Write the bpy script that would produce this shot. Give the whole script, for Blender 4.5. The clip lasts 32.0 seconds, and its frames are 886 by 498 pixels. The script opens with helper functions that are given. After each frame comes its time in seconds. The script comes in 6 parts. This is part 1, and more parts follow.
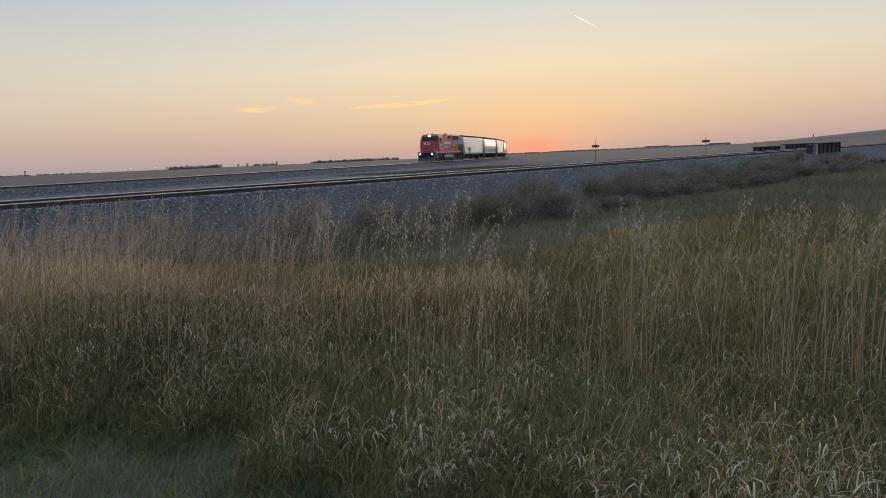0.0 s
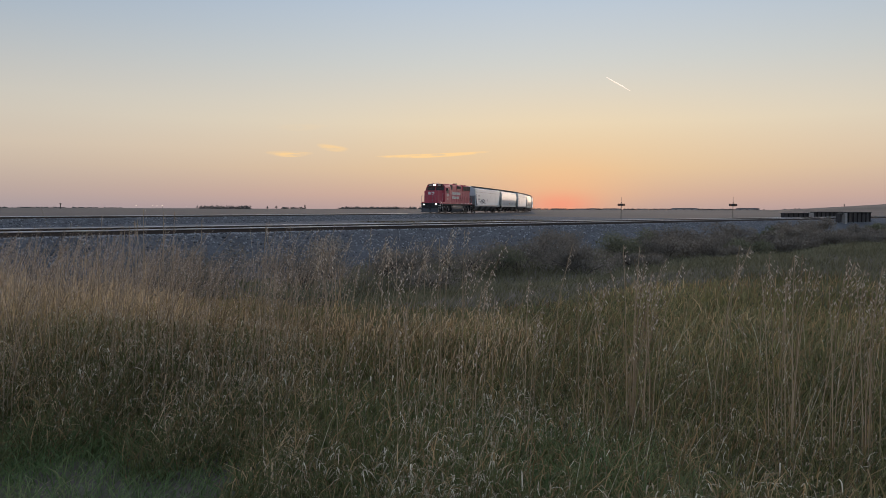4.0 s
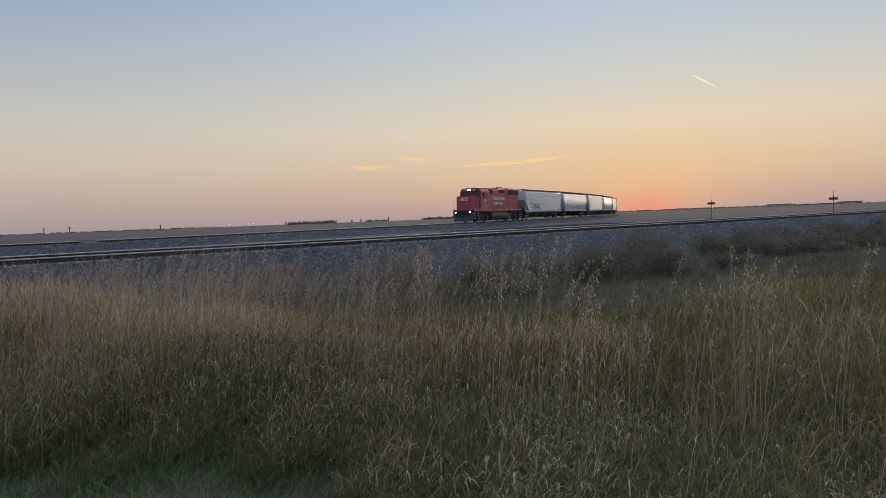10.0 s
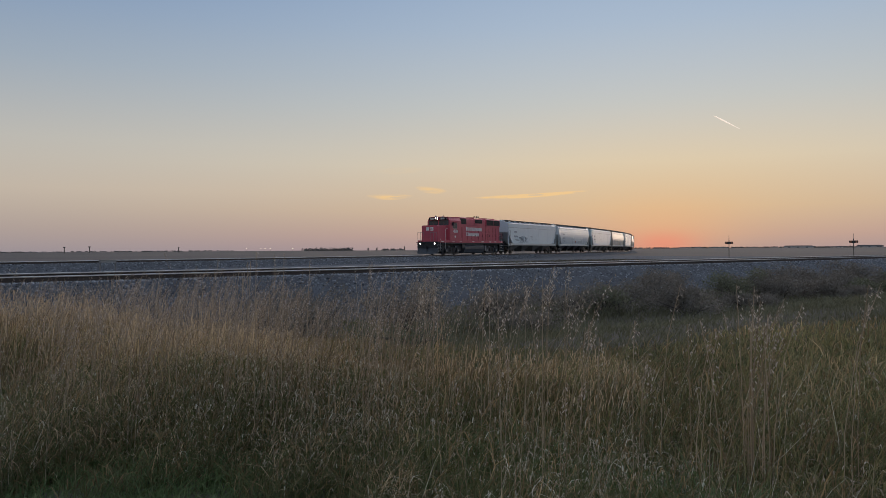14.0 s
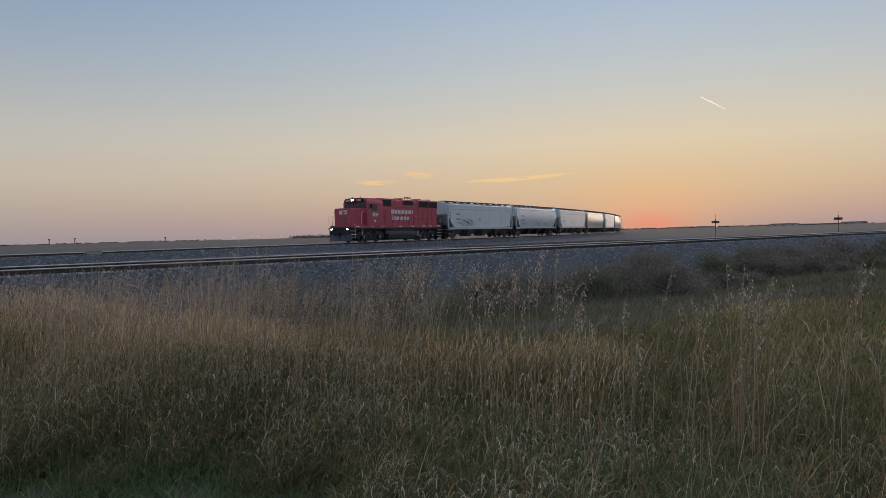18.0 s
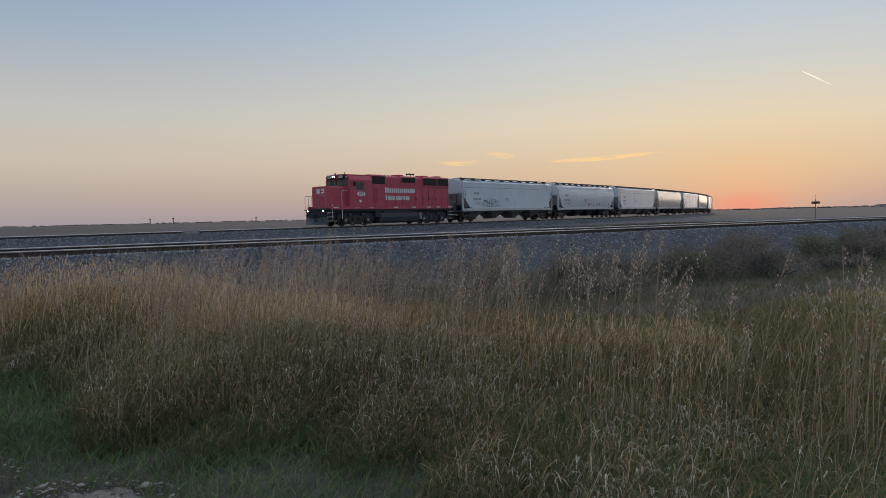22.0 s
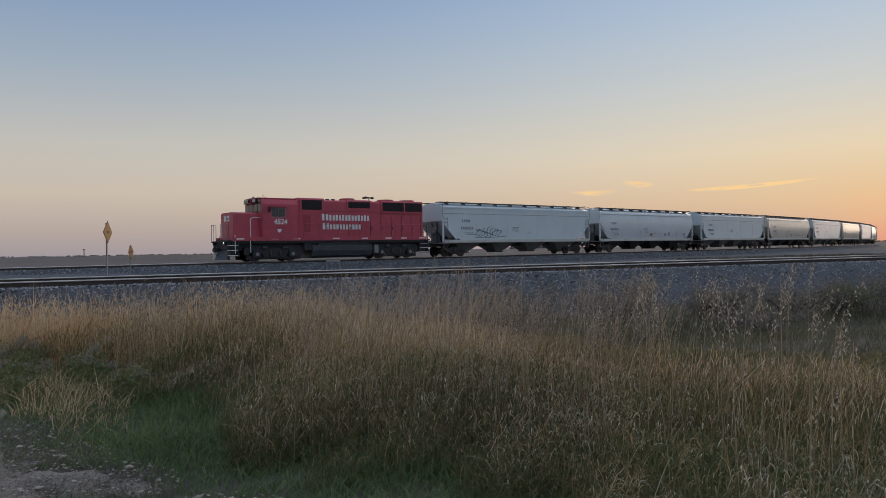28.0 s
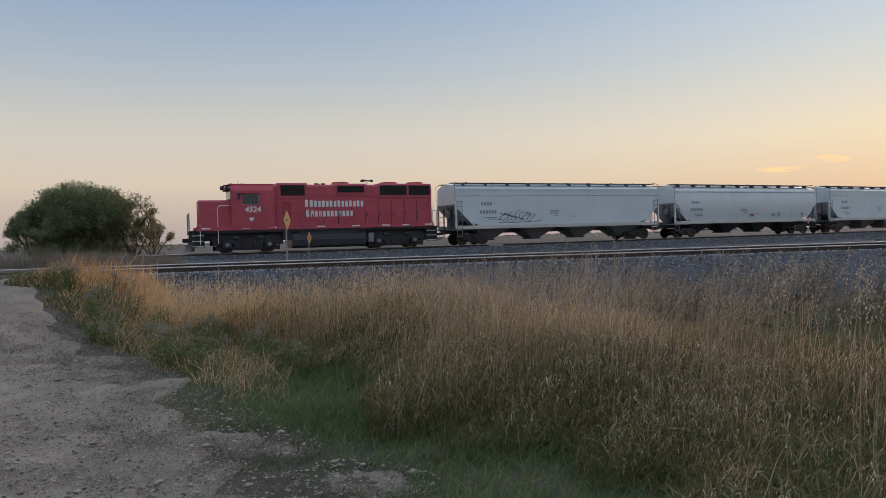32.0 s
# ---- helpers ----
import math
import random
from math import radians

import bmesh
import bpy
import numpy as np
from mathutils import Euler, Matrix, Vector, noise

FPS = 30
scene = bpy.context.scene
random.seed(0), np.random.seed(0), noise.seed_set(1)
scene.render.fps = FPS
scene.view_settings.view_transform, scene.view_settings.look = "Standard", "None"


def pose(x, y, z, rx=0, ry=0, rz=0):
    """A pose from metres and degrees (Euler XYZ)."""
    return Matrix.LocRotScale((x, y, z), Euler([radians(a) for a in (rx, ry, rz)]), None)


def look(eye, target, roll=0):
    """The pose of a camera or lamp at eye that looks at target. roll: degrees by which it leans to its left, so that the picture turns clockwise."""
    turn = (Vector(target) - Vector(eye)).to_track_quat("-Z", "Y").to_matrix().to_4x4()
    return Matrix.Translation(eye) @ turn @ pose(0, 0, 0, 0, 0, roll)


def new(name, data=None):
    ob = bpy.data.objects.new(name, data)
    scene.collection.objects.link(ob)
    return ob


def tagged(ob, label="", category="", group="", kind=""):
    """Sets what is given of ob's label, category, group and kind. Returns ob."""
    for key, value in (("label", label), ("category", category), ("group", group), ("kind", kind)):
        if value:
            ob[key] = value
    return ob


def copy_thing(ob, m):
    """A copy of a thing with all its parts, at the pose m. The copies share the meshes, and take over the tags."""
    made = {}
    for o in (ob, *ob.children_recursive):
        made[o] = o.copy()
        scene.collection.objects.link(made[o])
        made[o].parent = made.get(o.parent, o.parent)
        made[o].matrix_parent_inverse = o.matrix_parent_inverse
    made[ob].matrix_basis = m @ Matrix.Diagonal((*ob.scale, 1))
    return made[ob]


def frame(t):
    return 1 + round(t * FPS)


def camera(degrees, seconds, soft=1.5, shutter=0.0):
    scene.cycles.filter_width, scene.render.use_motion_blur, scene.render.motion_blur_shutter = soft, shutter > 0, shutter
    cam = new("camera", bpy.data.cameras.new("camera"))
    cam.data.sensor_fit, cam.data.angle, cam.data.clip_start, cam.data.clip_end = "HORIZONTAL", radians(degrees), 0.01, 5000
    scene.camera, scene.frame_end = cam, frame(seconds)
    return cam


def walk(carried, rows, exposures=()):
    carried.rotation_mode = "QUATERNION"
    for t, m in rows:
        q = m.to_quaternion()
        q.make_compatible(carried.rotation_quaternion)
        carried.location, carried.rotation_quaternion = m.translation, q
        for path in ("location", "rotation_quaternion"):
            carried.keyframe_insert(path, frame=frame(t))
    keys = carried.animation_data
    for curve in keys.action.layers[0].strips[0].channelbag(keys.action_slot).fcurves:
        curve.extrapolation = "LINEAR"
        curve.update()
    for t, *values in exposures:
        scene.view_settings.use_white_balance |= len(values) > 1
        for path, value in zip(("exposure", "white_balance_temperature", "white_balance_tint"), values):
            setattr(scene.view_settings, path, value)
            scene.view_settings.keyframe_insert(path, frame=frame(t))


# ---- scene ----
# The camera stands at a gravel road's edge, eye 1.6 m over the ground, and turns with the train.
cam = camera(63.4, 32.0, soft=0.75)
EYE = 1.6
# seconds, eye x, eye y, eye height, yaw to the left, pitch, lean
CAMERA_ROWS = [
    (0.0, -0.06, 0.00, 1.68, -5.80, -7.27, -2.53), (0.5, -0.04, 0.00, 1.68, -6.69, -7.15, -1.84), (1.0, -0.03, 0.00, 1.67, -7.55, -6.97, -0.79),
    (1.5, 0.00, 0.00, 1.66, -7.17, -6.83, 0.76), (2.0, 0.03, 0.00, 1.64, -6.17, -6.19, 2.48), (2.5, 0.06, 0.00, 1.63, -5.21, -5.11, 3.01),
    (4.5, 0.04, 0.00, 1.60, -3.29, -2.81, -0.84), (5.0, 0.02, 0.00, 1.60, -1.62, -2.44, -0.84), (5.5, 0.01, 0.00, 1.60, -0.45, -2.06, -0.49),
    (6.0, 0.00, 0.00, 1.60, 0.00, -1.67, -0.15), (6.5, 0.00, 0.00, 1.60, 0.33, -1.63, 0.18), (7.0, 0.00, 0.00, 1.60, 0.76, -1.47, 0.53),
    (7.5, 0.00, 0.00, 1.60, 1.15, -1.17, 0.77), (8.0, 0.00, 0.00, 1.60, 1.64, -1.07, 0.74), (8.5, 0.00, 0.00, 1.60, 2.17, -1.43, 0.43),
    (9.0, 0.00, 0.00, 1.60, 2.48, -2.02, -0.49), (9.5, -0.00, 0.00, 1.60, 2.53, -2.32, -1.55), (10.0, -0.01, 0.00, 1.60, 2.59, -2.41, -2.14),
    (10.5, -0.01, 0.00, 1.60, 2.93, -2.44, -2.33), (11.0, -0.01, 0.00, 1.60, 3.36, -2.30, -2.40), (11.5, -0.01, 0.00, 1.60, 3.82, -1.87, -2.30),
    (12.0, -0.01, 0.00, 1.60, 4.26, -1.41, -1.95), (12.5, -0.00, 0.00, 1.60, 4.52, -0.92, -1.41), (13.0, 0.01, 0.00, 1.60, 4.20, -0.32, -0.86),
    (13.5, 0.02, 0.00, 1.60, 3.82, 0.01, -0.27), (15.5, 0.03, 0.00, 1.60, 3.17, 0.13, -1.04), (16.0, 0.03, 0.00, 1.60, 2.76, -0.57, -1.21),
    (16.5, 0.04, 0.00, 1.60, 2.38, -1.08, -1.50), (17.0, 0.03, 0.00, 1.60, 2.17, -1.24, -1.68), (17.5, 0.03, 0.00, 1.60, 2.30, -1.24, -1.69),
    (18.0, 0.02, 0.00, 1.60, 2.86, -1.17, -1.46), (18.5, 0.01, 0.00, 1.60, 3.66, -1.17, -1.36), (19.0, -0.01, 0.00, 1.60, 4.57, -1.31, -1.29),
    (19.5, -0.02, 0.00, 1.60, 5.48, -1.52, -1.39), (20.0, -0.03, 0.00, 1.60, 6.36, -1.63, -1.40), (20.5, -0.03, 0.00, 1.60, 7.05, -1.75, -1.39),
    (21.0, -0.04, 0.00, 1.60, 7.79, -1.90, -1.31), (21.5, -0.04, 0.00, 1.60, 8.76, -2.19, -1.22), (22.0, -0.05, 0.00, 1.60, 9.46, -2.56, -1.34),
    (22.5, -0.05, 0.00, 1.60, 9.65, -2.85, -1.79), (23.0, -0.05, 0.00, 1.60, 9.92, -2.90, -2.16), (23.5, -0.06, 0.00, 1.60, 10.24, -2.63, -2.45),
    (24.0, -0.06, 0.00, 1.60, 10.66, -2.50, -2.53), (24.5, -0.07, 0.00, 1.60, 11.08, -2.41, -2.52), (26.5, -0.07, 0.00, 1.60, 14.59, -1.54, -2.31),
    (27.0, -0.07, 0.00, 1.60, 16.60, -0.89, -2.14), (27.5, -0.07, 0.00, 1.60, 18.35, -0.36, -1.66), (28.0, -0.07, 0.00, 1.60, 20.01, 0.06, -1.06),
    (28.5, -0.07, 0.00, 1.60, 21.12, -0.03, -1.10), (29.0, -0.06, 0.00, 1.60, 21.53, -0.71, -2.03), (29.5, -0.04, 0.00, 1.60, 21.56, -1.60, -2.87),
    (30.0, -0.03, 0.00, 1.60, 21.51, -2.27, -3.22), (30.5, 0.05, 0.09, 1.60, 23.61, -2.15, -3.26), (31.0, 0.09, 0.17, 1.60, 27.96, -1.27, -2.86),
    (31.5, 0.25, 0.08, 1.60, 33.08, -1.03, -1.95), (32.0, 0.30, 0.01, 1.60, 33.35, -0.91, -1.65),
]


def cam_pose(x, y, z, yaw, pitch, lean):
    return pose(x, y, z, 90 + pitch, 0, yaw) @ pose(0, 0, 0, 0, 0, lean)


walk(cam, [(t, cam_pose(*r)) for t, *r in CAMERA_ROWS],
     [(0, 0.21, 6350, 10), (2.5, 0.19, 6350, 10), (5, 0.04, 6250, 10), (12, 0.03, 6200, 10), (13.5, -0.04, 6200, 10), (15.5, -0.26, 6200, 10), (16.3, -0.24, 6200, 10), (17, -0.13, 6200, 10), (18.5, -0.07, 6200, 10), (20, 0.02, 6200, 10), (24, 0.06, 6150, 10), (27, 0.08, 6200, 10),
      (29, 0.0, 6400, 10), (30.5, 0.14, 6550, 10), (31.5, 0.28, 6600, 10), (32, 0.28, 6600, 10)])

# ---- world and light: clear sky just after sunset, glow on the horizon ----
SUN_AZ, SUN_EL = radians(13.3), radians(0.4)


def node(nt, kind, **kw):
    n = nt.nodes.new(kind)
    for k, v in kw.items():
        n.inputs[k.replace("_", " ")].default_value = v
    return n


def math_node(nt, op, a, b=None, c=None):
    n = nt.nodes.new("ShaderNodeMath")
    n.operation = op
    for i, v in enumerate((a, b, c)):
        if v is None:
            continue
        if isinstance(v, (int, float)):
            n.inputs[i].default_value = v
        else:
            nt.links.new(v, n.inputs[i])
    return n.outputs[0]


def ramp(nt, fac, stops):
    n = nt.nodes.new("ShaderNodeValToRGB")
    el = n.color_ramp.elements
    while len(el) < len(stops):
        el.new(0.5)
    for e, (p, c) in zip(el, stops):
        e.position = p
        e.color = (*c, 1)
    nt.links.new(fac, n.inputs[0])
    return n.outputs[0]


def mix_rgb(nt, fac, a, b, mode="MIX"):
    n = nt.nodes.new("ShaderNodeMix")
    n.data_type, n.blend_type = "RGBA", mode
    for sock, v in ((n.inputs[0], fac), (n.inputs[6], a), (n.inputs[7], b)):
        if isinstance(v, (int, float)):
            sock.default_value = v
        elif isinstance(v, tuple):
            sock.default_value = (*v, 1)
        else:
            nt.links.new(v, sock)
    return n.outputs[2]


def lin(r, g, b):
    """Linear colour from 8-bit display values."""
    return tuple(((v / 255 + 0.055) / 1.055) ** 2.4 if v > 10 else v / 255 / 12.92 for v in (r, g, b))


def build_world():
    world = bpy.data.worlds.new("sunset_sky")
    world.use_nodes = True
    scene.world = world
    nt = world.node_tree
    nt.nodes.clear()
    out = nt.nodes.new("ShaderNodeOutputWorld")
    sky = nt.nodes.new("ShaderNodeTexSky")
    sky.sky_type, sky.sun_disc = "NISHITA", False
    sky.sun_elevation, sky.sun_rotation = SUN_EL, SUN_AZ
    sky.dust_density = 3.0
    bg1 = node(nt, "ShaderNodeBackground", Strength=0.004)
    nt.links.new(sky.outputs[0], bg1.inputs[0])
    # dusk gradient by height over the horizon and by angle from the sunset
    co = nt.nodes.new("ShaderNodeTexCoord")
    sep = nt.nodes.new("ShaderNodeSeparateXYZ")
    nt.links.new(co.outputs["Generated"], sep.inputs[0])
    x, y, z = sep.outputs
    el = math_node(nt, "ARCSINE", z)
    elf = math_node(nt, "DIVIDE", math_node(nt, "MAXIMUM", el, 0.0), math.pi / 2)
    cosd = math_node(nt, "ADD", math_node(nt, "MULTIPLY", x, math.sin(SUN_AZ)), math_node(nt, "MULTIPLY", y, math.cos(SUN_AZ)))
    near = math_node(nt, "POWER", math_node(nt, "MAXIMUM", math_node(nt, "MULTIPLY_ADD", cosd, 0.5, 0.5), 0.0), 9.0)
    warm = ramp(nt, elf, [(0.0, lin(184, 152, 146)), (0.012, lin(204, 164, 146)), (0.035, lin(222, 188, 152)), (0.075, lin(230, 211, 180)),
                          (0.125, lin(210, 207, 195)), (0.19, lin(188, 199, 208)), (0.3, lin(164, 184, 208)), (0.5, lin(184, 195, 211)), (1.0, lin(202, 208, 219))])
    cool = ramp(nt, elf, [(0.0, lin(163, 151, 149)), (0.02, lin(182, 165, 152)), (0.05, lin(203, 186, 165)), (0.09, lin(195, 188, 175)),
                          (0.15, lin(161, 171, 179)), (0.22, lin(126, 149, 177)), (0.35, lin(134, 155, 184)), (0.5, lin(184, 195, 211)), (1.0, lin(202, 208, 219))])
    grad = mix_rgb(nt, near, cool, warm)
    # glow where the sun went down: broad and golden, then red and low
    azi = math_node(nt, "MULTIPLY", math_node(nt, "ARCTAN2", x, y), 180 / math.pi)
    eld = math_node(nt, "MULTIPLY", el, 180 / math.pi)
    for half_a, half_e, e0, power, tint in ((17.0, 4.6, 4.2, 0.28, lin(246, 204, 132)), (5.5, 2.4, 1.4, 0.45, lin(255, 186, 122)), (2.6, 0.9, 0.4, 0.6, lin(255, 142, 110))):
        da = math_node(nt, "DIVIDE", math_node(nt, "SUBTRACT", azi, math.degrees(SUN_AZ)), half_a)
        de = math_node(nt, "DIVIDE", math_node(nt, "SUBTRACT", eld, e0), half_e)
        r2 = math_node(nt, "ADD", math_node(nt, "MULTIPLY", da, da), math_node(nt, "MULTIPLY", de, de))
        g = math_node(nt, "MULTIPLY", math_node(nt, "POWER", math.e, math_node(nt, "MULTIPLY", r2, -1.0)), power)
        grad = mix_rgb(nt, g, grad, tint)
    # thin high clouds, lit from below the horizon
    wisp = node(nt, "ShaderNodeTexNoise", Scale=26.0, Detail=5.0, Roughness=0.65)
    stretch = node(nt, "ShaderNodeMapping", Scale=(1.0, 1.0, 9.0))
    nt.links.new(co.outputs["Generated"], stretch.inputs[0])
    nt.links.new(stretch.outputs[0], wisp.inputs["Vector"])
    total = None
    for a0, e0, half, thick, slope, power in ((3.2, 4.25, 4.6, 0.18, 0.045, 2.3), (-8.0, 4.22, 1.9, 0.24, 0.0, 1.1), (-4.7, 4.75, 1.3, 0.3, -0.12, 0.75), (-7.0, 6.3, 2.2, 0.3, 0.05, 0.14)):
        da = math_node(nt, "DIVIDE", math_node(nt, "SUBTRACT", azi, a0), half)
        line = math_node(nt, "MULTIPLY_ADD", math_node(nt, "SUBTRACT", azi, a0), slope, e0)
        bow = math_node(nt, "MULTIPLY", math_node(nt, "MULTIPLY", da, da), 0.1)
        de = math_node(nt, "DIVIDE", math_node(nt, "SUBTRACT", eld, math_node(nt, "ADD", line, bow)), thick)
        r2 = math_node(nt, "ADD", math_node(nt, "MULTIPLY", da, da), math_node(nt, "MULTIPLY", de, de))
        m = math_node(nt, "MAXIMUM", math_node(nt, "SUBTRACT", 1.0, r2), 0.0)
        m = math_node(nt, "MULTIPLY", m, math_node(nt, "MULTIPLY", power, math_node(nt, "MULTIPLY_ADD", wisp.outputs[0], 4.2, -1.35)))
        total = m if total is None else math_node(nt, "ADD", total, m)
    total = math_node(nt, "MINIMUM", math_node(nt, "MAXIMUM", total, 0.0), 0.9)
    grad = mix_rgb(nt, total, grad, lin(255, 208, 142))
    # clear cool evening air
    grad = mix_rgb(nt, 1.0, grad, (0.965, 1.0, 1.055), "MULTIPLY")
    bg2 = node(nt, "ShaderNodeBackground", Strength=0.98)
    nt.links.new(grad, bg2.inputs[0])
    add = nt.nodes.new("ShaderNodeAddShader")
    nt.links.new(bg1.outputs[0], add.inputs[0])
    nt.links.new(bg2.outputs[0], add.inputs[1])
    nt.links.new(add.outputs[0], out.inputs[0])
    lamp = bpy.data.lights.new("low_sun", "SUN")
    lamp.energy, lamp.angle, lamp.color = 1.25, radians(50), (1.0, 0.75, 0.55)
    ob = new("low_sun", lamp)
    away = Vector((math.sin(SUN_AZ), math.cos(SUN_AZ), math.tan(radians(9.0))))
    ob.matrix_world = look(away * 50, (0, 0, 0))


build_world()


# ---- materials ----
def material(name, c1, c2=None, rough=0.8, metal=0.0, scale=8.0, fine=60.0, bump=0.3, dist=0.01, spread=0.0, island=False, trans=0.0, coords="Object", spec=0.3):
    """A surface with stains at two scales between c1 and c2, fine relief, and variation from piece to piece."""
    m = bpy.data.materials.new(name)
    m.use_nodes = True
    nt = m.node_tree
    b = nt.nodes["Principled BSDF"]
    c2 = c2 or tuple(v * 0.7 for v in c1)
    co = nt.nodes.new("ShaderNodeTexCoord")
    big = node(nt, "ShaderNodeTexNoise", Scale=scale, Detail=5.0, Roughness=0.6)
    small = node(nt, "ShaderNodeTexNoise", Scale=fine, Detail=3.0)
    for n in (big, small):
        nt.links.new(co.outputs[coords], n.inputs["Vector"])
    f = math_node(nt, "MULTIPLY_ADD", small.outputs[0], 0.45, math_node(nt, "MULTIPLY", big.outputs[0], 0.75))
    if island or spread:
        if island:
            r = nt.nodes.new("ShaderNodeNewGeometry").outputs["Random Per Island"]
        else:
            r = nt.nodes.new("ShaderNodeObjectInfo").outputs["Random"]
        f = math_node(nt, "MULTIPLY_ADD", math_node(nt, "SUBTRACT", r, 0.5), spread or 0.8, f)
    col = ramp(nt, f, [(0.3, c2), (0.75, c1)])
    nt.links.new(col, b.inputs["Base Color"])
    b.inputs["Roughness"].default_value = rough
    b.inputs["Metallic"].default_value = metal
    b.inputs["Specular IOR Level"].default_value = spec
    if bump:
        bp = node(nt, "ShaderNodeBump", Strength=bump, Distance=dist)
        nt.links.new(small.outputs[0], bp.inputs["Height"])
        nt.links.new(bp.outputs[0], b.inputs["Normal"])
    if trans:
        tr = nt.nodes.new("ShaderNodeBsdfTranslucent")
        nt.links.new(col, tr.inputs[0])
        mx = nt.nodes.new("ShaderNodeMixShader")
        mx.inputs[0].default_value = trans
        nt.links.new(b.outputs[0], mx.inputs[1])
        nt.links.new(tr.outputs[0], mx.inputs[2])
        nt.links.new(mx.outputs[0], nt.nodes["Material Output"].inputs[0])
    return m


def glowing(name, color, strength):
    m = bpy.data.materials.new(name)
    m.use_nodes = True
    b = m.node_tree.nodes["Principled BSDF"]
    b.inputs["Base Color"].default_value = (*color, 1)
    b.inputs["Emission Color"].default_value = (*color, 1)
    b.inputs["Emission Strength"].default_value = strength
    return m


M = {}
M["soil"] = material("field_soil", (0.136, 0.112, 0.0943), (0.06, 0.0512, 0.0443), 0.95, scale=0.011, fine=0.7, bump=0.8, dist=0.05)
M["gravel"] = material("pale_gravel", (0.353, 0.299, 0.248), (0.156, 0.13, 0.105), 0.95, scale=1.6, fine=45, bump=1.0, dist=0.03)
M["pebble"] = material("pebble", (0.414, 0.369, 0.315), (0.126, 0.106, 0.0855), 0.9, scale=5, fine=60, bump=0.4, island=True, spread=1.0)
M["ballast"] = material("ballast_bed", (0.115, 0.121, 0.132), (0.0488, 0.0523, 0.0572), 0.95, scale=1.2, fine=16, bump=1.0, dist=0.06)
M["stone"] = material("ballast_stone", (0.324, 0.336, 0.353), (0.0432, 0.0464, 0.0508), 0.85, scale=6, fine=40, bump=0.4, island=True, spread=1.3)
M["tie"] = material("creosoted_tie", (0.075, 0.062, 0.052), (0.03, 0.026, 0.023), 0.9, scale=3, fine=40, bump=0.6, spread=0.6)
M["rail"] = material("rusty_rail_side", (0.09, 0.07, 0.06), (0.05, 0.04, 0.035), 0.75, metal=0.2, scale=4, fine=60, bump=0.3)
M["railtop"] = material("polished_rail_top", (0.62, 0.6, 0.58), (0.42, 0.4, 0.38), 0.42, metal=1.0, scale=2, fine=30, bump=0.03)


# ---- building helpers ----
def mesh_from(name, verts, faces, mats=(), smooth=False):
    me = bpy.data.meshes.new(name)
    me.from_pydata([tuple(v) for v in verts], [], [tuple(f) for f in faces])
    for m in mats:
        me.materials.append(m)
    if smooth:
        me.shade_smooth()
    me.update()
    return me


def fast_mesh(name, verts, faces, mat, smooth=True):
    """One mesh from an array of points and an array of triangles or quads."""
    me = bpy.data.meshes.new(name)
    k = faces.shape[1]
    me.vertices.add(len(verts))
    me.vertices.foreach_set("co", np.ascontiguousarray(verts, dtype=np.float32).ravel())
    me.loops.add(faces.size)
    me.loops.foreach_set("vertex_index", np.ascontiguousarray(faces, dtype=np.int32).ravel())
    me.polygons.add(len(faces))
    me.polygons.foreach_set("loop_start", np.arange(0, faces.size, k, dtype=np.int32))
    me.materials.append(mat)
    me.update(calc_edges=True)
    if smooth:
        me.shade_smooth()
    return me


def part(name, bm, mat, parent, label="", m=None):
    """Links a bmesh as one mesh object under a thing or a part."""
    me = bpy.data.meshes.new(name)
    bm.to_mesh(me)
    bm.free()
    me.materials.append(mat)
    ob = new(name, me)
    ob.parent = parent
    if m is not None:
        ob.matrix_basis = m
    if label:
        ob["label"] = label
    return ob


def again(ob, m, parent=None):
    """The same part once more, on the same mesh."""
    o = new(ob.name.split(".")[0], ob.data)
    o.parent = parent or ob.parent
    o.matrix_basis = m
    if "label" in ob:
        o["label"] = ob["label"]
    return o


def thing(name, label, category, m=None, group="", kind=""):
    ob = new(name)
    ob.empty_display_size = 0.3
    if m is not None:
        ob.matrix_basis = m
    return tagged(ob, label, category, group, kind)


def box(x0, x1, y0, y1, z0, z1, bevel=0.0, bm=None):
    bm = bm or bmesh.new()
    r = bmesh.ops.create_cube(bm, size=1)["verts"]
    bmesh.ops.scale(bm, vec=(x1 - x0, y1 - y0, z1 - z0), verts=r)
    bmesh.ops.translate(bm, vec=((x0 + x1) / 2, (y0 + y1) / 2, (z0 + z1) / 2), verts=r)
    if bevel:
        es = list({e for v in r for e in v.link_edges})
        bmesh.ops.bevel(bm, geom=es, offset=bevel, segments=2, affect="EDGES")
    return bm


def rod(p, q, r, n=8, bm=None, r2=None):
    """A round bar from p to q."""
    bm = bm or bmesh.new()
    p, q = Vector(p), Vector(q)
    d = q - p
    m = Matrix.Translation((p + q) / 2) @ d.to_track_quat("Z", "Y").to_matrix().to_4x4()
    bmesh.ops.create_cone(bm, cap_ends=True, segments=n, radius1=r, radius2=r if r2 is None else r2, depth=d.length, matrix=m)
    return bm


def bent(points, r, n=6, bm=None):
    bm = bm or bmesh.new()
    for a, b in zip(points, points[1:]):
        rod(a, b, r, n, bm)
    return bm


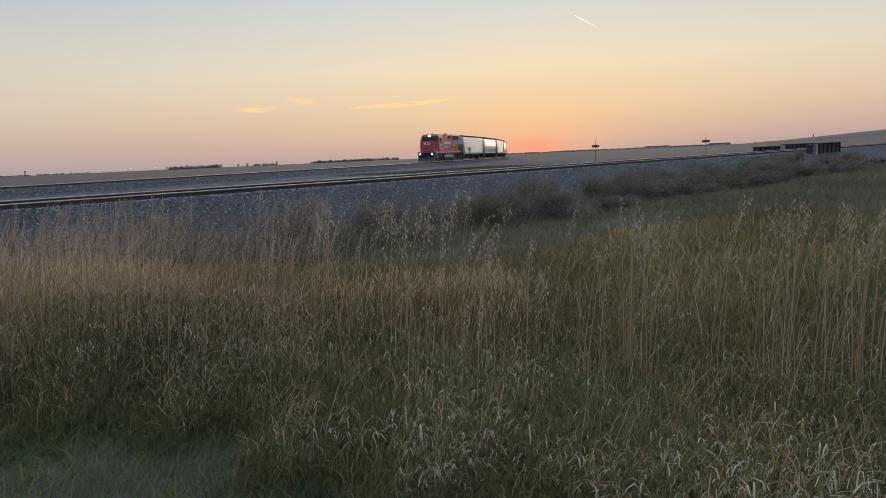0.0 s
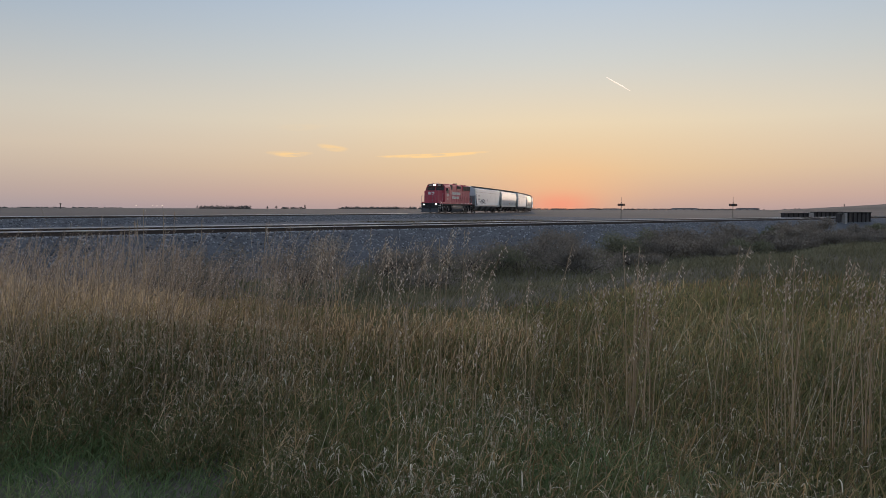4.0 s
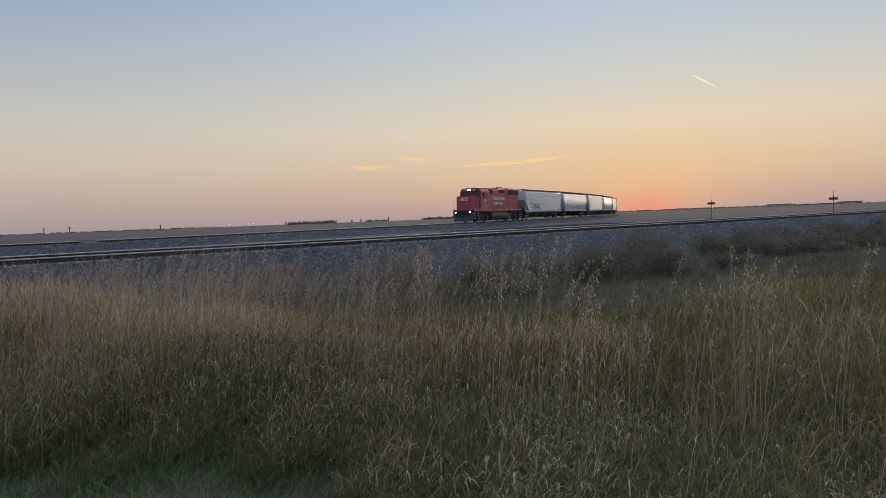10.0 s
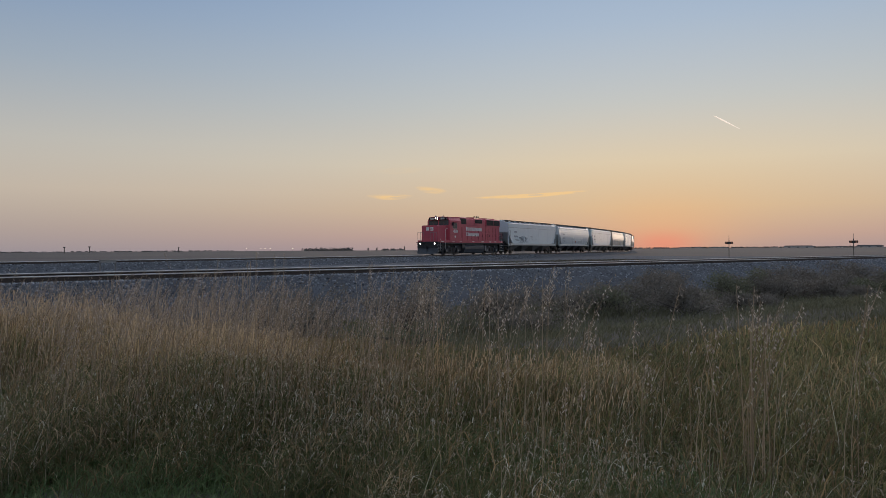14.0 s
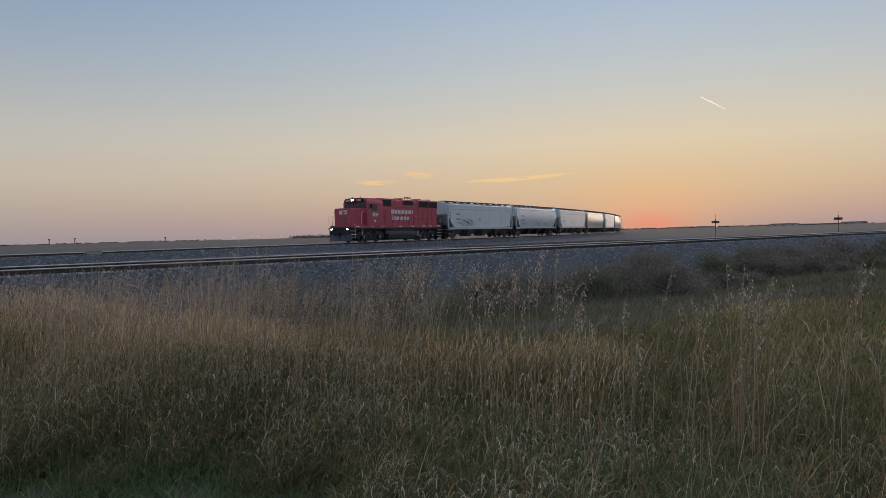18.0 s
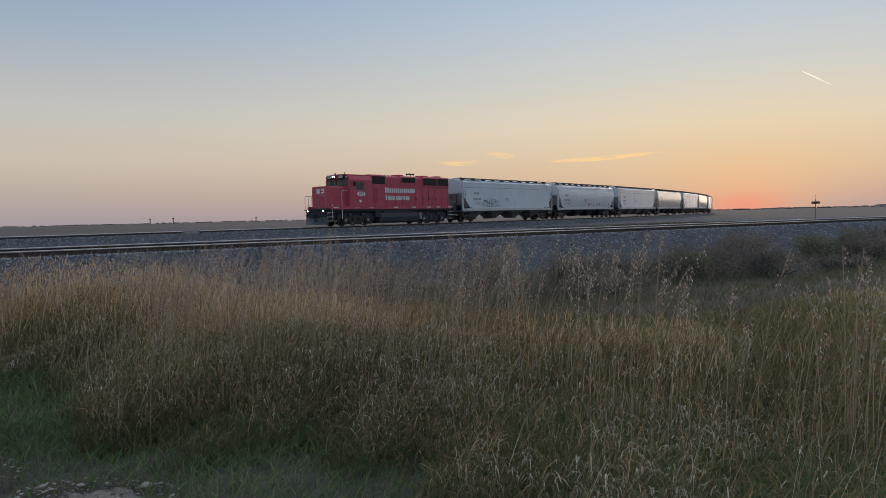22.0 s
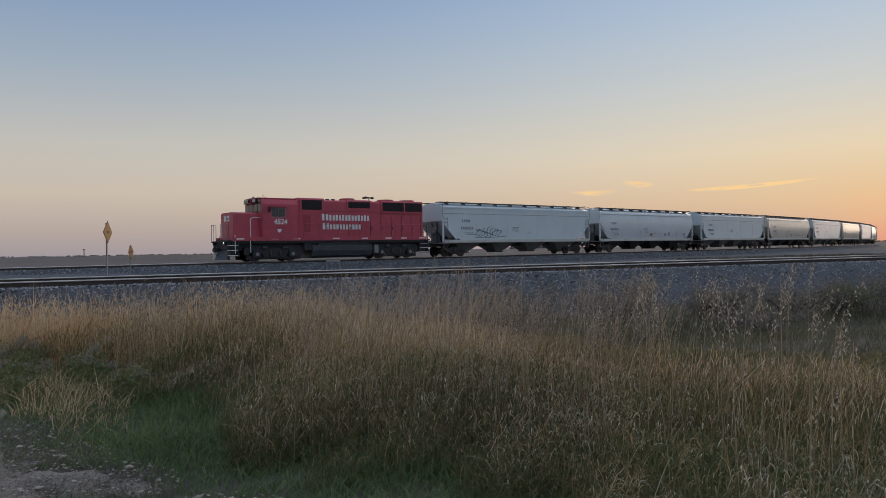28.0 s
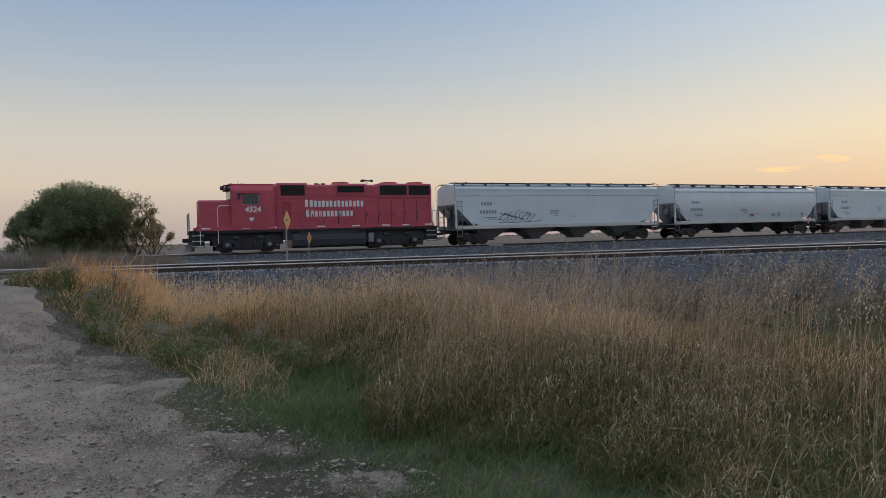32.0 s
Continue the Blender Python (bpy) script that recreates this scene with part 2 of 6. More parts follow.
def prism(outline, y0, y1, bm=None, bevel=0.0):
    """An outline in x and z, given depth along y."""
    bm = bm or bmesh.new()
    vs = [bm.verts.new((x, y0, z)) for x, z in outline]
    f = bm.faces.new(vs)
    r = bmesh.ops.extrude_face_region(bm, geom=[f])
    top = [g for g in r["geom"] if isinstance(g, bmesh.types.BMVert)]
    bmesh.ops.translate(bm, vec=(0, y1 - y0, 0), verts=top)
    bmesh.ops.recalc_face_normals(bm, faces=bm.faces[:])
    if bevel:
        bmesh.ops.bevel(bm, geom=bm.edges[:], offset=bevel, segments=2, affect="EDGES")
    return bm


def loft(sections, cap=True):
    """A skin over equal rings of points."""
    bm = bmesh.new()
    rings = [[bm.verts.new(p) for p in s] for s in sections]
    n = len(rings[0])
    for a, b in zip(rings, rings[1:]):
        for i in range(n):
            bm.faces.new((a[i], a[(i + 1) % n], b[(i + 1) % n], b[i]))
    if cap:
        bm.faces.new(rings[0][::-1])
        bm.faces.new(rings[-1])
    bmesh.ops.recalc_face_normals(bm, faces=bm.faces[:])
    return bm


# ---- plan: main track is straight, the train's track is a curve beyond it ----
MAIN_AZ = radians(49.2)
MAIN_U = Vector((math.sin(MAIN_AZ), math.cos(MAIN_AZ), 0))
MAIN_N = Vector((-MAIN_U.y, MAIN_U.x, 0))
MAIN_D, MAIN_TOP, CURVE_TOP = 20.75, 1.035, 1.0


def main_at(a, n, z=0.0):
    p = MAIN_U * a + MAIN_N * n
    return Vector((p.x, p.y, z))


def main_coords(x, y):
    return MAIN_U.x * x + MAIN_U.y * y, MAIN_N.x * x + MAIN_N.y * y


def build_curve():
    """The curved track's centre line, metre by metre: s from -420 to 330, s = 0 where the bend towards the camera begins."""
    az = radians(16.373)
    p0 = 180.68 * np.array([math.sin(az), math.cos(az)]) - 20.26 * np.array([math.cos(az), -math.sin(az)])
    h0 = az + math.pi

    def bend(s):
        return 1 / 508 if -48 < s < 172 else 0.0
    out = {0: (*p0, h0)}
    x, y, h = *p0, h0
    for s in range(0, 330):
        k = bend(s + 0.5)
        x, y = x + math.sin(h + k / 2), y + math.cos(h + k / 2)
        h += k
        out[s + 1] = (x, y, h)
    x, y, h = *p0, h0
    for s in range(0, -420, -1):
        k = bend(s - 0.5)
        x, y = x - math.sin(h - k / 2), y - math.cos(h - k / 2)
        h -= k
        out[s - 1] = (x, y, h)
    return out


CURVE = build_curve()


def curve_at(s):
    i = math.floor(s)
    a, b, f = CURVE[i], CURVE[i + 1], s - i
    return Vector((a[0] + (b[0] - a[0]) * f, a[1] + (b[1] - a[1]) * f, CURVE_TOP)), a[2] + (b[2] - a[2]) * f


def smooth(a, b, x):
    t = min(1.0, max(0.0, (x - a) / (b - a)))
    return t * t * (3 - 2 * t)


ROAD_RIGHT = [(2.6, -4), (1.2, 0.0), (-1.2, 2.1), (-2.4, 2.8), (-4.2, 3.5), (-5.2, 4.1), (-6.7, 4.9), (-8.8, 5.7), (-10.5, 6.2), (-13, 7.0), (-16, 7.9), (-20, 8.9), (-27, 10.8)]
ROAD_LEFT = [(-4, -6), (-5, -3.5), (-6, -1.6), (-7, -1.0), (-8.2, -0.4), (-10, 0.2), (-11.5, 0.9), (-13, 1.8), (-15.4, 2.8), (-18.6, 4.0), (-22.9, 5.2), (-28.5, 7.0)]


def edge_y(line, x):
    for (x0, y0), (x1, y1) in zip(line, line[1:]):
        if x1 <= x <= x0:
            return y0 + (y1 - y0) * (x0 - x) / (x0 - x1)
    return None


def on_road(x, y, margin=0.0):
    a, b = edge_y(ROAD_RIGHT, x), edge_y(ROAD_LEFT, x)
    if a is None:
        return False
    return y < a - margin and (b is None or y > b)


def ground_z(x, y):
    a, n = main_coords(x, y)
    d = math.hypot(x, y)
    z = 0.05 * noise.noise((x * 0.3, y * 0.3, 0)) * smooth(2, 6, d)
    z -= 0.3 * smooth(8.5, 11.5, n) * smooth(-6, 3, a)
    z += 0.55 * smooth(14, 22, n) + 0.15 * smooth(60, 120, n)
    # the road climbs to the crossing
    z += 0.95 * smooth(8.5, 19, n) * (1 - smooth(22.5, 30, n)) * (1 - smooth(-6.5, -3.5, a)) * smooth(-22, -16, a) * (1 - 0.55 * smooth(14, 22, n))
    # gentle rise of the far fields
    az = math.degrees(math.atan2(x, y))
    z += smooth(160, 700, d) * 11.5 * smooth(24, 46, az) * (1 - smooth(90, 130, az))
    z += smooth(300, 1500, d) * (0.7 + 1.6 * noise.noise((x * 0.0011, y * 0.0011, 3)))
    z -= 1.4 * smooth(3.0, 6.0, n) * (1 - smooth(30, 40, n)) * (1 - smooth(4, 13, abs(a - 71)))
    return z


def build_ground():
    radii = [0.0] + list(np.geomspace(0.7, 4950, 190))
    steps = 300
    verts, faces = [], []
    for r in radii:
        for k in range(steps):
            t = 2 * math.pi * k / steps
            x, y = r * math.sin(t), r * math.cos(t)
            verts.append((x, y, ground_z(x, y)))
    for i in range(len(radii) - 1):
        for k in range(steps):
            j = (k + 1) % steps
            faces.append((i * steps + k, i * steps + j, (i + 1) * steps + j, (i + 1) * steps + k))
    ob = new("ground", mesh_from("ground", verts, faces, [M["soil"]], True))
    tagged(ob, "flat dry prairie field of stubble and soil", "ground", kind="structure")


build_ground()


def sweep(name, frames, profile, mats, pick=None):
    """A profile (offset to the right, height) along frames (point, heading)."""
    verts, faces, n = [], [], len(profile)
    for p, h in frames:
        for o, z in profile:
            verts.append((p.x + math.cos(h) * o, p.y - math.sin(h) * o, p.z + z))
    for i in range(len(frames) - 1):
        for k in range(n - 1):
            faces.append((i * n + k, i * n + k + 1, (i + 1) * n + k + 1, (i + 1) * n + k))
    me = mesh_from(name, verts, faces, mats)
    if pick:
        for j, p in enumerate(me.polygons):
            p.material_index = pick(j % (n - 1))
    return me


RAIL = [(-0.07, 0.0), (-0.07, 0.012), (-0.012, 0.032), (-0.012, 0.13), (-0.036, 0.14), (-0.037, 0.162), (-0.026, 0.172), (0.026, 0.172),
        (0.037, 0.162), (0.036, 0.14), (0.012, 0.13), (0.012, 0.032), (0.07, 0.012), (0.07, 0.0)]


def bed_profile(left, right, drop_l, drop_r):
    pts = [(-left - drop_l * 1.9, -0.18 - drop_l), (-left, -0.18), (-0.95, -0.158), (-0.84, -0.19), (0.84, -0.19), (0.95, -0.158), (right, -0.18), (right + drop_r * 1.9, -0.18 - drop_r)]
    return pts


def tie_mesh(mat):
    bm = box(-0.115, 0.115, -1.3, 1.3, -0.365, -0.175, 0.012)
    me = bpy.data.meshes.new("tie")
    bm.to_mesh(me)
    bm.free()
    me.materials.append(mat)
    return me


def build_track(name, label, frames, tie_frames, far_ties, cant, drop):
    """Bed, ties and two rails. Frames are at rail-top height."""
    t = thing(name, label, "railway track", kind="structure")
    bed = new("ballast_bed", sweep("ballast_bed", frames, bed_profile(1.75, 1.75, drop, drop), [M["ballast"]]))
    bed.parent = t
    for side in (-1, 1):
        prof = [(side * 0.755 + o, z - 0.172 + cant * side * 0.5) for o, z in RAIL]
        r = new("rail", sweep("rail", frames, prof, [M["rail"], M["railtop"]], lambda k: 1 if k in (4, 5, 6, 7, 8) else 0))
        r.parent = t
    me = tie_mesh(M["tie"])
    for p, h in tie_frames:
        o = new("tie", me)
        o.parent = t
        o.matrix_basis = Matrix.Translation(p) @ Matrix.Rotation(-h, 4, "Z") @ Matrix.Rotation(radians(90) + random.uniform(-0.01, 0.01), 4, "Z") @ Matrix.Translation((0, random.uniform(-0.05, 0.05), random.uniform(-0.01, 0.01)))
    v, f = [], []
    for p, h in far_ties:
        m = Matrix.Translation(p) @ Matrix.Rotation(radians(90) - h, 4, "Z")
        k = len(v)
        for c in ((-0.115, -1.3, -0.365), (0.115, -1.3, -0.365), (0.115, 1.3, -0.365), (-0.115, 1.3, -0.365), (-0.115, -1.3, -0.175), (0.115, -1.3, -0.175), (0.115, 1.3, -0.175), (-0.115, 1.3, -0.175)):
            v.append(m @ Vector(c))
        f += [tuple(k + i for i in q) for q in ((4, 5, 6, 7), (0, 1, 5, 4), (2, 3, 7, 6), (1, 2, 6, 5), (3, 0, 4, 7))]
    o = new("far_ties", mesh_from("far_ties", v, f, [M["tie"]]))
    o.parent = t
    tagged(o, kind="stuff")
    return t


main_frames = [(main_at(a, MAIN_D, MAIN_TOP), MAIN_AZ) for a in list(range(-420, -60, 30)) + list(range(-60, 60, 4)) + [58] + list(range(84, 1600, 40))]
main_frames.sort(key=lambda q: q[0].dot(MAIN_U))
curve_frames = [curve_at(s) for s in range(-410, 325, 3)]
TRACKS = [lambda: build_track("main_track", "straight main track on dark ballast, rails worn bright", main_frames,
                              [(main_at(-38 + 0.56 * i, MAIN_D, MAIN_TOP), MAIN_AZ) for i in range(150)],
                              [(main_at(46 + 0.56 * i, MAIN_D, MAIN_TOP), MAIN_AZ) for i in range(200)], -0.04, 1.25),
          lambda: build_track("curved_track", "curved track on a grey ballast bank", curve_frames,
                              [curve_at(100 + 0.56 * i) for i in range(170)],
                              [curve_at(-60 + 0.56 * i) for i in range(280)], 0.0, 0.9)]


# ---- gravel road, grass, stones ----
def island_mix(name, stops, rough=0.7, trans=0.25, patch=0.5, patch_scale=0.35, spec=0.25):
    """Plant matter: colour by blade and by patch, with light coming through."""
    m = bpy.data.materials.new(name)
    m.use_nodes = True
    nt = m.node_tree
    b = nt.nodes["Principled BSDF"]
    r = nt.nodes.new("ShaderNodeNewGeometry").outputs["Random Per Island"]
    co = nt.nodes.new("ShaderNodeTexCoord")
    n = node(nt, "ShaderNodeTexNoise", Scale=patch_scale, Detail=3.0)
    nt.links.new(co.outputs["Object"], n.inputs["Vector"])
    f = math_node(nt, "ADD", math_node(nt, "MULTIPLY", r, 1 - patch), math_node(nt, "MULTIPLY", math_node(nt, "MULTIPLY_ADD", n.outputs[0], 2.2, -0.6), patch))
    col = ramp(nt, f, stops)
    nt.links.new(col, b.inputs["Base Color"])
    b.inputs["Roughness"].default_value = rough
    b.inputs["Specular IOR Level"].default_value = spec
    tr = nt.nodes.new("ShaderNodeBsdfTranslucent")
    nt.links.new(col, tr.inputs[0])
    mx = nt.nodes.new("ShaderNodeMixShader")
    mx.inputs[0].default_value = trans
    nt.links.new(b.outputs[0], mx.inputs[1])
    nt.links.new(tr.outputs[0], mx.inputs[2])
    nt.links.new(mx.outputs[0], nt.nodes["Material Output"].inputs[0])
    return m


M["dry"] = island_mix("dry_grass", [(0.0, (0.0887, 0.0637, 0.032)), (0.4, (0.205, 0.143, 0.0711)), (0.7, (0.41, 0.287, 0.142)), (1.0, (0.792, 0.592, 0.344))], trans=0.35)
M["olive"] = island_mix("olive_grass", [(0.0, (0.0439, 0.052, 0.0193)), (0.5, (0.127, 0.132, 0.0515)), (1.0, (0.273, 0.262, 0.115))], trans=0.35)
M["russet"] = island_mix("russet_grass", [(0.0, (0.362, 0.19, 0.0905)), (0.5, (0.644, 0.381, 0.187)), (1.0, (0.85, 0.609, 0.345))], trans=0.4)
M["green"] = island_mix("short_green_grass", [(0.0, (0.066, 0.102, 0.0384)), (0.6, (0.15, 0.216, 0.0816)), (0.88, (0.264, 0.288, 0.132)), (1.0, (0.48, 0.42, 0.252))], trans=0.35, patch=0.45, patch_scale=0.9)
M["ditch"] = island_mix("ditch_grass", [(0.0, (0.085, 0.08, 0.046)), (0.55, (0.155, 0.148, 0.085)), (1.0, (0.265, 0.24, 0.155))], trans=0.3)
M["yellowing"] = island_mix("yellowing_grass", [(0.0, (0.12, 0.115, 0.045)), (0.5, (0.25, 0.225, 0.095)), (1.0, (0.42, 0.365, 0.18))], trans=0.4)
M["stalk"] = island_mix("grey_straw_stalks", [(0.0, (0.144, 0.106, 0.0667)), (0.5, (0.259, 0.198, 0.131)), (1.0, (0.418, 0.33, 0.232))], trans=0.35, patch=0.2)
M["straw"] = island_mix("golden_straw", [(0.0, (0.385, 0.259, 0.14)), (0.5, (0.605, 0.435, 0.254)), (1.0, (0.814, 0.643, 0.427))], trans=0.4, patch=0.3)
M["rough"] = island_mix("rough_low_grass", [(0.0, (0.048, 0.045, 0.024)), (0.5, (0.096, 0.0825, 0.048)), (1.0, (0.16, 0.128, 0.08))], trans=0.3)
M["seed"] = island_mix("pale_seed_heads", [(0.0, (0.253, 0.201, 0.144)), (0.5, (0.46, 0.385, 0.305)), (1.0, (0.713, 0.627, 0.523))], trans=0.35, patch=0.2)
M["husk"] = island_mix("reddish_husks", [(0.0, (0.3, 0.23, 0.18)), (0.5, (0.5, 0.41, 0.34)), (1.0, (0.72, 0.63, 0.54))], trans=0.35, patch=0.2)
M["curl"] = island_mix("bleached_leaves", [(0.0, (0.287, 0.221, 0.144)), (0.5, (0.53, 0.442, 0.32)), (1.0, (0.782, 0.751, 0.596))], trans=0.3, patch=0.2)
M["weed"] = island_mix("weed_leaves", [(0.0, (0.09, 0.115, 0.05)), (0.6, (0.18, 0.21, 0.085)), (1.0, (0.3, 0.3, 0.14))], trans=0.3)
M["fluff"] = island_mix("grey_weed_fluff", [(0.0, (0.216, 0.187, 0.144)), (1.0, (0.389, 0.346, 0.281))], trans=0.3)
M["brush"] = island_mix("brown_brush_leaves", [(0.0, (0.125, 0.109, 0.0904)), (0.5, (0.206, 0.182, 0.149)), (1.0, (0.312, 0.276, 0.226))], trans=0.3)
M["brushgreen"] = island_mix("dull_green_brush_leaves", [(0.0, (0.104, 0.111, 0.0676)), (0.6, (0.182, 0.185, 0.117)), (1.0, (0.26, 0.254, 0.169))], trans=0.3)
M["treeleaf"] = island_mix("willow_leaves", [(0.0, (0.116, 0.145, 0.0773)), (0.6, (0.209, 0.243, 0.125)), (1.0, (0.348, 0.36, 0.202))], trans=0.4)
M["turning"] = island_mix("turning_leaves", [(0.0, (0.168, 0.149, 0.078)), (0.6, (0.308, 0.257, 0.13)), (1.0, (0.476, 0.378, 0.195))], trans=0.25)
M["bark"] = material("grey_bark", (0.12, 0.1, 0.08), (0.05, 0.042, 0.035), 0.9, scale=4, fine=30, bump=0.8, dist=0.02)
RNG = np.random.default_rng(7)


def ground_np(x, y):
    """Ground height for arrays of places near the camera (without the fine waves)."""
    def sm(a, b, v):
        t = np.clip((v - a) / (b - a), 0, 1)
        return t * t * (3 - 2 * t)
    a, n = MAIN_U.x * x + MAIN_U.y * y, MAIN_N.x * x + MAIN_N.y * y
    z = -0.3 * sm(8.5, 11.5, n) * sm(-6, 3, a) + 0.55 * sm(14, 22, n)
    z = z + 0.95 * sm(8.5, 19, n) * (1 - sm(22.5, 30, n)) * (1 - sm(-6.5, -3.5, a)) * sm(-22, -16, a) * (1 - 0.55 * sm(14, 22, n))
    z = z - 1.4 * sm(3.0, 6.0, n) * (1 - sm(30, 40, n)) * (1 - sm(4, 13, np.abs(a - 71)))
    return z


def edge_np(line, x):
    xs, ys = np.array([p[0] for p in line][::-1]), np.array([p[1] for p in line][::-1])
    return np.interp(x, xs, ys)


def beyond_road(x, y):
    """Metres past the road's edge towards the tracks, about."""
    return (y - edge_np(ROAD_RIGHT, x)) * 0.85


def waves(x, y, k, seed):
    """Soft patches from 0 to 1."""
    r = np.random.default_rng(seed)
    v = np.zeros_like(x)
    for i in range(6):
        a, p, f = r.uniform(0, 6.28), r.uniform(0, 6.28), k * r.uniform(0.5, 1.8)
        v = v + np.sin((np.cos(a) * x + np.sin(a) * y) * f + p)
    return np.clip(0.5 + v / 6, 0, 1)


def scatter(n, d0, d1, az0, az1, power=1.0):
    """Places over a sector round the camera, denser near it as power falls below 2."""
    d = (RNG.uniform(0, 1, n) * (d1 ** power - d0 ** power) + d0 ** power) ** (1 / power)
    az = np.radians(RNG.uniform(az0, az1, n))
    return d * np.sin(az), d * np.cos(az)


def blades(x, y, h, width, lean, droop, z=None, wind=(0.25, 0.1)):
    """Curved tapering blades as one bag of triangles."""
    n = len(x)
    z = ground_np(x, y) if z is None else z
    phi = RNG.uniform(0, 2 * np.pi, n)
    dx, dy = np.cos(phi) * lean + wind[0] * lean.mean(), np.sin(phi) * lean + wind[1] * lean.mean()
    psi = RNG.uniform(0, np.pi, n)
    wx, wy = np.cos(psi) * width / 2, np.sin(psi) * width / 2
    pts = []
    for t, w in ((0.0, 0.8), (0.4, 1.0), (0.75, 0.7), (1.0, 0.0)):
        px, py = x + dx * h * t ** 1.8, y + dy * h * t ** 1.8
        pz = z - 0.03 + h * (t - droop * t ** 3)
        if w:
            pts.append(np.stack([px - wx * w, py - wy * w, pz], 1))
            pts.append(np.stack([px + wx * w, py + wy * w, pz], 1))
        else:
            pts.append(np.stack([px, py, pz], 1))
    v = np.stack(pts, 1).reshape(-1, 3)
    f = np.array([(0, 1, 3), (0, 3, 2), (2, 3, 5), (2, 5, 4), (4, 5, 6)])
    faces = (np.arange(n) * 7)[:, None, None] + f[None]
    return v, faces.reshape(-1, 3)


def stuff(name, label, category, v, f, mat, shade=True):
    return tagged(new(name, fast_mesh(name, v, f, mat, shade)), label, category, kind="stuff")


def tall_height(x, y):
    """How tall the grass stands: tall on the verge, low in the ditch and by the road."""
    a, n = MAIN_U.x * x + MAIN_U.y * y, MAIN_N.x * x + MAIN_N.y * y
    b = beyond_road(x, y) + 0.7 * (waves(x, y, 1.3, 3) - 0.5) + 0.5 * (waves(x, y, 4.0, 4) - 0.5)
    start = np.interp(x, [-14, -10.5, -9, -6.5, -5, -3, -1.5, 1], [0.1, 0.6, 1.75, 1.65, 1.45, 1.55, 1.45, 0.7])
    h = np.clip((b - start + 0.45) / 2.0, 0, 1) ** 1.05
    low = np.clip((n - 4.6 - 1.2 * waves(x, y, 0.7, 5)) / 1.6, 0, 1) * np.clip((a - 1.7) / 3, 0, 1)
    left = np.clip((-4.5 - a) / 3, 0, 1) * np.clip((n - 9) / 3, 0, 1)
    return h * (1 - 0.68 * low) * (1 + 0.1 * left) * (0.7 + 0.42 * waves(x, y, 0.9, 9)) * (1 - 0.56 * np.clip((np.degrees(np.arctan2(x, y)) + 13) / 26, 0, 1))


def leafy_zone(x, y):
    """1 on the near strip of short leafy grass, falling to 0 among the straw-coloured stems behind it."""
    b = beyond_road(x, y) + 0.9 * (waves(x, y, 1.1, 41) - 0.5) + 0.5 * (waves(x, y, 3.1, 42) - 0.5)
    far = np.interp(x, [-14, -10, -7, -4, -2, 0, 2, 4, 8], [1.0, 1.5, 2.6, 3.2, 3.3, 3.6, 4.6, 5.2, 5.5])
    return np.clip((far + 0.6 - b) / 1.2, 0, 1)


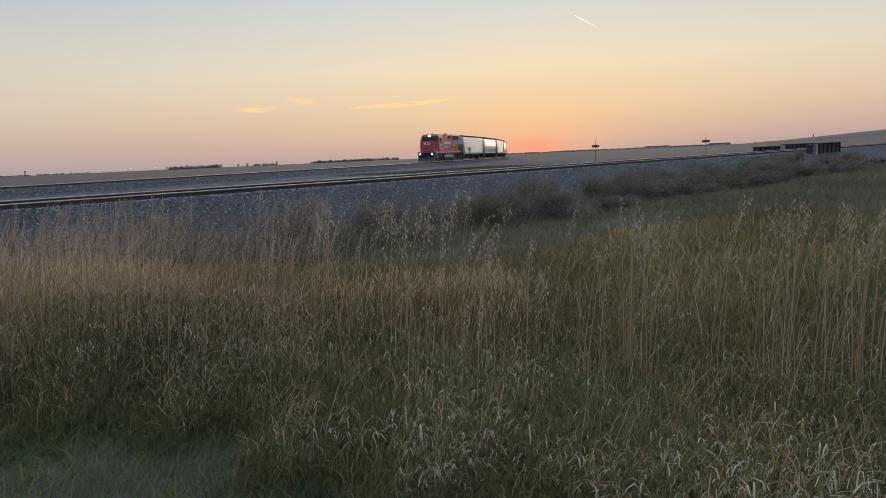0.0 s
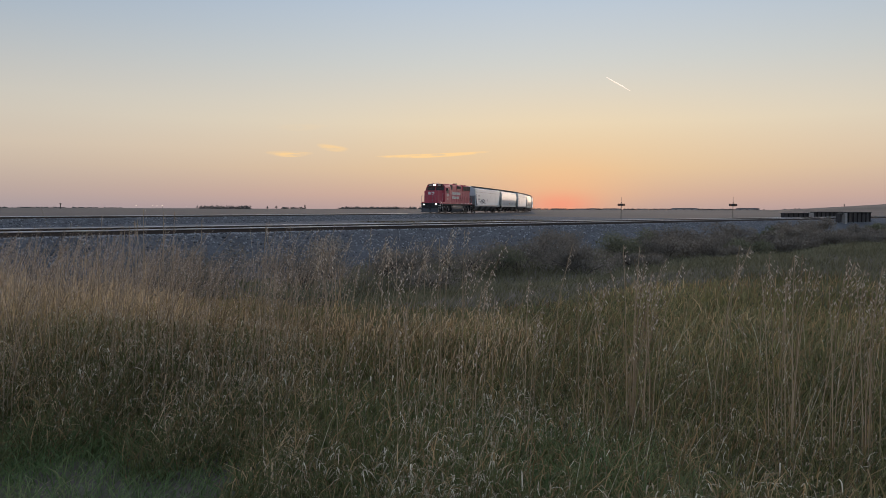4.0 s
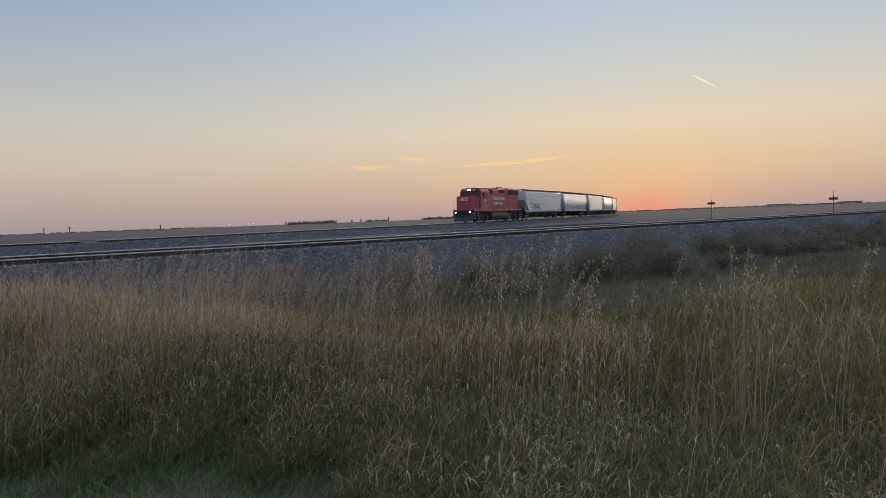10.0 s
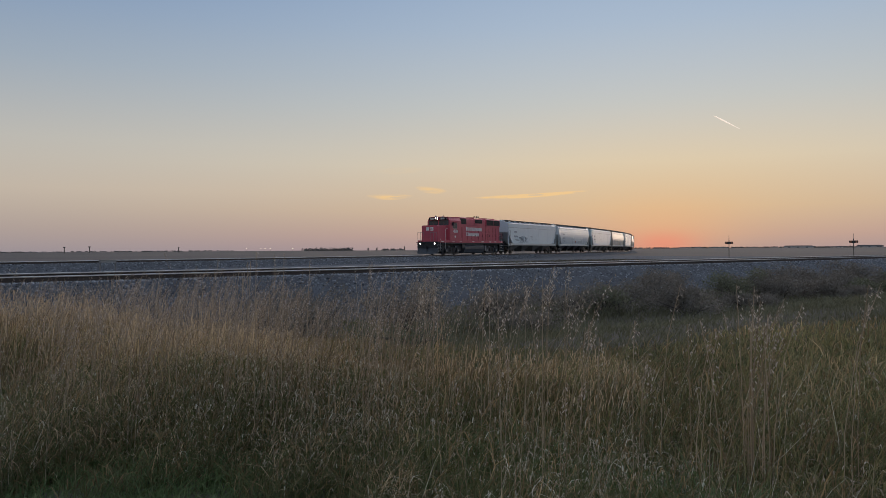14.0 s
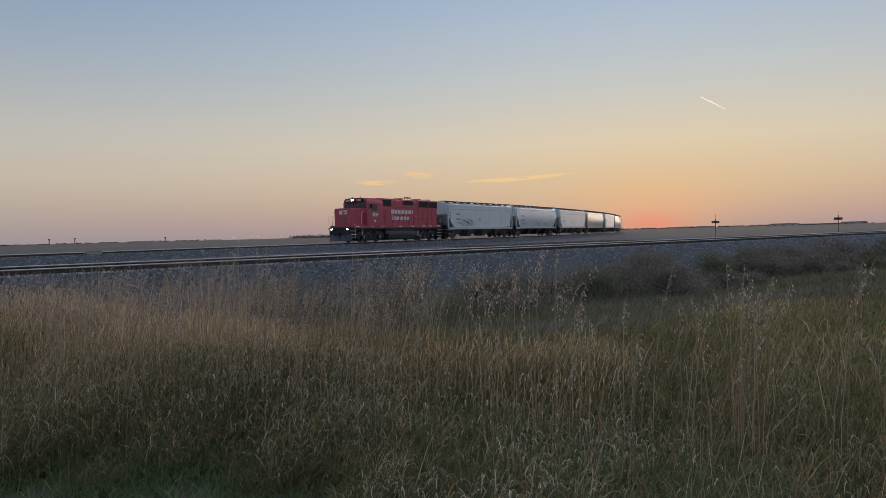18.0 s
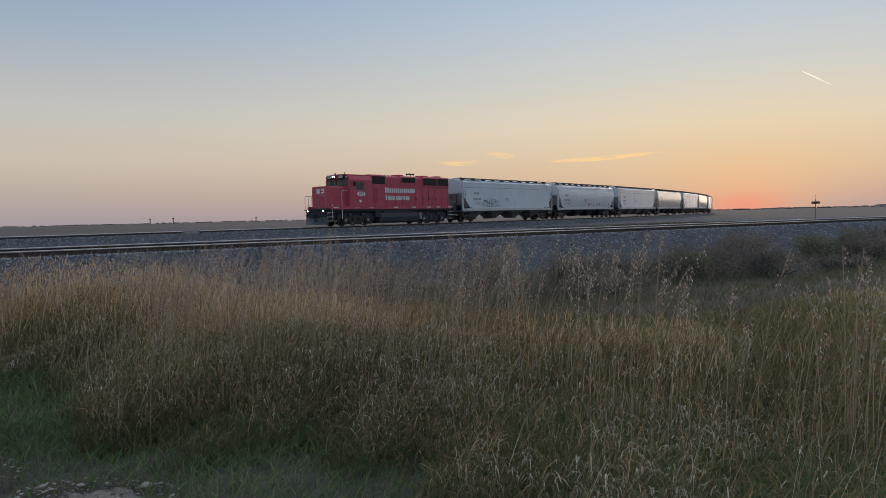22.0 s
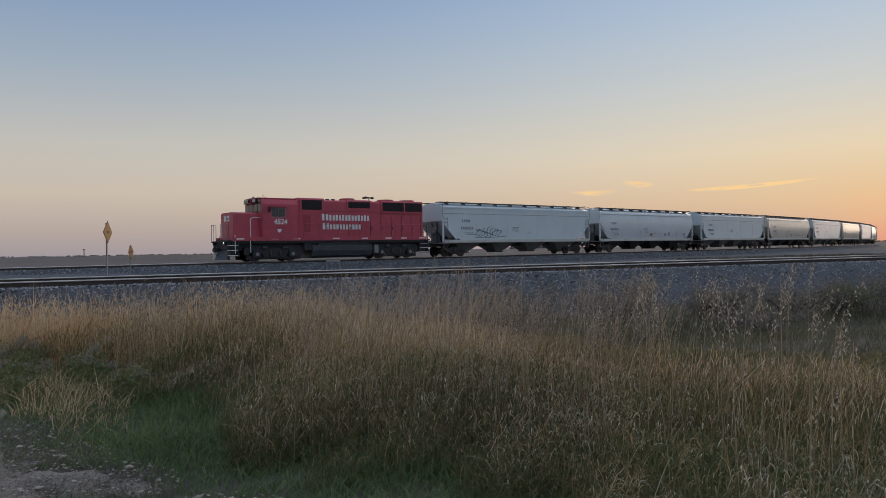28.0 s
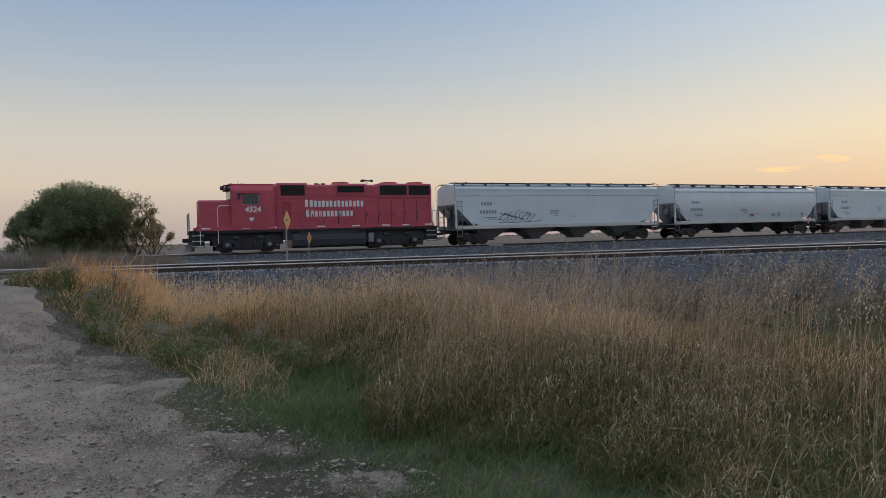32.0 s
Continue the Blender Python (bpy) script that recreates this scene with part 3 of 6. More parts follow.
def build_grass():
    # the main body of dry grass, three rings of falling density
    sets = []
    for n, d0, d1 in ((95000, 2.4, 7.5), (75000, 7.5, 12.0), (42000, 12.0, 18.5)):
        sets.append(scatter(n, d0, d1, -74, 46, 2.0))
    sets.append(scatter(26000, 9.0, 22.0, -72, -44, 2.0))
    x, y = np.concatenate([s[0] for s in sets]), np.concatenate([s[1] for s in sets])
    a, n = MAIN_U.x * x + MAIN_U.y * y, MAIN_N.x * x + MAIN_N.y * y
    th = tall_height(x, y)
    m = (th > 0.2) & (n < 16.6 + 1.0 * (waves(x, y, 1.0, 21) - 0.5) + 2.2 * np.clip((-3 - a) / 2, 0, 1))
    x, y, th, a, n = x[m], y[m], th[m], a[m], n[m]
    leafy = leafy_zone(x, y)
    kind = RNG.uniform(0, 1, len(x))
    rus = (np.clip((0.5 - a) / 4, 0, 1) * 0.6 + np.clip((n - 8) / 6, 0, 1) * np.clip((2 - a) / 8, 0, 1) * 0.4) * (1 - 0.9 * leafy)
    green = 0.3 + 0.35 * waves(x, y, 0.8, 14) + 0.25 * np.clip((n - 8) / 3, 0, 1) * np.clip(a / 5, 0, 1) + 0.25 * leafy + 0.35 * np.clip((x + 1.5) / 4.0, 0, 1)
    is_rus = kind < rus
    is_green = ~is_rus & (kind < rus + np.minimum(green, 0.9) * (1 - rus))
    rest = ~is_rus & ~is_green
    d = np.hypot(x, y)
    wide = 0.0022 + 0.0006 * d
    for sel, hs, nm, lb, mat in ((rest, 0.98, "dry_grass", "tall dry straw-coloured grass on the verge", M["dry"]), (is_green, 0.84, "olive_grass", "dull green grass among the dry stalks", M["olive"]),
                                 (is_rus, 1.0, "russet_grass", "reddish-brown dry grass near the crossing", M["russet"])):
        k = sel.sum()
        h = th[sel] * hs * (0.4 + 0.85 * RNG.uniform(0, 1, k) ** 1.7) * (1 - 0.2 * leafy[sel])
        v, f = blades(x[sel], y[sel], h, wide[sel] * RNG.uniform(0.7, 1.3, k) * (1 + 0.5 * leafy[sel]), 0.06 + (0.7 + 0.5 * leafy[sel]) * RNG.uniform(0, 1, k) ** 1.5, RNG.uniform(0.0, 0.6, k) + 0.3 * leafy[sel])
        stuff(nm, lb, "grass", v, f, mat)
    # fine branching panicles that make the top of the straw stand feathery
    x, y = scatter(95000, 4.5, 17.0, -70, 12, 1.8)
    a, n = MAIN_U.x * x + MAIN_U.y * y, MAIN_N.x * x + MAIN_N.y * y
    th = tall_height(x, y)
    m = (th > 0.45) & (n < 16.6 + 2.2 * np.clip((-3 - a) / 2, 0, 1)) & (RNG.uniform(0, 1, len(x)) > leafy_zone(x, y)) & (RNG.uniform(0, 1, len(x)) < 0.2 + waves(x, y, 1.5, 43))
    x, y, th = x[m], y[m], th[m]
    k = len(x)
    v, f = blades(x, y, RNG.uniform(0.05, 0.16, k), (0.002 + 0.00055 * np.hypot(x, y)) * RNG.uniform(0.6, 1.2, k), RNG.uniform(0.1, 0.9, k), RNG.uniform(0.0, 0.8, k), ground_np(x, y) + th * RNG.uniform(0.6, 1.12, k))
    stuff("grass_panicles", "feathery reddish-straw panicles on top of the dry grass", "grass", v, f, M["straw"])
    # short leaves up the stalks: green low down, dry higher up
    for num, nm, lb, mat, lo, hi in ((150000, "olive_leaves", "short olive leaves low on the grass stalks", M["olive"], 0.08, 0.72), (36000, "dry_leaves", "short dry leaves on the grass stalks", M["dry"], 0.2, 0.92)):
        x, y = scatter(num, 2.4, 10.5, -64, 46, 1.6)
        th = tall_height(x, y)
        m = (th > 0.2) & (RNG.uniform(0, 1, num) < (0.45 + 0.55 * leafy_zone(x, y)))
        x, y, th = x[m], y[m], th[m]
        k = len(x)
        z = ground_np(x, y) + RNG.uniform(lo, hi, k) * th
        v, f = blades(x, y, RNG.uniform(0.07, 0.24, k), (0.0022 + 0.0006 * np.hypot(x, y)) * RNG.uniform(0.7, 1.4, k), RNG.uniform(0.2, 1.4, k), RNG.uniform(0.1, 1.1, k), z)
        stuff(nm, lb, "grass", v, f, mat)
    # leaf mass among the straw stems
    for num, nm, lb, mat, lo, hi in ((70000, "straw_leaves", "golden dry leaves among the straw stems", M["dry"], 0.3, 0.85), (45000, "yellowing_leaves", "yellow-green leaves among the straw stems", M["yellowing"], 0.2, 0.75)):
        x, y = scatter(num, 3.6, 13.0, -66, 40, 1.7)
        th = tall_height(x, y)
        m = (th > 0.3) & (RNG.uniform(0, 1, num) < (1.05 - leafy_zone(x, y)) * (1 - (0.85 if lo == 0.3 else 0.3) * np.clip((x + 0.6) / 1.5, 0, 1)))
        x, y, th = x[m], y[m], th[m]
        k = len(x)
        v, f = blades(x, y, RNG.uniform(0.08, 0.28, k), (0.0028 + 0.0007 * np.hypot(x, y)) * RNG.uniform(0.7, 1.4, k), RNG.uniform(0.1, 1.0, k), RNG.uniform(0.0, 0.9, k), ground_np(x, y) + RNG.uniform(lo, hi, k) * th)
        stuff(nm, lb, "grass", v, f, mat)
    # thin upright flowering stems over the stand
    x, y = scatter(9000, 4.5, 15.5, -68, -2, 1.7)
    th = tall_height(x, y)
    m = (th > 0.55) & (RNG.uniform(0, 1, len(x)) < waves(x, y, 1.6, 51) * 1.3 * (1 - 0.93 * leafy_zone(x, y)))
    x, y, th = x[m], y[m], th[m]
    k = len(x)
    v, f = blades(x, y, (0.85 + 0.75 * RNG.uniform(0, 1, k) ** 1.5) * (0.6 + 0.4 * th), 0.0028 + 0.00042 * np.hypot(x, y), RNG.uniform(0.02, 0.34, k), RNG.uniform(0.0, 0.1, k))
    stuff("grass_stems", "thin golden upright stems over the dry grass", "grass", v, f, M["straw"])
    # pale long stems leaning with the wind
    x, y = scatter(1700, 2.8, 9.0, -62, 44, 1.6)
    th = tall_height(x, y)
    m = (th > 0.3) & (RNG.uniform(0, 1, len(x)) < waves(x, y, 1.9, 71) ** 2 * 1.6)
    x, y, th = x[m], y[m], th[m]
    k = len(x)
    v, f = blades(x, y, RNG.uniform(0.75, 1.2, k) * (0.4 + 0.6 * th), 0.0018 + 0.0003 * np.hypot(x, y), RNG.uniform(0.05, 0.5, k), RNG.uniform(0.0, 0.12, k), None, (0.9, 0.2))
    stuff("pale_stems", "pale straw stems leaning with the wind", "grass", v, f, M["curl"])
    # bleached curled leaves low in the stand
    x, y = scatter(78000, 2.4, 9.0, -60, 44, 1.5)
    m = (tall_height(x, y) > 0.32) & (RNG.uniform(0, 1, len(x)) < (0.12 + 0.9 * waves(x, y, 2.4, 61) ** 1.4) * (0.25 + 0.75 * leafy_zone(x, y)))
    x, y = x[m], y[m]
    k = len(x)
    z = ground_np(x, y) + RNG.uniform(0.2, 0.85, k) * tall_height(x, y)
    v, f = blades(x, y, RNG.uniform(0.04, 0.12, k), RNG.uniform(0.0035, 0.0088, k), RNG.uniform(0.4, 1.4, k), RNG.uniform(0.6, 1.7, k), z)
    stuff("bleached_leaves", "bleached curled leaf ends among the grass", "grass", v, f, M["curl"])
    # flattened dead leaves along the foot of the stand
    x, y = scatter(20000, 2.6, 9.5, -62, -6, 1.4)
    th = tall_height(x, y)
    m = (th > 0.3) & (th < 0.85) & (RNG.uniform(0, 1, len(x)) < waves(x, y, 1.7, 63) * 1.3)
    x, y, th = x[m], y[m], th[m]
    k = len(x)
    v, f = blades(x, y, RNG.uniform(0.08, 0.22, k), RNG.uniform(0.003, 0.006, k), RNG.uniform(0.6, 1.8, k), RNG.uniform(0.4, 1.2, k), ground_np(x, y) + RNG.uniform(0.1, 0.8, k) * th)
    stuff("dead_leaves", "flattened dead leaves at the foot of the grass", "grass", v, f, M["straw"])
    # short green grass by the road
    sets = [scatter(110000, 2.0, 9.0, -80, 30, 1.6), scatter(26000, 8.0, 22.0, -72, -38, 2.0), ]
    x, y = np.concatenate([s[0] for s in sets]), np.concatenate([s[1] for s in sets])
    b = beyond_road(x, y) + 0.5 * (waves(x, y, 2.2, 33) - 0.5)
    a, n = MAIN_U.x * x + MAIN_U.y * y, MAIN_N.x * x + MAIN_N.y * y
    tuft = (b > -1.0) & (b < 0.1) & (waves(x, y, 3.5, 35) > 0.55 - 0.3 * b)
    m = (((b > 0.0) & (b < 4.0) & (tall_height(x, y) < 0.7)) | tuft) & (((x + 4.3) / 0.75) ** 2 + ((y - 3.9) / 0.3) ** 2 > 0.6) & (((x + 2.72) / 0.42) ** 2 + ((y - 3.62) / 0.26) ** 2 > 0.6)
    x, y, b, tuft = x[m], y[m], b[m], tuft[m]
    k = len(x)
    h = RNG.uniform(0.07, 0.29, k) * (0.5 + 0.5 * waves(x, y, 3.2, 36)) * (0.6 + 0.9 * np.clip(b / 2, 0, 1.4)) * np.where(tuft, 0.7, 1.0)
    v, f = blades(x, y, h, 0.0026 + 0.0008 * np.hypot(x, y), RNG.uniform(0.2, 1.1, k), RNG.uniform(0.1, 0.6, k))
    stuff("green_grass", "short green grass beside the gravel road", "grass", v, f, M["green"])
    # short grass round the place where the camera stands
    x, y = scatter(30000, 0.9, 14.0, 28, 205, 1.5)
    m = ~((x < 2.7) & (beyond_road(x, y) < 0.15))
    x, y = x[m], y[m]
    k = len(x)
    v, f = blades(x, y, RNG.uniform(0.08, 0.3, k), 0.004 + 0.0008 * np.hypot(x, y), RNG.uniform(0.2, 1.0, k), RNG.uniform(0.1, 0.6, k))
    stuff("green_grass", "short green grass at the road's edge", "grass", v, f, M["green"])
    # a strip of golden grass along the road's edge
    x, y = scatter(26000, 6.5, 16.5, -64, -44, 1.5)
    b = beyond_road(x, y)
    m = (x < -4.6) & (b > 0.25 + 0.4 * waves(x, y, 3.0, 81)) & (b < 1.3) & (RNG.uniform(0, 1, len(x)) < np.clip((-4.4 - x) / 2.2, 0.1, 1))
    x, y, b = x[m], y[m], b[m]
    pick = RNG.uniform(0, 1, len(x)) < 0.5
    for sel, nm, lb, mat in ((pick, "roadside_grass", "golden dry grass along the gravel road", M["straw"]), (~pick, "roadside_grass", "dull green grass along the gravel road", M["olive"])):
        k = sel.sum()
        h = RNG.uniform(0.12, 0.5, k) * np.clip((b[sel] - 0.1) / 0.4, 0.4, 1) * np.clip((-3.8 - x[sel]) / 2.5, 0.4, 1)
        v, f = blades(x[sel], y[sel], h, 0.0025 + 0.00055 * np.hypot(x[sel], y[sel]), 0.1 + 1.0 * RNG.uniform(0, 1, k), RNG.uniform(0.0, 0.7, k))
        stuff(nm, lb, "grass", v, f, mat)
    # dull olive grass in the ditch and over the bank's foot
    x, y = scatter(170000, 7.0, 70.0, -4, 54, 1.25)
    a, n = MAIN_U.x * x + MAIN_U.y * y, MAIN_N.x * x + MAIN_N.y * y
    m = ((n > 5.5) | ((x * x + y * y > 169) & (n > -12))) & (a > 2) & (n < 17.4 + 1.2 * (waves(x, y, 0.9, 23) - 0.5)) & (np.abs(a - 71) > 7)
    x, y = x[m], y[m]
    k = len(x)
    v, f = blades(x, y, RNG.uniform(0.12, 0.4, k) * (0.6 + 0.8 * waves(x, y, 0.6, 24)), 0.003 + 0.0007 * np.hypot(x, y), RNG.uniform(0.2, 0.9, k), RNG.uniform(0.1, 0.6, k))
    stuff("ditch_grass", "low dull olive grass in the shallow ditch", "grass", v, f, M["ditch"])
    # rough low grass between the two tracks
    a = RNG.uniform(-40, 70, 36000)
    n = RNG.uniform(24.2, 58, 36000)
    x, y = MAIN_U.x * a + MAIN_N.x * n, MAIN_U.y * a + MAIN_N.y * n
    tab = np.array([CURVE[i][:2] for i in range(-60, 300, 6)])
    gap = np.sqrt(((x[:, None] - tab[None, :, 0]) ** 2 + (y[:, None] - tab[None, :, 1]) ** 2).min(1))
    m = (gap > 6.5) & (a > 45) & (n > 32)
    x, y = x[m], y[m]
    k = len(x)
    v, f = blades(x, y, RNG.uniform(0.12, 0.3, k), 0.008 + 0.0008 * np.hypot(x, y), RNG.uniform(0.2, 0.8, k), RNG.uniform(0.1, 0.5, k))
    stuff("rough_grass", "low rough brownish grass between the tracks", "grass", v, f, M["rough"])
    # russet grass between the tracks beyond the crossing
    x, y = scatter(9000, 24.0, 33.0, -70, -53, 1.5)
    n = MAIN_N.x * x + MAIN_N.y * y
    gap = np.sqrt(((x[:, None] - tab[None, :, 0]) ** 2 + (y[:, None] - tab[None, :, 1]) ** 2).min(1))
    m = (n > 23.4) & (gap > 3.6)
    x, y = x[m], y[m]
    k = len(x)
    v, f = blades(x, y, RNG.uniform(0.35, 0.85, k) * (0.6 + 0.6 * waves(x, y, 0.8, 91)), np.full(k, 0.016), RNG.uniform(0.05, 0.5, k), RNG.uniform(0.0, 0.3, k), np.array([ground_z(float(p), float(q)) for p, q in zip(x, y)]))
    stuff("russet_grass", "dull brown grass between the two tracks", "grass", v, f, M["brush"])
    # dead weeds trodden into the road
    cx, cy = scatter(1300, 3.0, 16, -82, -22, 1.4)
    m = (beyond_road(cx, cy) < 0.6) & (beyond_road(cx, cy) > -0.7 - 3.5 * (RNG.uniform(0, 1, 1300) ** 5)) & (cy > edge_np(ROAD_LEFT, cx))
    cx, cy = cx[m], cy[m]
    k = 70
    x = (cx[:, None] + RNG.normal(0, 0.16, (len(cx), k))).ravel()
    y = (cy[:, None] + RNG.normal(0, 0.09, (len(cx), k))).ravel()
    n = len(x)
    v, f = blades(x, y, RNG.uniform(0.03, 0.12, n), np.full(n, 0.0045), RNG.uniform(0.6, 2.0, n), RNG.uniform(0.3, 0.9, n), ground_np(x, y) + 0.045)
    stuff("dead_weeds", "flat dead brown weeds on the gravel", "weeds", v, f, M["brush"])


def seed_tuft(cx, cy, n, radius, hmin, hmax, narrow, exact=False):
    """Stems with nodding heads of many small seeds, round a tuft's foot: stems and heads as two bags of triangles."""
    r = radius * np.sqrt(RNG.uniform(0, 1, n))
    q = RNG.uniform(0, 6.283, n)
    x, y = r * np.cos(q), r * np.sin(q)
    th = np.clip(tall_height(x + cx, y + cy), 0.5 if narrow else 0.75, 1)
    z = ground_np(x + cx, y + cy) - ground_np(np.array([cx]), np.array([cy]))
    h = RNG.uniform(hmin, hmax, n) * (1.0 if exact else 0.7 + 0.4 * th)
    phi = RNG.normal(0.4, 1.1, n)
    lean = RNG.uniform(0.03, 0.38, n) * ((0.25 if narrow else 0.6) if exact else (1.0 if narrow else 0.8))
    d = math.hypot(cx, cy)
    w = (0.0015 + 0.00022 * d) * (1.6 if exact else 1.0)

    def at(t):
        return np.stack([x + np.cos(phi) * lean * h * t ** 2.2, y + np.sin(phi) * lean * h * t ** 2.2, z + h * (t - 0.08 * t ** 6)], 1)
    across = np.array([cy / d, -cx / d, 0.0])
    rows = []
    for t in (0.0, 0.35, 0.7, 1.0):
        c = at(t)
        rows += [c - across * w / 2, c + across * w / 2]
    v = np.stack(rows, 1).reshape(-1, 3)
    f = np.array([(2 * i, 2 * i + 1, 2 * i + 3) for i in range(3)] + [(2 * i, 2 * i + 3, 2 * i + 2) for i in range(3)])
    stems = v, ((np.arange(n) * 8)[:, None, None] + f[None]).reshape(-1, 3)
    vs, fs, base = [], [], 0
    k = 16 if narrow else 19
    size = RNG.uniform(0.7, 1.4, n) * (1.35 if exact else 1.0)
    for j in range(k):
        c = at(0.8 + 0.2 * j / (k - 1))
        ang = RNG.uniform(0, 2 * np.pi, n)
        spread = (0.014 if narrow else 0.024) * size * (1.2 - (j / k)) * RNG.uniform(0.3, 1.2, n)
        o = np.stack([np.cos(ang) * spread + 0.012, np.sin(ang) * spread, RNG.uniform(-0.03, 0.02, n)], 1)
        ln = (0.012 + 0.0004 * d if narrow else 0.019 + 0.0007 * d) * RNG.uniform(0.6, 1.4, n)
        a2 = RNG.uniform(0, 2 * np.pi, n)
        ax = np.stack([np.cos(a2) * 0.6, np.sin(a2) * 0.6, -np.ones(n) * 0.8], 1) * ln[:, None]
        sd = (across[None] + np.stack([np.zeros(n), np.zeros(n), RNG.uniform(-0.6, 0.6, n)], 1)) * (0.0014 + 0.00012 * d if narrow else 0.0022 + 0.00022 * d)
        p = c + o
        vs.append(np.stack([p, p + ax * 0.5 - sd, p + ax, p + ax * 0.5 + sd], 1).reshape(-1, 3))
        fs.append(((np.arange(n) * 4)[:, None, None] + np.array([(0, 1, 2), (0, 2, 3)])[None]).reshape(-1, 3) + base)
        base += 4 * n
    return stems, (np.concatenate(vs), np.concatenate(fs))


def build_road():
    """Strip of pale gravel between its two ragged edges, laid just over the ground."""
    verts, faces, cols = [], [], 64
    xs = np.concatenate([np.arange(2.4, -9, -0.11), np.arange(-9, -26.5, -0.35)])
    for x in xs:
        y1, y0 = edge_y(ROAD_RIGHT, x), edge_y(ROAD_LEFT, x)
        y0 = -6.0 if y0 is None else y0
        y1 = y1 + 0.1 + 0.5 * noise.noise((x * 1.1, 0, 5)) + 0.3 * noise.noise((x * 3.3, 1, 5))
        for k in range(cols):
            y = y0 + (y1 - y0) * k / (cols - 1)
            e = min(abs(y1 - y), abs(y - y0))
            rise = smooth(0.0, 0.9, e)
            edge = 0.03 + 0.012 * rise + (0.026 - 0.012 * rise) * noise.noise((x * 2.4, y * 2.4, 2)) + 0.022 * noise.noise((x * 8, y * 8, 3)) + 0.012 * noise.noise((x * 21, y * 21, 7))
            if k in (0, cols - 1):
                edge = -0.06
            verts.append((x, y, ground_z(x, y) + edge))
    for i in range(len(xs) - 1):
        for k in range(cols - 1):
            faces.append((i * cols + k, i * cols + k + 1, (i + 1) * cols + k + 1, (i + 1) * cols + k))
    tagged(new("gravel_road", mesh_from("gravel_road", verts, faces, [M["gravel"]], True)), "pale worn gravel road with ragged grassy edges", "road", kind="structure")
    # small bare patches in the grass
    for cx, cy, wx, wy in ((-4.3, 3.9, 1.0, 0.42), (-2.72, 3.62, 0.6, 0.36)):
        v, ring, rows = [], 48, 10
        for r in [i / (rows - 1) for i in range(rows)]:
            for k in range(ring):
                t = 2 * math.pi * k / ring
                q = r * (0.75 + 0.4 * noise.noise((math.cos(t) * 2 + cx, math.sin(t) * 2, 4)))
                x, y = cx + wx * q * math.cos(t), cy + wy * q * math.sin(t)
                v.append((x, y, ground_z(x, y) + 0.03 - 0.05 * r * r + 0.05 * noise.noise((x * 4, y * 4, 6)) + 0.03 * noise.noise((x * 13, y * 13, 8))))
        f = [(i * ring + k, i * ring + (k + 1) % ring, (i + 1) * ring + (k + 1) % ring, (i + 1) * ring + k) for i in range(rows - 1) for k in range(ring)]
        tagged(new("gravel_patch", mesh_from("gravel_patch", v, f, [M["gravel"]], True)), "bare pale gravel patch in the grass", "road", kind="structure")


OCTA = np.array([(1, 0, 0), (0, 1, 0), (-1, 0, 0), (0, -1, 0), (0, 0, 1), (0, 0, -1)], float)
OCTA_F = np.array([(0, 1, 4), (1, 2, 4), (2, 3, 4), (3, 0, 4), (1, 0, 5), (2, 1, 5), (3, 2, 5), (0, 3, 5)])


def stones(p, size, flat=0.7):
    """Angular stones at places p."""
    n = len(p)
    v = OCTA[None] * RNG.uniform(0.55, 1.25, (n, 6, 1)) + RNG.uniform(-0.25, 0.25, (n, 6, 3))
    a = RNG.uniform(0, 6.28, n)
    c, s = np.cos(a)[:, None], np.sin(a)[:, None]
    x, y = v[:, :, 0] * c - v[:, :, 1] * s, v[:, :, 0] * s + v[:, :, 1] * c
    v = np.stack([x, y, v[:, :, 2] * flat], 2) * size[:, None, None] + p[:, None, :]
    return v.reshape(-1, 3), ((np.arange(n) * 6)[:, None, None] + OCTA_F[None]).reshape(-1, 3)


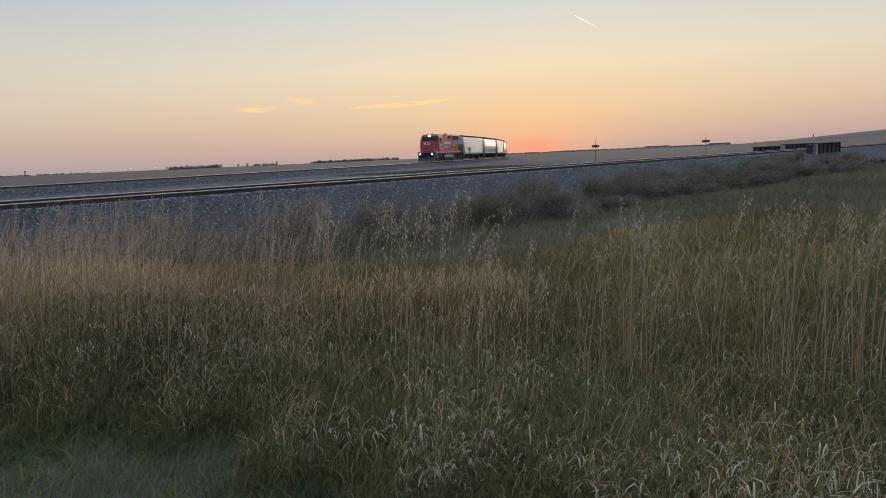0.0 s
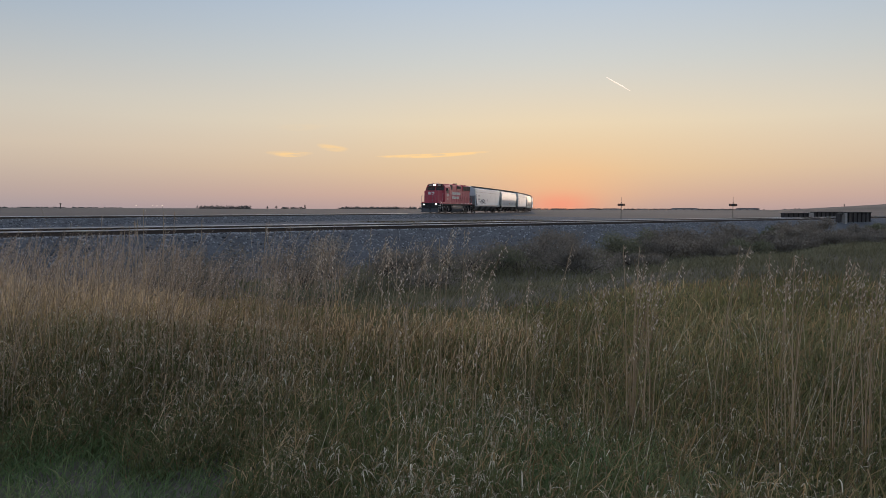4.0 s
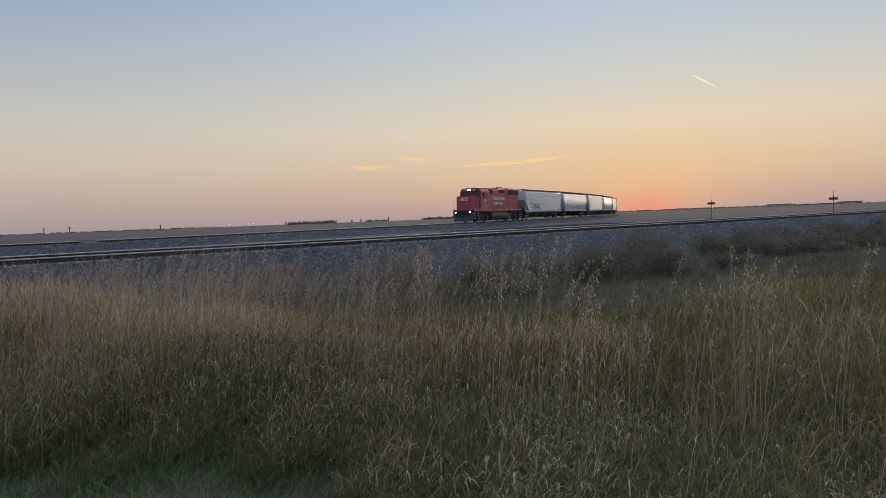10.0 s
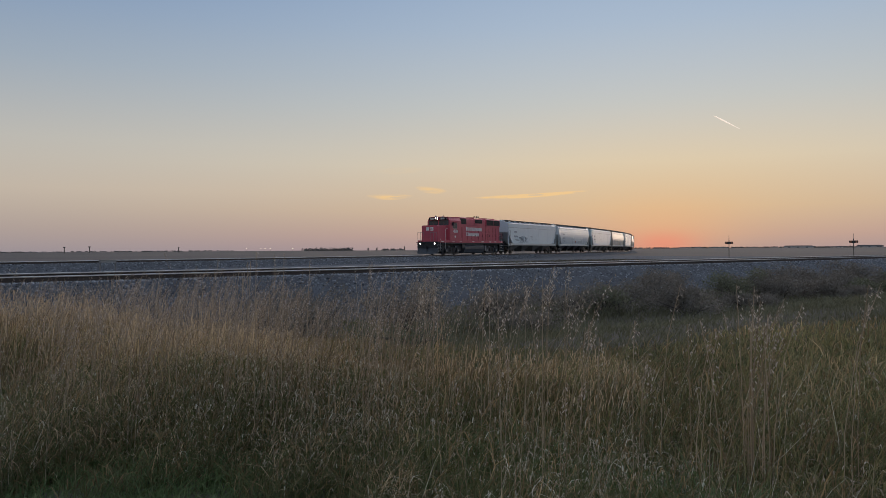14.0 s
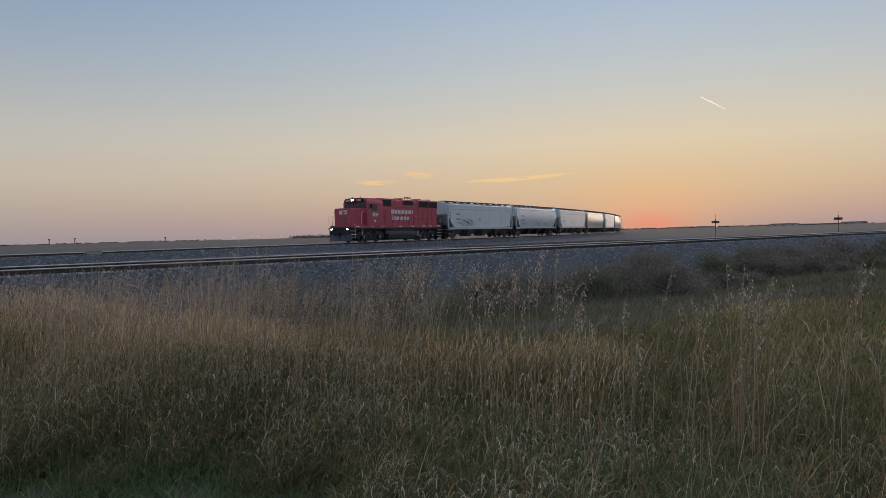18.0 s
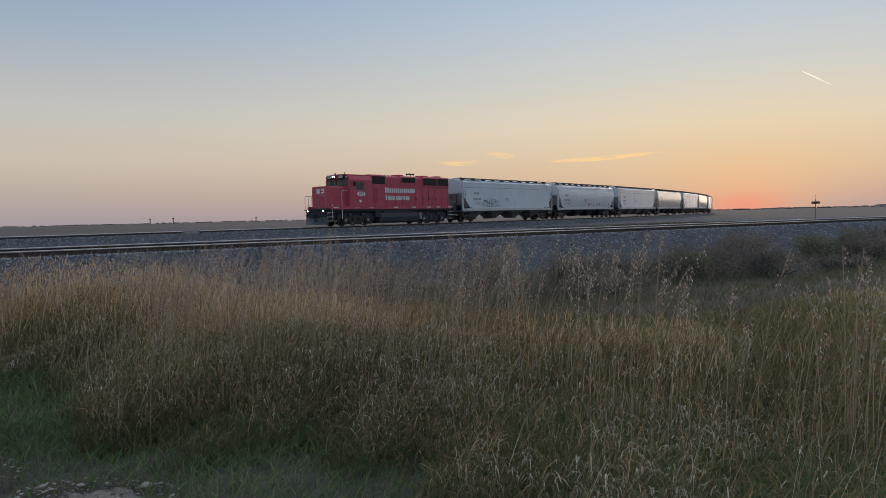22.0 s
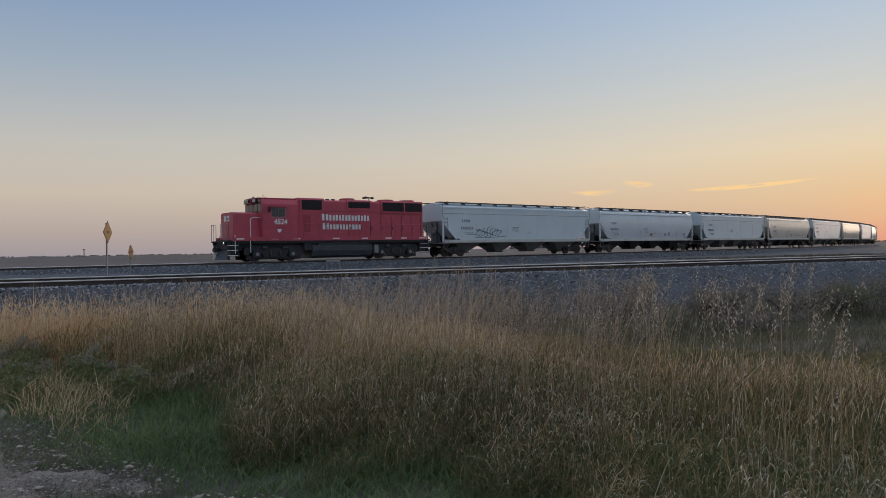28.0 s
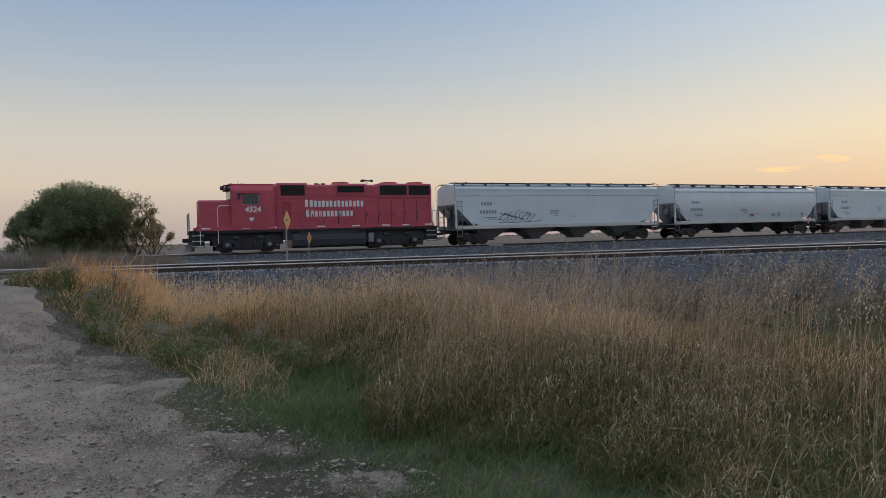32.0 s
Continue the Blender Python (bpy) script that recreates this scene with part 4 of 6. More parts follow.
def build_stones():
    # near bank of the main track
    n = 30000
    a = np.concatenate([RNG.uniform(-34, 14, 20000), RNG.uniform(14, 52, 10000)])
    off = np.where(RNG.uniform(0, 1, n) < 0.12, RNG.uniform(-0.6, 0.6, n), RNG.uniform(-4.2, -0.9, n))
    keep = RNG.uniform(0, 1, n) < np.clip(1.25 + off / 4.5, 0.15, 1)
    a, off = a[keep], off[keep]
    n = len(a)
    z = np.where(off < -1.75, MAIN_TOP - 0.18 - (-1.75 - off) / 1.9, MAIN_TOP - 0.17)
    p = np.stack([MAIN_U.x * a + MAIN_N.x * (MAIN_D + off), MAIN_U.y * a + MAIN_N.y * (MAIN_D + off), z], 1)
    v, f = stones(p, RNG.uniform(0.02, 0.052, n))
    stuff("ballast_stones", "loose dark crushed stone of the main track's bank", "stones", v, f, M["stone"], False)
    # near bank of the curved track
    n = 16000
    s = RNG.uniform(75, 205, n)
    off = RNG.uniform(1.4, 4.2, n)
    tab = np.array([CURVE[i] for i in range(70, 212)])
    cx, cy, ch = (np.interp(s, np.arange(70, 212), tab[:, k]) for k in range(3))
    p = np.stack([cx - np.cos(ch) * off, cy + np.sin(ch) * off, np.where(off > 1.75, CURVE_TOP - 0.18 - (off - 1.75) / 1.9, CURVE_TOP - 0.17)], 1)
    v, f = stones(p, RNG.uniform(0.03, 0.075, n))
    stuff("ballast_stones", "loose grey crushed stone of the curved track's bank", "stones", v, f, M["stone"], False)
    # pebbles on the road
    x, y = scatter(90000, 2.6, 15, -82, -8, 1.3)
    b = beyond_road(x, y)
    m = ((b < 0.15 + 0.5 * waves(x, y, 2.7, 93)) | (((x + 4.3) / 0.9) ** 2 + ((y - 3.9) / 0.4) ** 2 < 1) | (((x + 2.72) / 0.55) ** 2 + ((y - 3.62) / 0.34) ** 2 < 1)) & (y > edge_np(ROAD_LEFT, x))
    x, y = x[m], y[m]
    p = np.stack([x, y, ground_np(x, y) + 0.05], 1)
    sz = 0.005 + 0.016 * RNG.uniform(0, 1, len(x)) ** 4 + np.where(RNG.uniform(0, 1, len(x)) < 0.006, RNG.uniform(0.01, 0.035, len(x)), 0)
    v, f = stones(p, sz, 0.42)
    stuff("road_pebbles", "small pale pebbles strewn on the road", "stones", v, f, M["pebble"], False)


TUFTS = []


# the tallest stalks, which stand clear of the verge: azimuth, distance, stems, spread, least and greatest height, slim
TALL_STALKS = [(20.4, 4.8, 15, 0.1, 1.2, 1.4, False), (19.5, 4.8, 2, 0.04, 1.46, 1.52, False), (13.4, 5.0, 1, 0.02, 1.46, 1.5, False),
               (26.2, 4.8, 3, 0.1, 1.36, 1.5, False), (29.5, 4.6, 6, 0.2, 1.3, 1.48, False), (31.5, 4.6, 5, 0.2, 1.3, 1.48, False), (33.1, 4.7, 4, 0.15, 1.3, 1.46, False),
               (34.4, 4.6, 6, 0.16, 1.28, 1.48, False), (36.6, 4.7, 6, 0.2, 1.25, 1.46, False), (38.6, 4.8, 4, 0.2, 1.2, 1.4, False), (16.8, 4.6, 4, 0.12, 1.2, 1.36, False), (10.3, 4.5, 5, 0.25, 1.1, 1.3, False),
               (-18.2, 5.6, 1, 0.02, 1.72, 1.76, True), (-18.9, 5.8, 1, 0.02, 1.64, 1.68, True), (-16.6, 5.6, 2, 0.06, 1.66, 1.73, True), (-14.5, 5.7, 1, 0.02, 1.64, 1.68, True), (-19.8, 6.0, 2, 0.1, 1.55, 1.62, True)]


def add_tuft(x, y, az, stems, heads):
    t = tagged(new("seed_tuft"), "tuft of dry stalks with pale nodding seed heads", "grass tuft", "tufts on the verge")
    t.location = (x, y, float(ground_np(np.array([x]), np.array([y]))[0]))
    for nm, (v, f), mat in (("stalk_bundle", stems, M["stalk"]), ("seed_head_bundle", heads, M["husk"] if az < -6 else M["seed"])):
        o = new(nm, fast_mesh(nm, v, f, mat))
        o.parent = t
        tagged(o, kind="stuff")
    TUFTS.append(t)


def build_stalks():
    """Tufts of seed stalks that rock in the wind, thicker on the open verge."""
    rnd = random.Random(31)
    while len(TUFTS) < 200:
        tall = len(TUFTS) >= 176
        az = rnd.uniform(-60, 40) if not tall else rnd.uniform(-48, 6)
        d = rnd.uniform(3.4, 12.5) if not tall else rnd.uniform(3.6, 6.2)
        x, y = d * math.sin(radians(az)), d * math.cos(radians(az))
        th = float(tall_height(np.array([x]), np.array([y]))[0])
        if th < (0.42 if az < -6 else 0.2):
            continue
        if az > -6 and not tall and (rnd.random() < 0.9 or d > 5.2):
            continue
        big = rnd.random() < 0.3
        slim = az < -6
        if tall:
            made = seed_tuft(x, y, rnd.randint(2, 6), 0.35, 1.3, 1.62, slim)
        elif slim:
            made = seed_tuft(x, y, rnd.randint(8, 14) if big else rnd.randint(3, 7), 0.3 if big else 0.55, 1.0, 1.62 if big else 1.4, True)
        else:
            made = seed_tuft(x, y, rnd.randint(6, 10) if big else rnd.randint(1, 4), 0.3 if big else 0.55, 0.95, 1.35 if big else 1.2, False)
        add_tuft(x, y, az, *made)
    for az, d, n, spread, h0, h1, slim in TALL_STALKS:
        x, y = d * math.sin(radians(az)), d * math.cos(radians(az))
        add_tuft(x, y, az, *seed_tuft(x, y, n, spread, h0, h1, slim, True))


def sway():
    for t in TUFTS:
        x, y, z = t.location
        ph, k = x * 0.7 + y * 0.4, 1.0 + 0.5 * math.sin(x * 12.3 + y * 7.7)
        rows = []
        for i in range(41):
            s = 0.8 * i
            a = k * (1.1 * math.sin(1.9 * s + ph) + 0.7 * math.sin(0.63 * s + 0.5 * ph))
            rows.append((s, pose(x, y, z, 0.5 * a, a, 0)))
        walk(t, rows)


def build_apron():
    """Grey cinders spread over the ground between the two tracks."""
    w, verts, faces = 17, [], []
    line = sorted((main_coords(CURVE[k][0], CURVE[k][1]) for k in range(-40, 260, 5)))
    rows = [-70 + 3 * i for i in range(60)]
    for a in rows:
        far = float(np.interp(a, [q[0] for q in line], [q[1] for q in line])) - 2.6
        for k in range(w):
            p = main_at(a, 23.4 + (far - 23.4) * k / (w - 1))
            verts.append((p.x, p.y, ground_z(p.x, p.y) + 0.035 + 0.02 * noise.noise((p.x * 0.8, p.y * 0.8, 9))))
    for i in range(len(rows) - 1):
        for k in range(w - 1):
            faces.append((i * w + k, (i + 1) * w + k, (i + 1) * w + k + 1, i * w + k + 1))
    tagged(new("cinder_apron", mesh_from("cinder_apron", verts, faces, [M["ballast"]], True)), "grey cinders spread between the two tracks", "ground", kind="structure")


build_road()
build_apron()
build_grass()
build_stalks()
build_stones()


# ---- shrubs, weeds and trees ----
def leaf_cloud(c, n, size, squash=0.6):
    """Small leaves at n places round the centres c (x, y, z, radius)."""
    c = np.asarray(c)
    k = RNG.integers(0, len(c), n)
    d = RNG.normal(0, 1, (n, 3))
    d /= np.linalg.norm(d, axis=1)[:, None]
    r = RNG.uniform(0.25, 1.0, n) ** 0.6
    p = c[k, :3] + d * (c[k, 3] * r)[:, None] * np.array([1, 1, squash * 1.4])
    u = RNG.normal(0, 1, (n, 3))
    u /= np.linalg.norm(u, axis=1)[:, None]
    w = np.cross(u, RNG.normal(0, 1, (n, 3)))
    w /= np.linalg.norm(w, axis=1)[:, None]
    s = size * RNG.uniform(0.6, 1.4, n)[:, None]
    v = np.stack([p - u * s, p + w * s * 0.45, p + u * s, p - w * s * 0.45], 1).reshape(-1, 3)
    f = ((np.arange(n) * 4)[:, None, None] + np.array([(0, 1, 2), (0, 2, 3)])[None]).reshape(-1, 3)
    return v, f


def child_mesh(name, me, parent, label=""):
    ob = new(name, me)
    ob.parent = parent
    if label:
        ob["label"] = label
    return ob


def shrub(x, y, h, w, leaf, n, size, label, rnd, bare=0.0, group="brush along the bank"):
    z = ground_z(x, y)
    t = thing("shrub", label, "shrub", Matrix.Translation((x, y, z - 0.03)), group)
    bm = bmesh.new()
    cs = []
    for i in range(9):
        a = rnd.uniform(0, 6.28)
        r = w * rnd.uniform(0.15, 0.5)
        p, q = (0.1 * math.cos(a), 0.1 * math.sin(a), 0), (r * math.cos(a), r * math.sin(a), h * rnd.uniform(0.6, 1.0))
        mid = (r * 0.4 * math.cos(a), r * 0.4 * math.sin(a), q[2] * 0.5)
        rod(p, mid, 0.018, 5, bm, 0.012)
        rod(mid, q, 0.012, 5, bm, 0.004)
        for j in range(3):
            e = (q[0] + rnd.uniform(-0.25, 0.25), q[1] + rnd.uniform(-0.25, 0.25), q[2] * rnd.uniform(0.75, 1.15))
            rod(mid, e, 0.007, 4, bm, 0.003)
            cs.append((*e, 0.24 * w / 1.6))
        cs.append((mid[0], mid[1], mid[2] * rnd.uniform(0.6, 1.2), 0.36 * w / 1.6))
        cs.append((q[0], q[1], q[2] * 0.85, 0.3 * w / 1.6))
    tagged(part("stem", bm, M["bark"], t), kind="stuff")
    v, f = leaf_cloud(cs, n, size)
    v[:, 2] = np.maximum(v[:, 2], 0.02)
    child_mesh("foliage", fast_mesh("foliage", v, f, leaf), t)
    return t


def tree(x, y, h, w, leaf, leaves, size, label, rnd, clump=0.9, low=0.03, dense=True):
    """Several stems from one foot, forking four times inside an egg-shaped crown, with leaves round the outer twigs."""
    z = ground_z(x, y)
    t = thing("tree", label, "tree", Matrix.Translation((x, y, z - 0.1)))
    bm = bmesh.new()
    cs = []

    def inside(q):
        return (math.hypot(q.x, q.y) / (w * 0.5)) ** 2 + ((q.z / h - 0.32) / 0.68) ** 2 < 1.0

    def grow(p, d, ln, r, depth):
        q = p + d * ln
        while not inside(q) and ln > 0.3:
            ln *= 0.7
            q = p + d * ln
        rod(p, q, r, 7 if depth < 2 else 5, bm, r * 0.62)
        if depth >= 2:
            cs.append((*q, clump * rnd.uniform(0.5, 1.0)))
            cs.append((*((p + q) / 2), clump * rnd.uniform(0.4, 0.75)))
        if depth == 5:
            return
        for k in range(3 if depth < 4 else 2):
            a, b = rnd.uniform(0, 6.28), rnd.uniform(0.35, 0.85)
            n = (d + Vector((math.cos(a), math.sin(a), rnd.uniform(-0.1, 0.55))) * b).normalized()
            grow(q, n, ln * rnd.uniform(0.66, 0.88), r * 0.58, depth + 1)
    for k in range(5):
        a = 1.257 * k + rnd.uniform(-0.4, 0.4)
        b = 0.25 + 0.4 * w / h
        grow(Vector((0.2 * math.cos(a), 0.2 * math.sin(a), 0)), Vector((math.cos(a) * b, math.sin(a) * b, 1)).normalized(), h * 0.28, 0.11, 1)
    part("trunk", bm, M["bark"], t)
    if not dense:
        cs += [(c[0] * 1.1, c[1] * 1.1, c[2] * 0.45, c[3]) for c in cs[::4]]
    if dense:
        for k in range(1100):
            a, u = rnd.uniform(0, 6.28), 0.95 * rnd.random() ** 1.3
            r = w * 0.5 * math.sqrt(max(0.03, 1 - ((u - 0.32) / 0.68) ** 2)) * rnd.uniform(0.3, 0.92)
            cs.append((r * math.cos(a), r * math.sin(a), h * u, clump * rnd.uniform(0.4, 0.85)))
    cs = [c for c in cs if c[2] > h * low]
    v, f = leaf_cloud(cs, leaves, size, 0.7)
    v[:, 2] = np.maximum(v[:, 2], 0.3)
    child_mesh("crown", fast_mesh("crown", v, f, leaf), t)
    return t


def weed(x, y, h, rnd, flowers):
    z = ground_z(x, y)
    t = thing("weed", "leafy green weed with a faded grey seed head" if flowers else "leafy dark green weed by the road", "weed", Matrix.Translation((x, y, z - 0.02)), "weeds at the road's edge")
    bm = bmesh.new()
    tops, cs = [], []
    for i in range(6):
        a, r = rnd.uniform(0, 6.28), rnd.uniform(0.05, 0.22)
        q = (r * math.cos(a), r * math.sin(a), h * rnd.uniform(0.75, 1.05))
        rod((r * 0.2 * math.cos(a), r * 0.2 * math.sin(a), 0), q, 0.006, 4, bm, 0.003)
        tops.append((*q, 0.075))
        for k in range(5):
            u = 0.15 + 0.16 * k
            cs.append((q[0] * u, q[1] * u, q[2] * u, 0.15))
    tagged(part("stem", bm, M["weed"], t), kind="stuff")
    v, f = leaf_cloud(cs, 300, 0.026)
    v[:, 2] = np.maximum(v[:, 2], 0.02)
    child_mesh("leaves", fast_mesh("leaves", v, f, M["weed"]), t)
    if flowers:
        v, f = leaf_cloud(tops, 300, 0.015)
        tagged(child_mesh("seed_head", fast_mesh("seed_head", v, f, M["fluff"]), t), kind="stuff")
    return t


def polar(az, d):
    return d * math.sin(radians(az)), d * math.cos(radians(az))


def build_bushes():
    rnd = random.Random(5)
    # brush along the toe of the bank, thicker towards the bridge
    for i in range(46):
        a = 5.0 + i * 1.05 + rnd.uniform(-0.6, 0.6)
        n = rnd.uniform(12.6, 16.4) if i % 3 else rnd.uniform(11.5, 13.5)
        p = main_at(a, n)
        h = rnd.uniform(0.65, 1.05) * (1.0 if n > 12.5 else 0.6)
        green = i % 7 == 3
        shrub(p.x, p.y, h, rnd.uniform(1.5, 2.4), M["brushgreen"] if green else M["brush"], 2900, 0.018 + 0.0008 * a, "low dull green willow shrub" if green else "low brown autumn shrub with fine twigs", rnd)
    p = main_at(11.3, 15.6)
    shrub(p.x, p.y, 1.0, 1.5, M["fluff"], 900, 0.03, "pale greyish shrub gone to seed on the bank", rnd)
    for a in range(60, 150, 5):
        p = main_at(a, rnd.uniform(9, 17))
        shrub(p.x, p.y, rnd.uniform(1.2, 2.0), rnd.uniform(3, 4.5), M["brush"] if a % 2 else M["brushgreen"], 700, 0.14, "dark tangled shrub beside the creek", rnd)
    # roadside weeds
    for k in range(44):
        x = rnd.uniform(-15.5, -6.0)
        y = edge_y(ROAD_RIGHT, x) + rnd.uniform(0.35, 2.3)
        weed(x, y, rnd.uniform(0.28, 0.66), rnd, k % 3 != 1)
    # willow clump beyond the tracks
    dark = "dense dark green willow beyond the tracks"
    for az, d, h, w, leaf, nl, lb, cl, full in ((-61.4, 72, 6.6, 5.8, M["treeleaf"], 26000, dark, 0.8, True), (-60.0, 73, 7.3, 6.8, M["treeleaf"], 30000, dark, 0.8, True), (-58.3, 72, 6.7, 5.4, M["treeleaf"], 24000, dark, 0.75, True),
                                                (-62.7, 71, 5.0, 4.2, M["treeleaf"], 9000, "dark green willow with thinning leaves", 0.6, False), (-56.5, 71, 7.3, 3.8, M["turning"], 5200, "half-bare small willow with yellowing leaves", 0.42, False),
                                                (-55.2, 71, 3.9, 3.4, M["turning"], 2600, "low half-bare willow with yellowing leaves", 0.4, False)):
        x, y = polar(az, d)
        tree(x, y, h, w, leaf, int(nl * 1.4), 0.085, lb, rnd, cl, 0.03, full)


build_bushes()


# ---- train ----
M["red"] = material("weathered_red_paint", (0.554, 0.0942, 0.128), (0.357, 0.0634, 0.0844), 0.4, scale=1.0, fine=25, bump=0.06)
M["black"] = material("sooty_black_steel", (0.0442, 0.0455, 0.0504), (0.0204, 0.021, 0.0234), 0.55, scale=3, fine=30, bump=0.2)
M["carpaint"] = material("pale_grey_car_paint", (0.68, 0.71, 0.71), (0.56, 0.6, 0.605), 0.24, scale=0.6, fine=9, bump=0.04)
M["bluegrey"] = material("cool_grey_car_paint", (0.64, 0.71, 0.72), (0.53, 0.595, 0.61), 0.3, scale=0.6, fine=9, bump=0.04)
M["beige"] = material("cream_car_paint", (0.72, 0.65, 0.54), (0.62, 0.55, 0.45), 0.24, scale=0.6, fine=9, bump=0.04)
M["sill"] = material("chalky_sill_paint", (0.6, 0.6, 0.55), (0.42, 0.42, 0.37), 0.6, scale=1.5, fine=20, bump=0.1)
M["white"] = material("white_lettering", (0.8, 0.79, 0.76), (0.66, 0.64, 0.6), 0.6, scale=2, fine=30, bump=0.02)
M["ink"] = material("dark_stencil_paint", (0.1, 0.12, 0.14), (0.06, 0.07, 0.085), 0.6, scale=2, fine=30, bump=0.02)
M["fadedink"] = material("faded_stencil_paint", (0.3, 0.33, 0.35), (0.22, 0.245, 0.26), 0.6, scale=2, fine=30, bump=0.02)
M["grille"] = material("dark_grille", (0.03, 0.025, 0.025), (0.012, 0.011, 0.011), 0.6, scale=6, fine=80, bump=0.5)
M["glass"] = material("dusty_cab_glass", (0.06, 0.07, 0.08), (0.03, 0.035, 0.04), 0.12, scale=3, fine=20, bump=0.0, spec=0.4)
M["steel"] = material("worn_wheel_steel", (0.09, 0.075, 0.065), (0.04, 0.033, 0.03), 0.5, metal=0.6, scale=5, fine=40, bump=0.1)
M["tank"] = material("greasy_tank_steel", (0.072, 0.0788, 0.0884), (0.042, 0.0462, 0.052), 0.32, scale=2, fine=20, bump=0.05)
M["galv"] = material("galvanised_grating", (0.3, 0.3, 0.3), (0.16, 0.15, 0.14), 0.6, metal=0.4, scale=4, fine=40, bump=0.2)
M["board"] = material("rusty_roof_grating", (0.1, 0.082, 0.07), (0.05, 0.042, 0.038), 0.8, scale=3, fine=40, bump=0.3)
M["lamp"] = glowing("headlight", (1.0, 0.93, 0.8), 12.0)
M["numlamp"] = glowing("lit_number_board", (0.4, 0.38, 0.34), 0.05)

LOCO_LEN, LONG_CAR, ROUND_CAR = 18.03, 21.2, 20.7


def text_part(words, size, mat, parent, m, name="lettering", shear=0.0):
    cu = bpy.data.curves.new(name, "FONT")
    cu.body, cu.size, cu.extrude, cu.align_x, cu.align_y, cu.shear = words, size, 0.004, "CENTER", "CENTER", shear
    cu.offset = size * 0.025
    tmp = bpy.data.objects.new(name, cu)
    scene.collection.objects.link(tmp)
    me = bpy.data.meshes.new_from_object(tmp.evaluated_get(bpy.context.evaluated_depsgraph_get()))
    bpy.data.objects.remove(tmp)
    me.materials.clear()
    me.materials.append(mat)
    ob = new(name, me)
    ob.parent = parent
    ob.matrix_basis = m
    return ob


def wheelset_mesh(radius, mat):
    bm = bmesh.new()
    for side in (-1, 1):
        y = 0.755 * side
        for r, y0, y1 in ((radius, -0.06, 0.065), (radius + 0.03, -0.065 if side > 0 else 0.03, -0.03 if side > 0 else 0.065)):
            bmesh.ops.create_cone(bm, cap_ends=True, segments=24, radius1=r, radius2=r, depth=y1 - y0, matrix=Matrix.Translation((0, y + (y0 + y1) / 2, 0)) @ Matrix.Rotation(radians(90), 4, "X"))
        rod((0, y + side * 0.05, 0), (0, y + side * 0.1, 0), radius * 0.35, 12, bm)
        for k in range(3):
            a = 2 * math.pi * k / 3
            c = (math.cos(a) * radius * 0.62, math.sin(a) * radius * 0.62)
            rod((c[0], y + side * 0.06, c[1]), (c[0], y + side * 0.075, c[1]), 0.07, 8, bm)
    rod((0, -0.75, 0), (0, 0.75, 0), 0.085, 10, bm)
    me = bpy.data.meshes.new("wheelset")
    bm.to_mesh(me)
    bm.free()
    me.materials.append(mat)
    return me


FREIGHT_WHEELS, LOCO_WHEELS = wheelset_mesh(0.457, M["steel"]), wheelset_mesh(0.508, M["steel"])


def freight_truck(parent, x):
    """A three-piece truck: bolster with two side frames, springs and two wheelsets."""
    bm = box(-0.2, 0.2, -1.1, 1.1, 0.45, 0.72, 0.03)
    bol = part("truck", bm, M["black"], parent, "", Matrix.Translation((x, 0, 0)))
    for s in (-1, 1):
        y0, y1 = (1.0 * s - 0.06, 1.0 * s + 0.06)
        bm = prism([(-1.12, 0.4), (-1.12, 0.62), (-0.75, 0.66), (-0.4, 0.84), (0.4, 0.84), (0.75, 0.66), (1.12, 0.62), (1.12, 0.4), (0.78, 0.4), (0.42, 0.2), (-0.42, 0.2), (-0.78, 0.4)], y0, y1, None, 0.02)
        part("side_frame", bm, M["black"], bol)
        for dx in (-0.14, 0.0, 0.14):
            part("spring", rod((dx, s * 1.075, 0.28), (dx, s * 1.075, 0.5), 0.06, 8), M["steel"], bol)
        for dx in (-0.889, 0.889):
            part("bearing_cap", rod((dx, s * 1.05, 0.457), (dx, s * 1.16, 0.457), 0.11, 10), M["steel"], bol)
    for dx in (-0.889, 0.889):
        w = new("wheelset", FREIGHT_WHEELS)
        w.parent = bol
        w.location = (dx, 0, 0.457)
    return bol


def coupler(parent, x, sgn):
    bm = box(min(x, x + sgn * 0.55), max(x, x + sgn * 0.55), -0.09, 0.09, 0.78, 0.98, 0.02)
    box(min(x + sgn * 0.5, x + sgn * 0.8), max(x + sgn * 0.5, x + sgn * 0.8), -0.16, 0.16, 0.72, 1.02, 0.04, bm)
    part("coupler", bm, M["black"], parent)
    part("air_hose", bent([(x, 0.35, 0.85), (x + sgn * 0.25, 0.36, 0.55), (x + sgn * 0.5, 0.3, 0.45), (x + sgn * 0.72, 0.2, 0.6)], 0.03, 6), M["black"], parent)


def ladder(parent, x, y, z0, z1, w, mat, name="ladder"):
    bm = bmesh.new()
    for dx in (-w / 2, w / 2):
        rod((x + dx, y, z0), (x + dx, y, z1), 0.022, 6, bm)
    n = int((z1 - z0) / 0.36)
    for i in range(n + 1):
        z = z0 + 0.1 + i * 0.36
        rod((x - w / 2, y, z), (x + w / 2, y, z), 0.017, 6, bm)
    return part(name, bm, mat, parent)


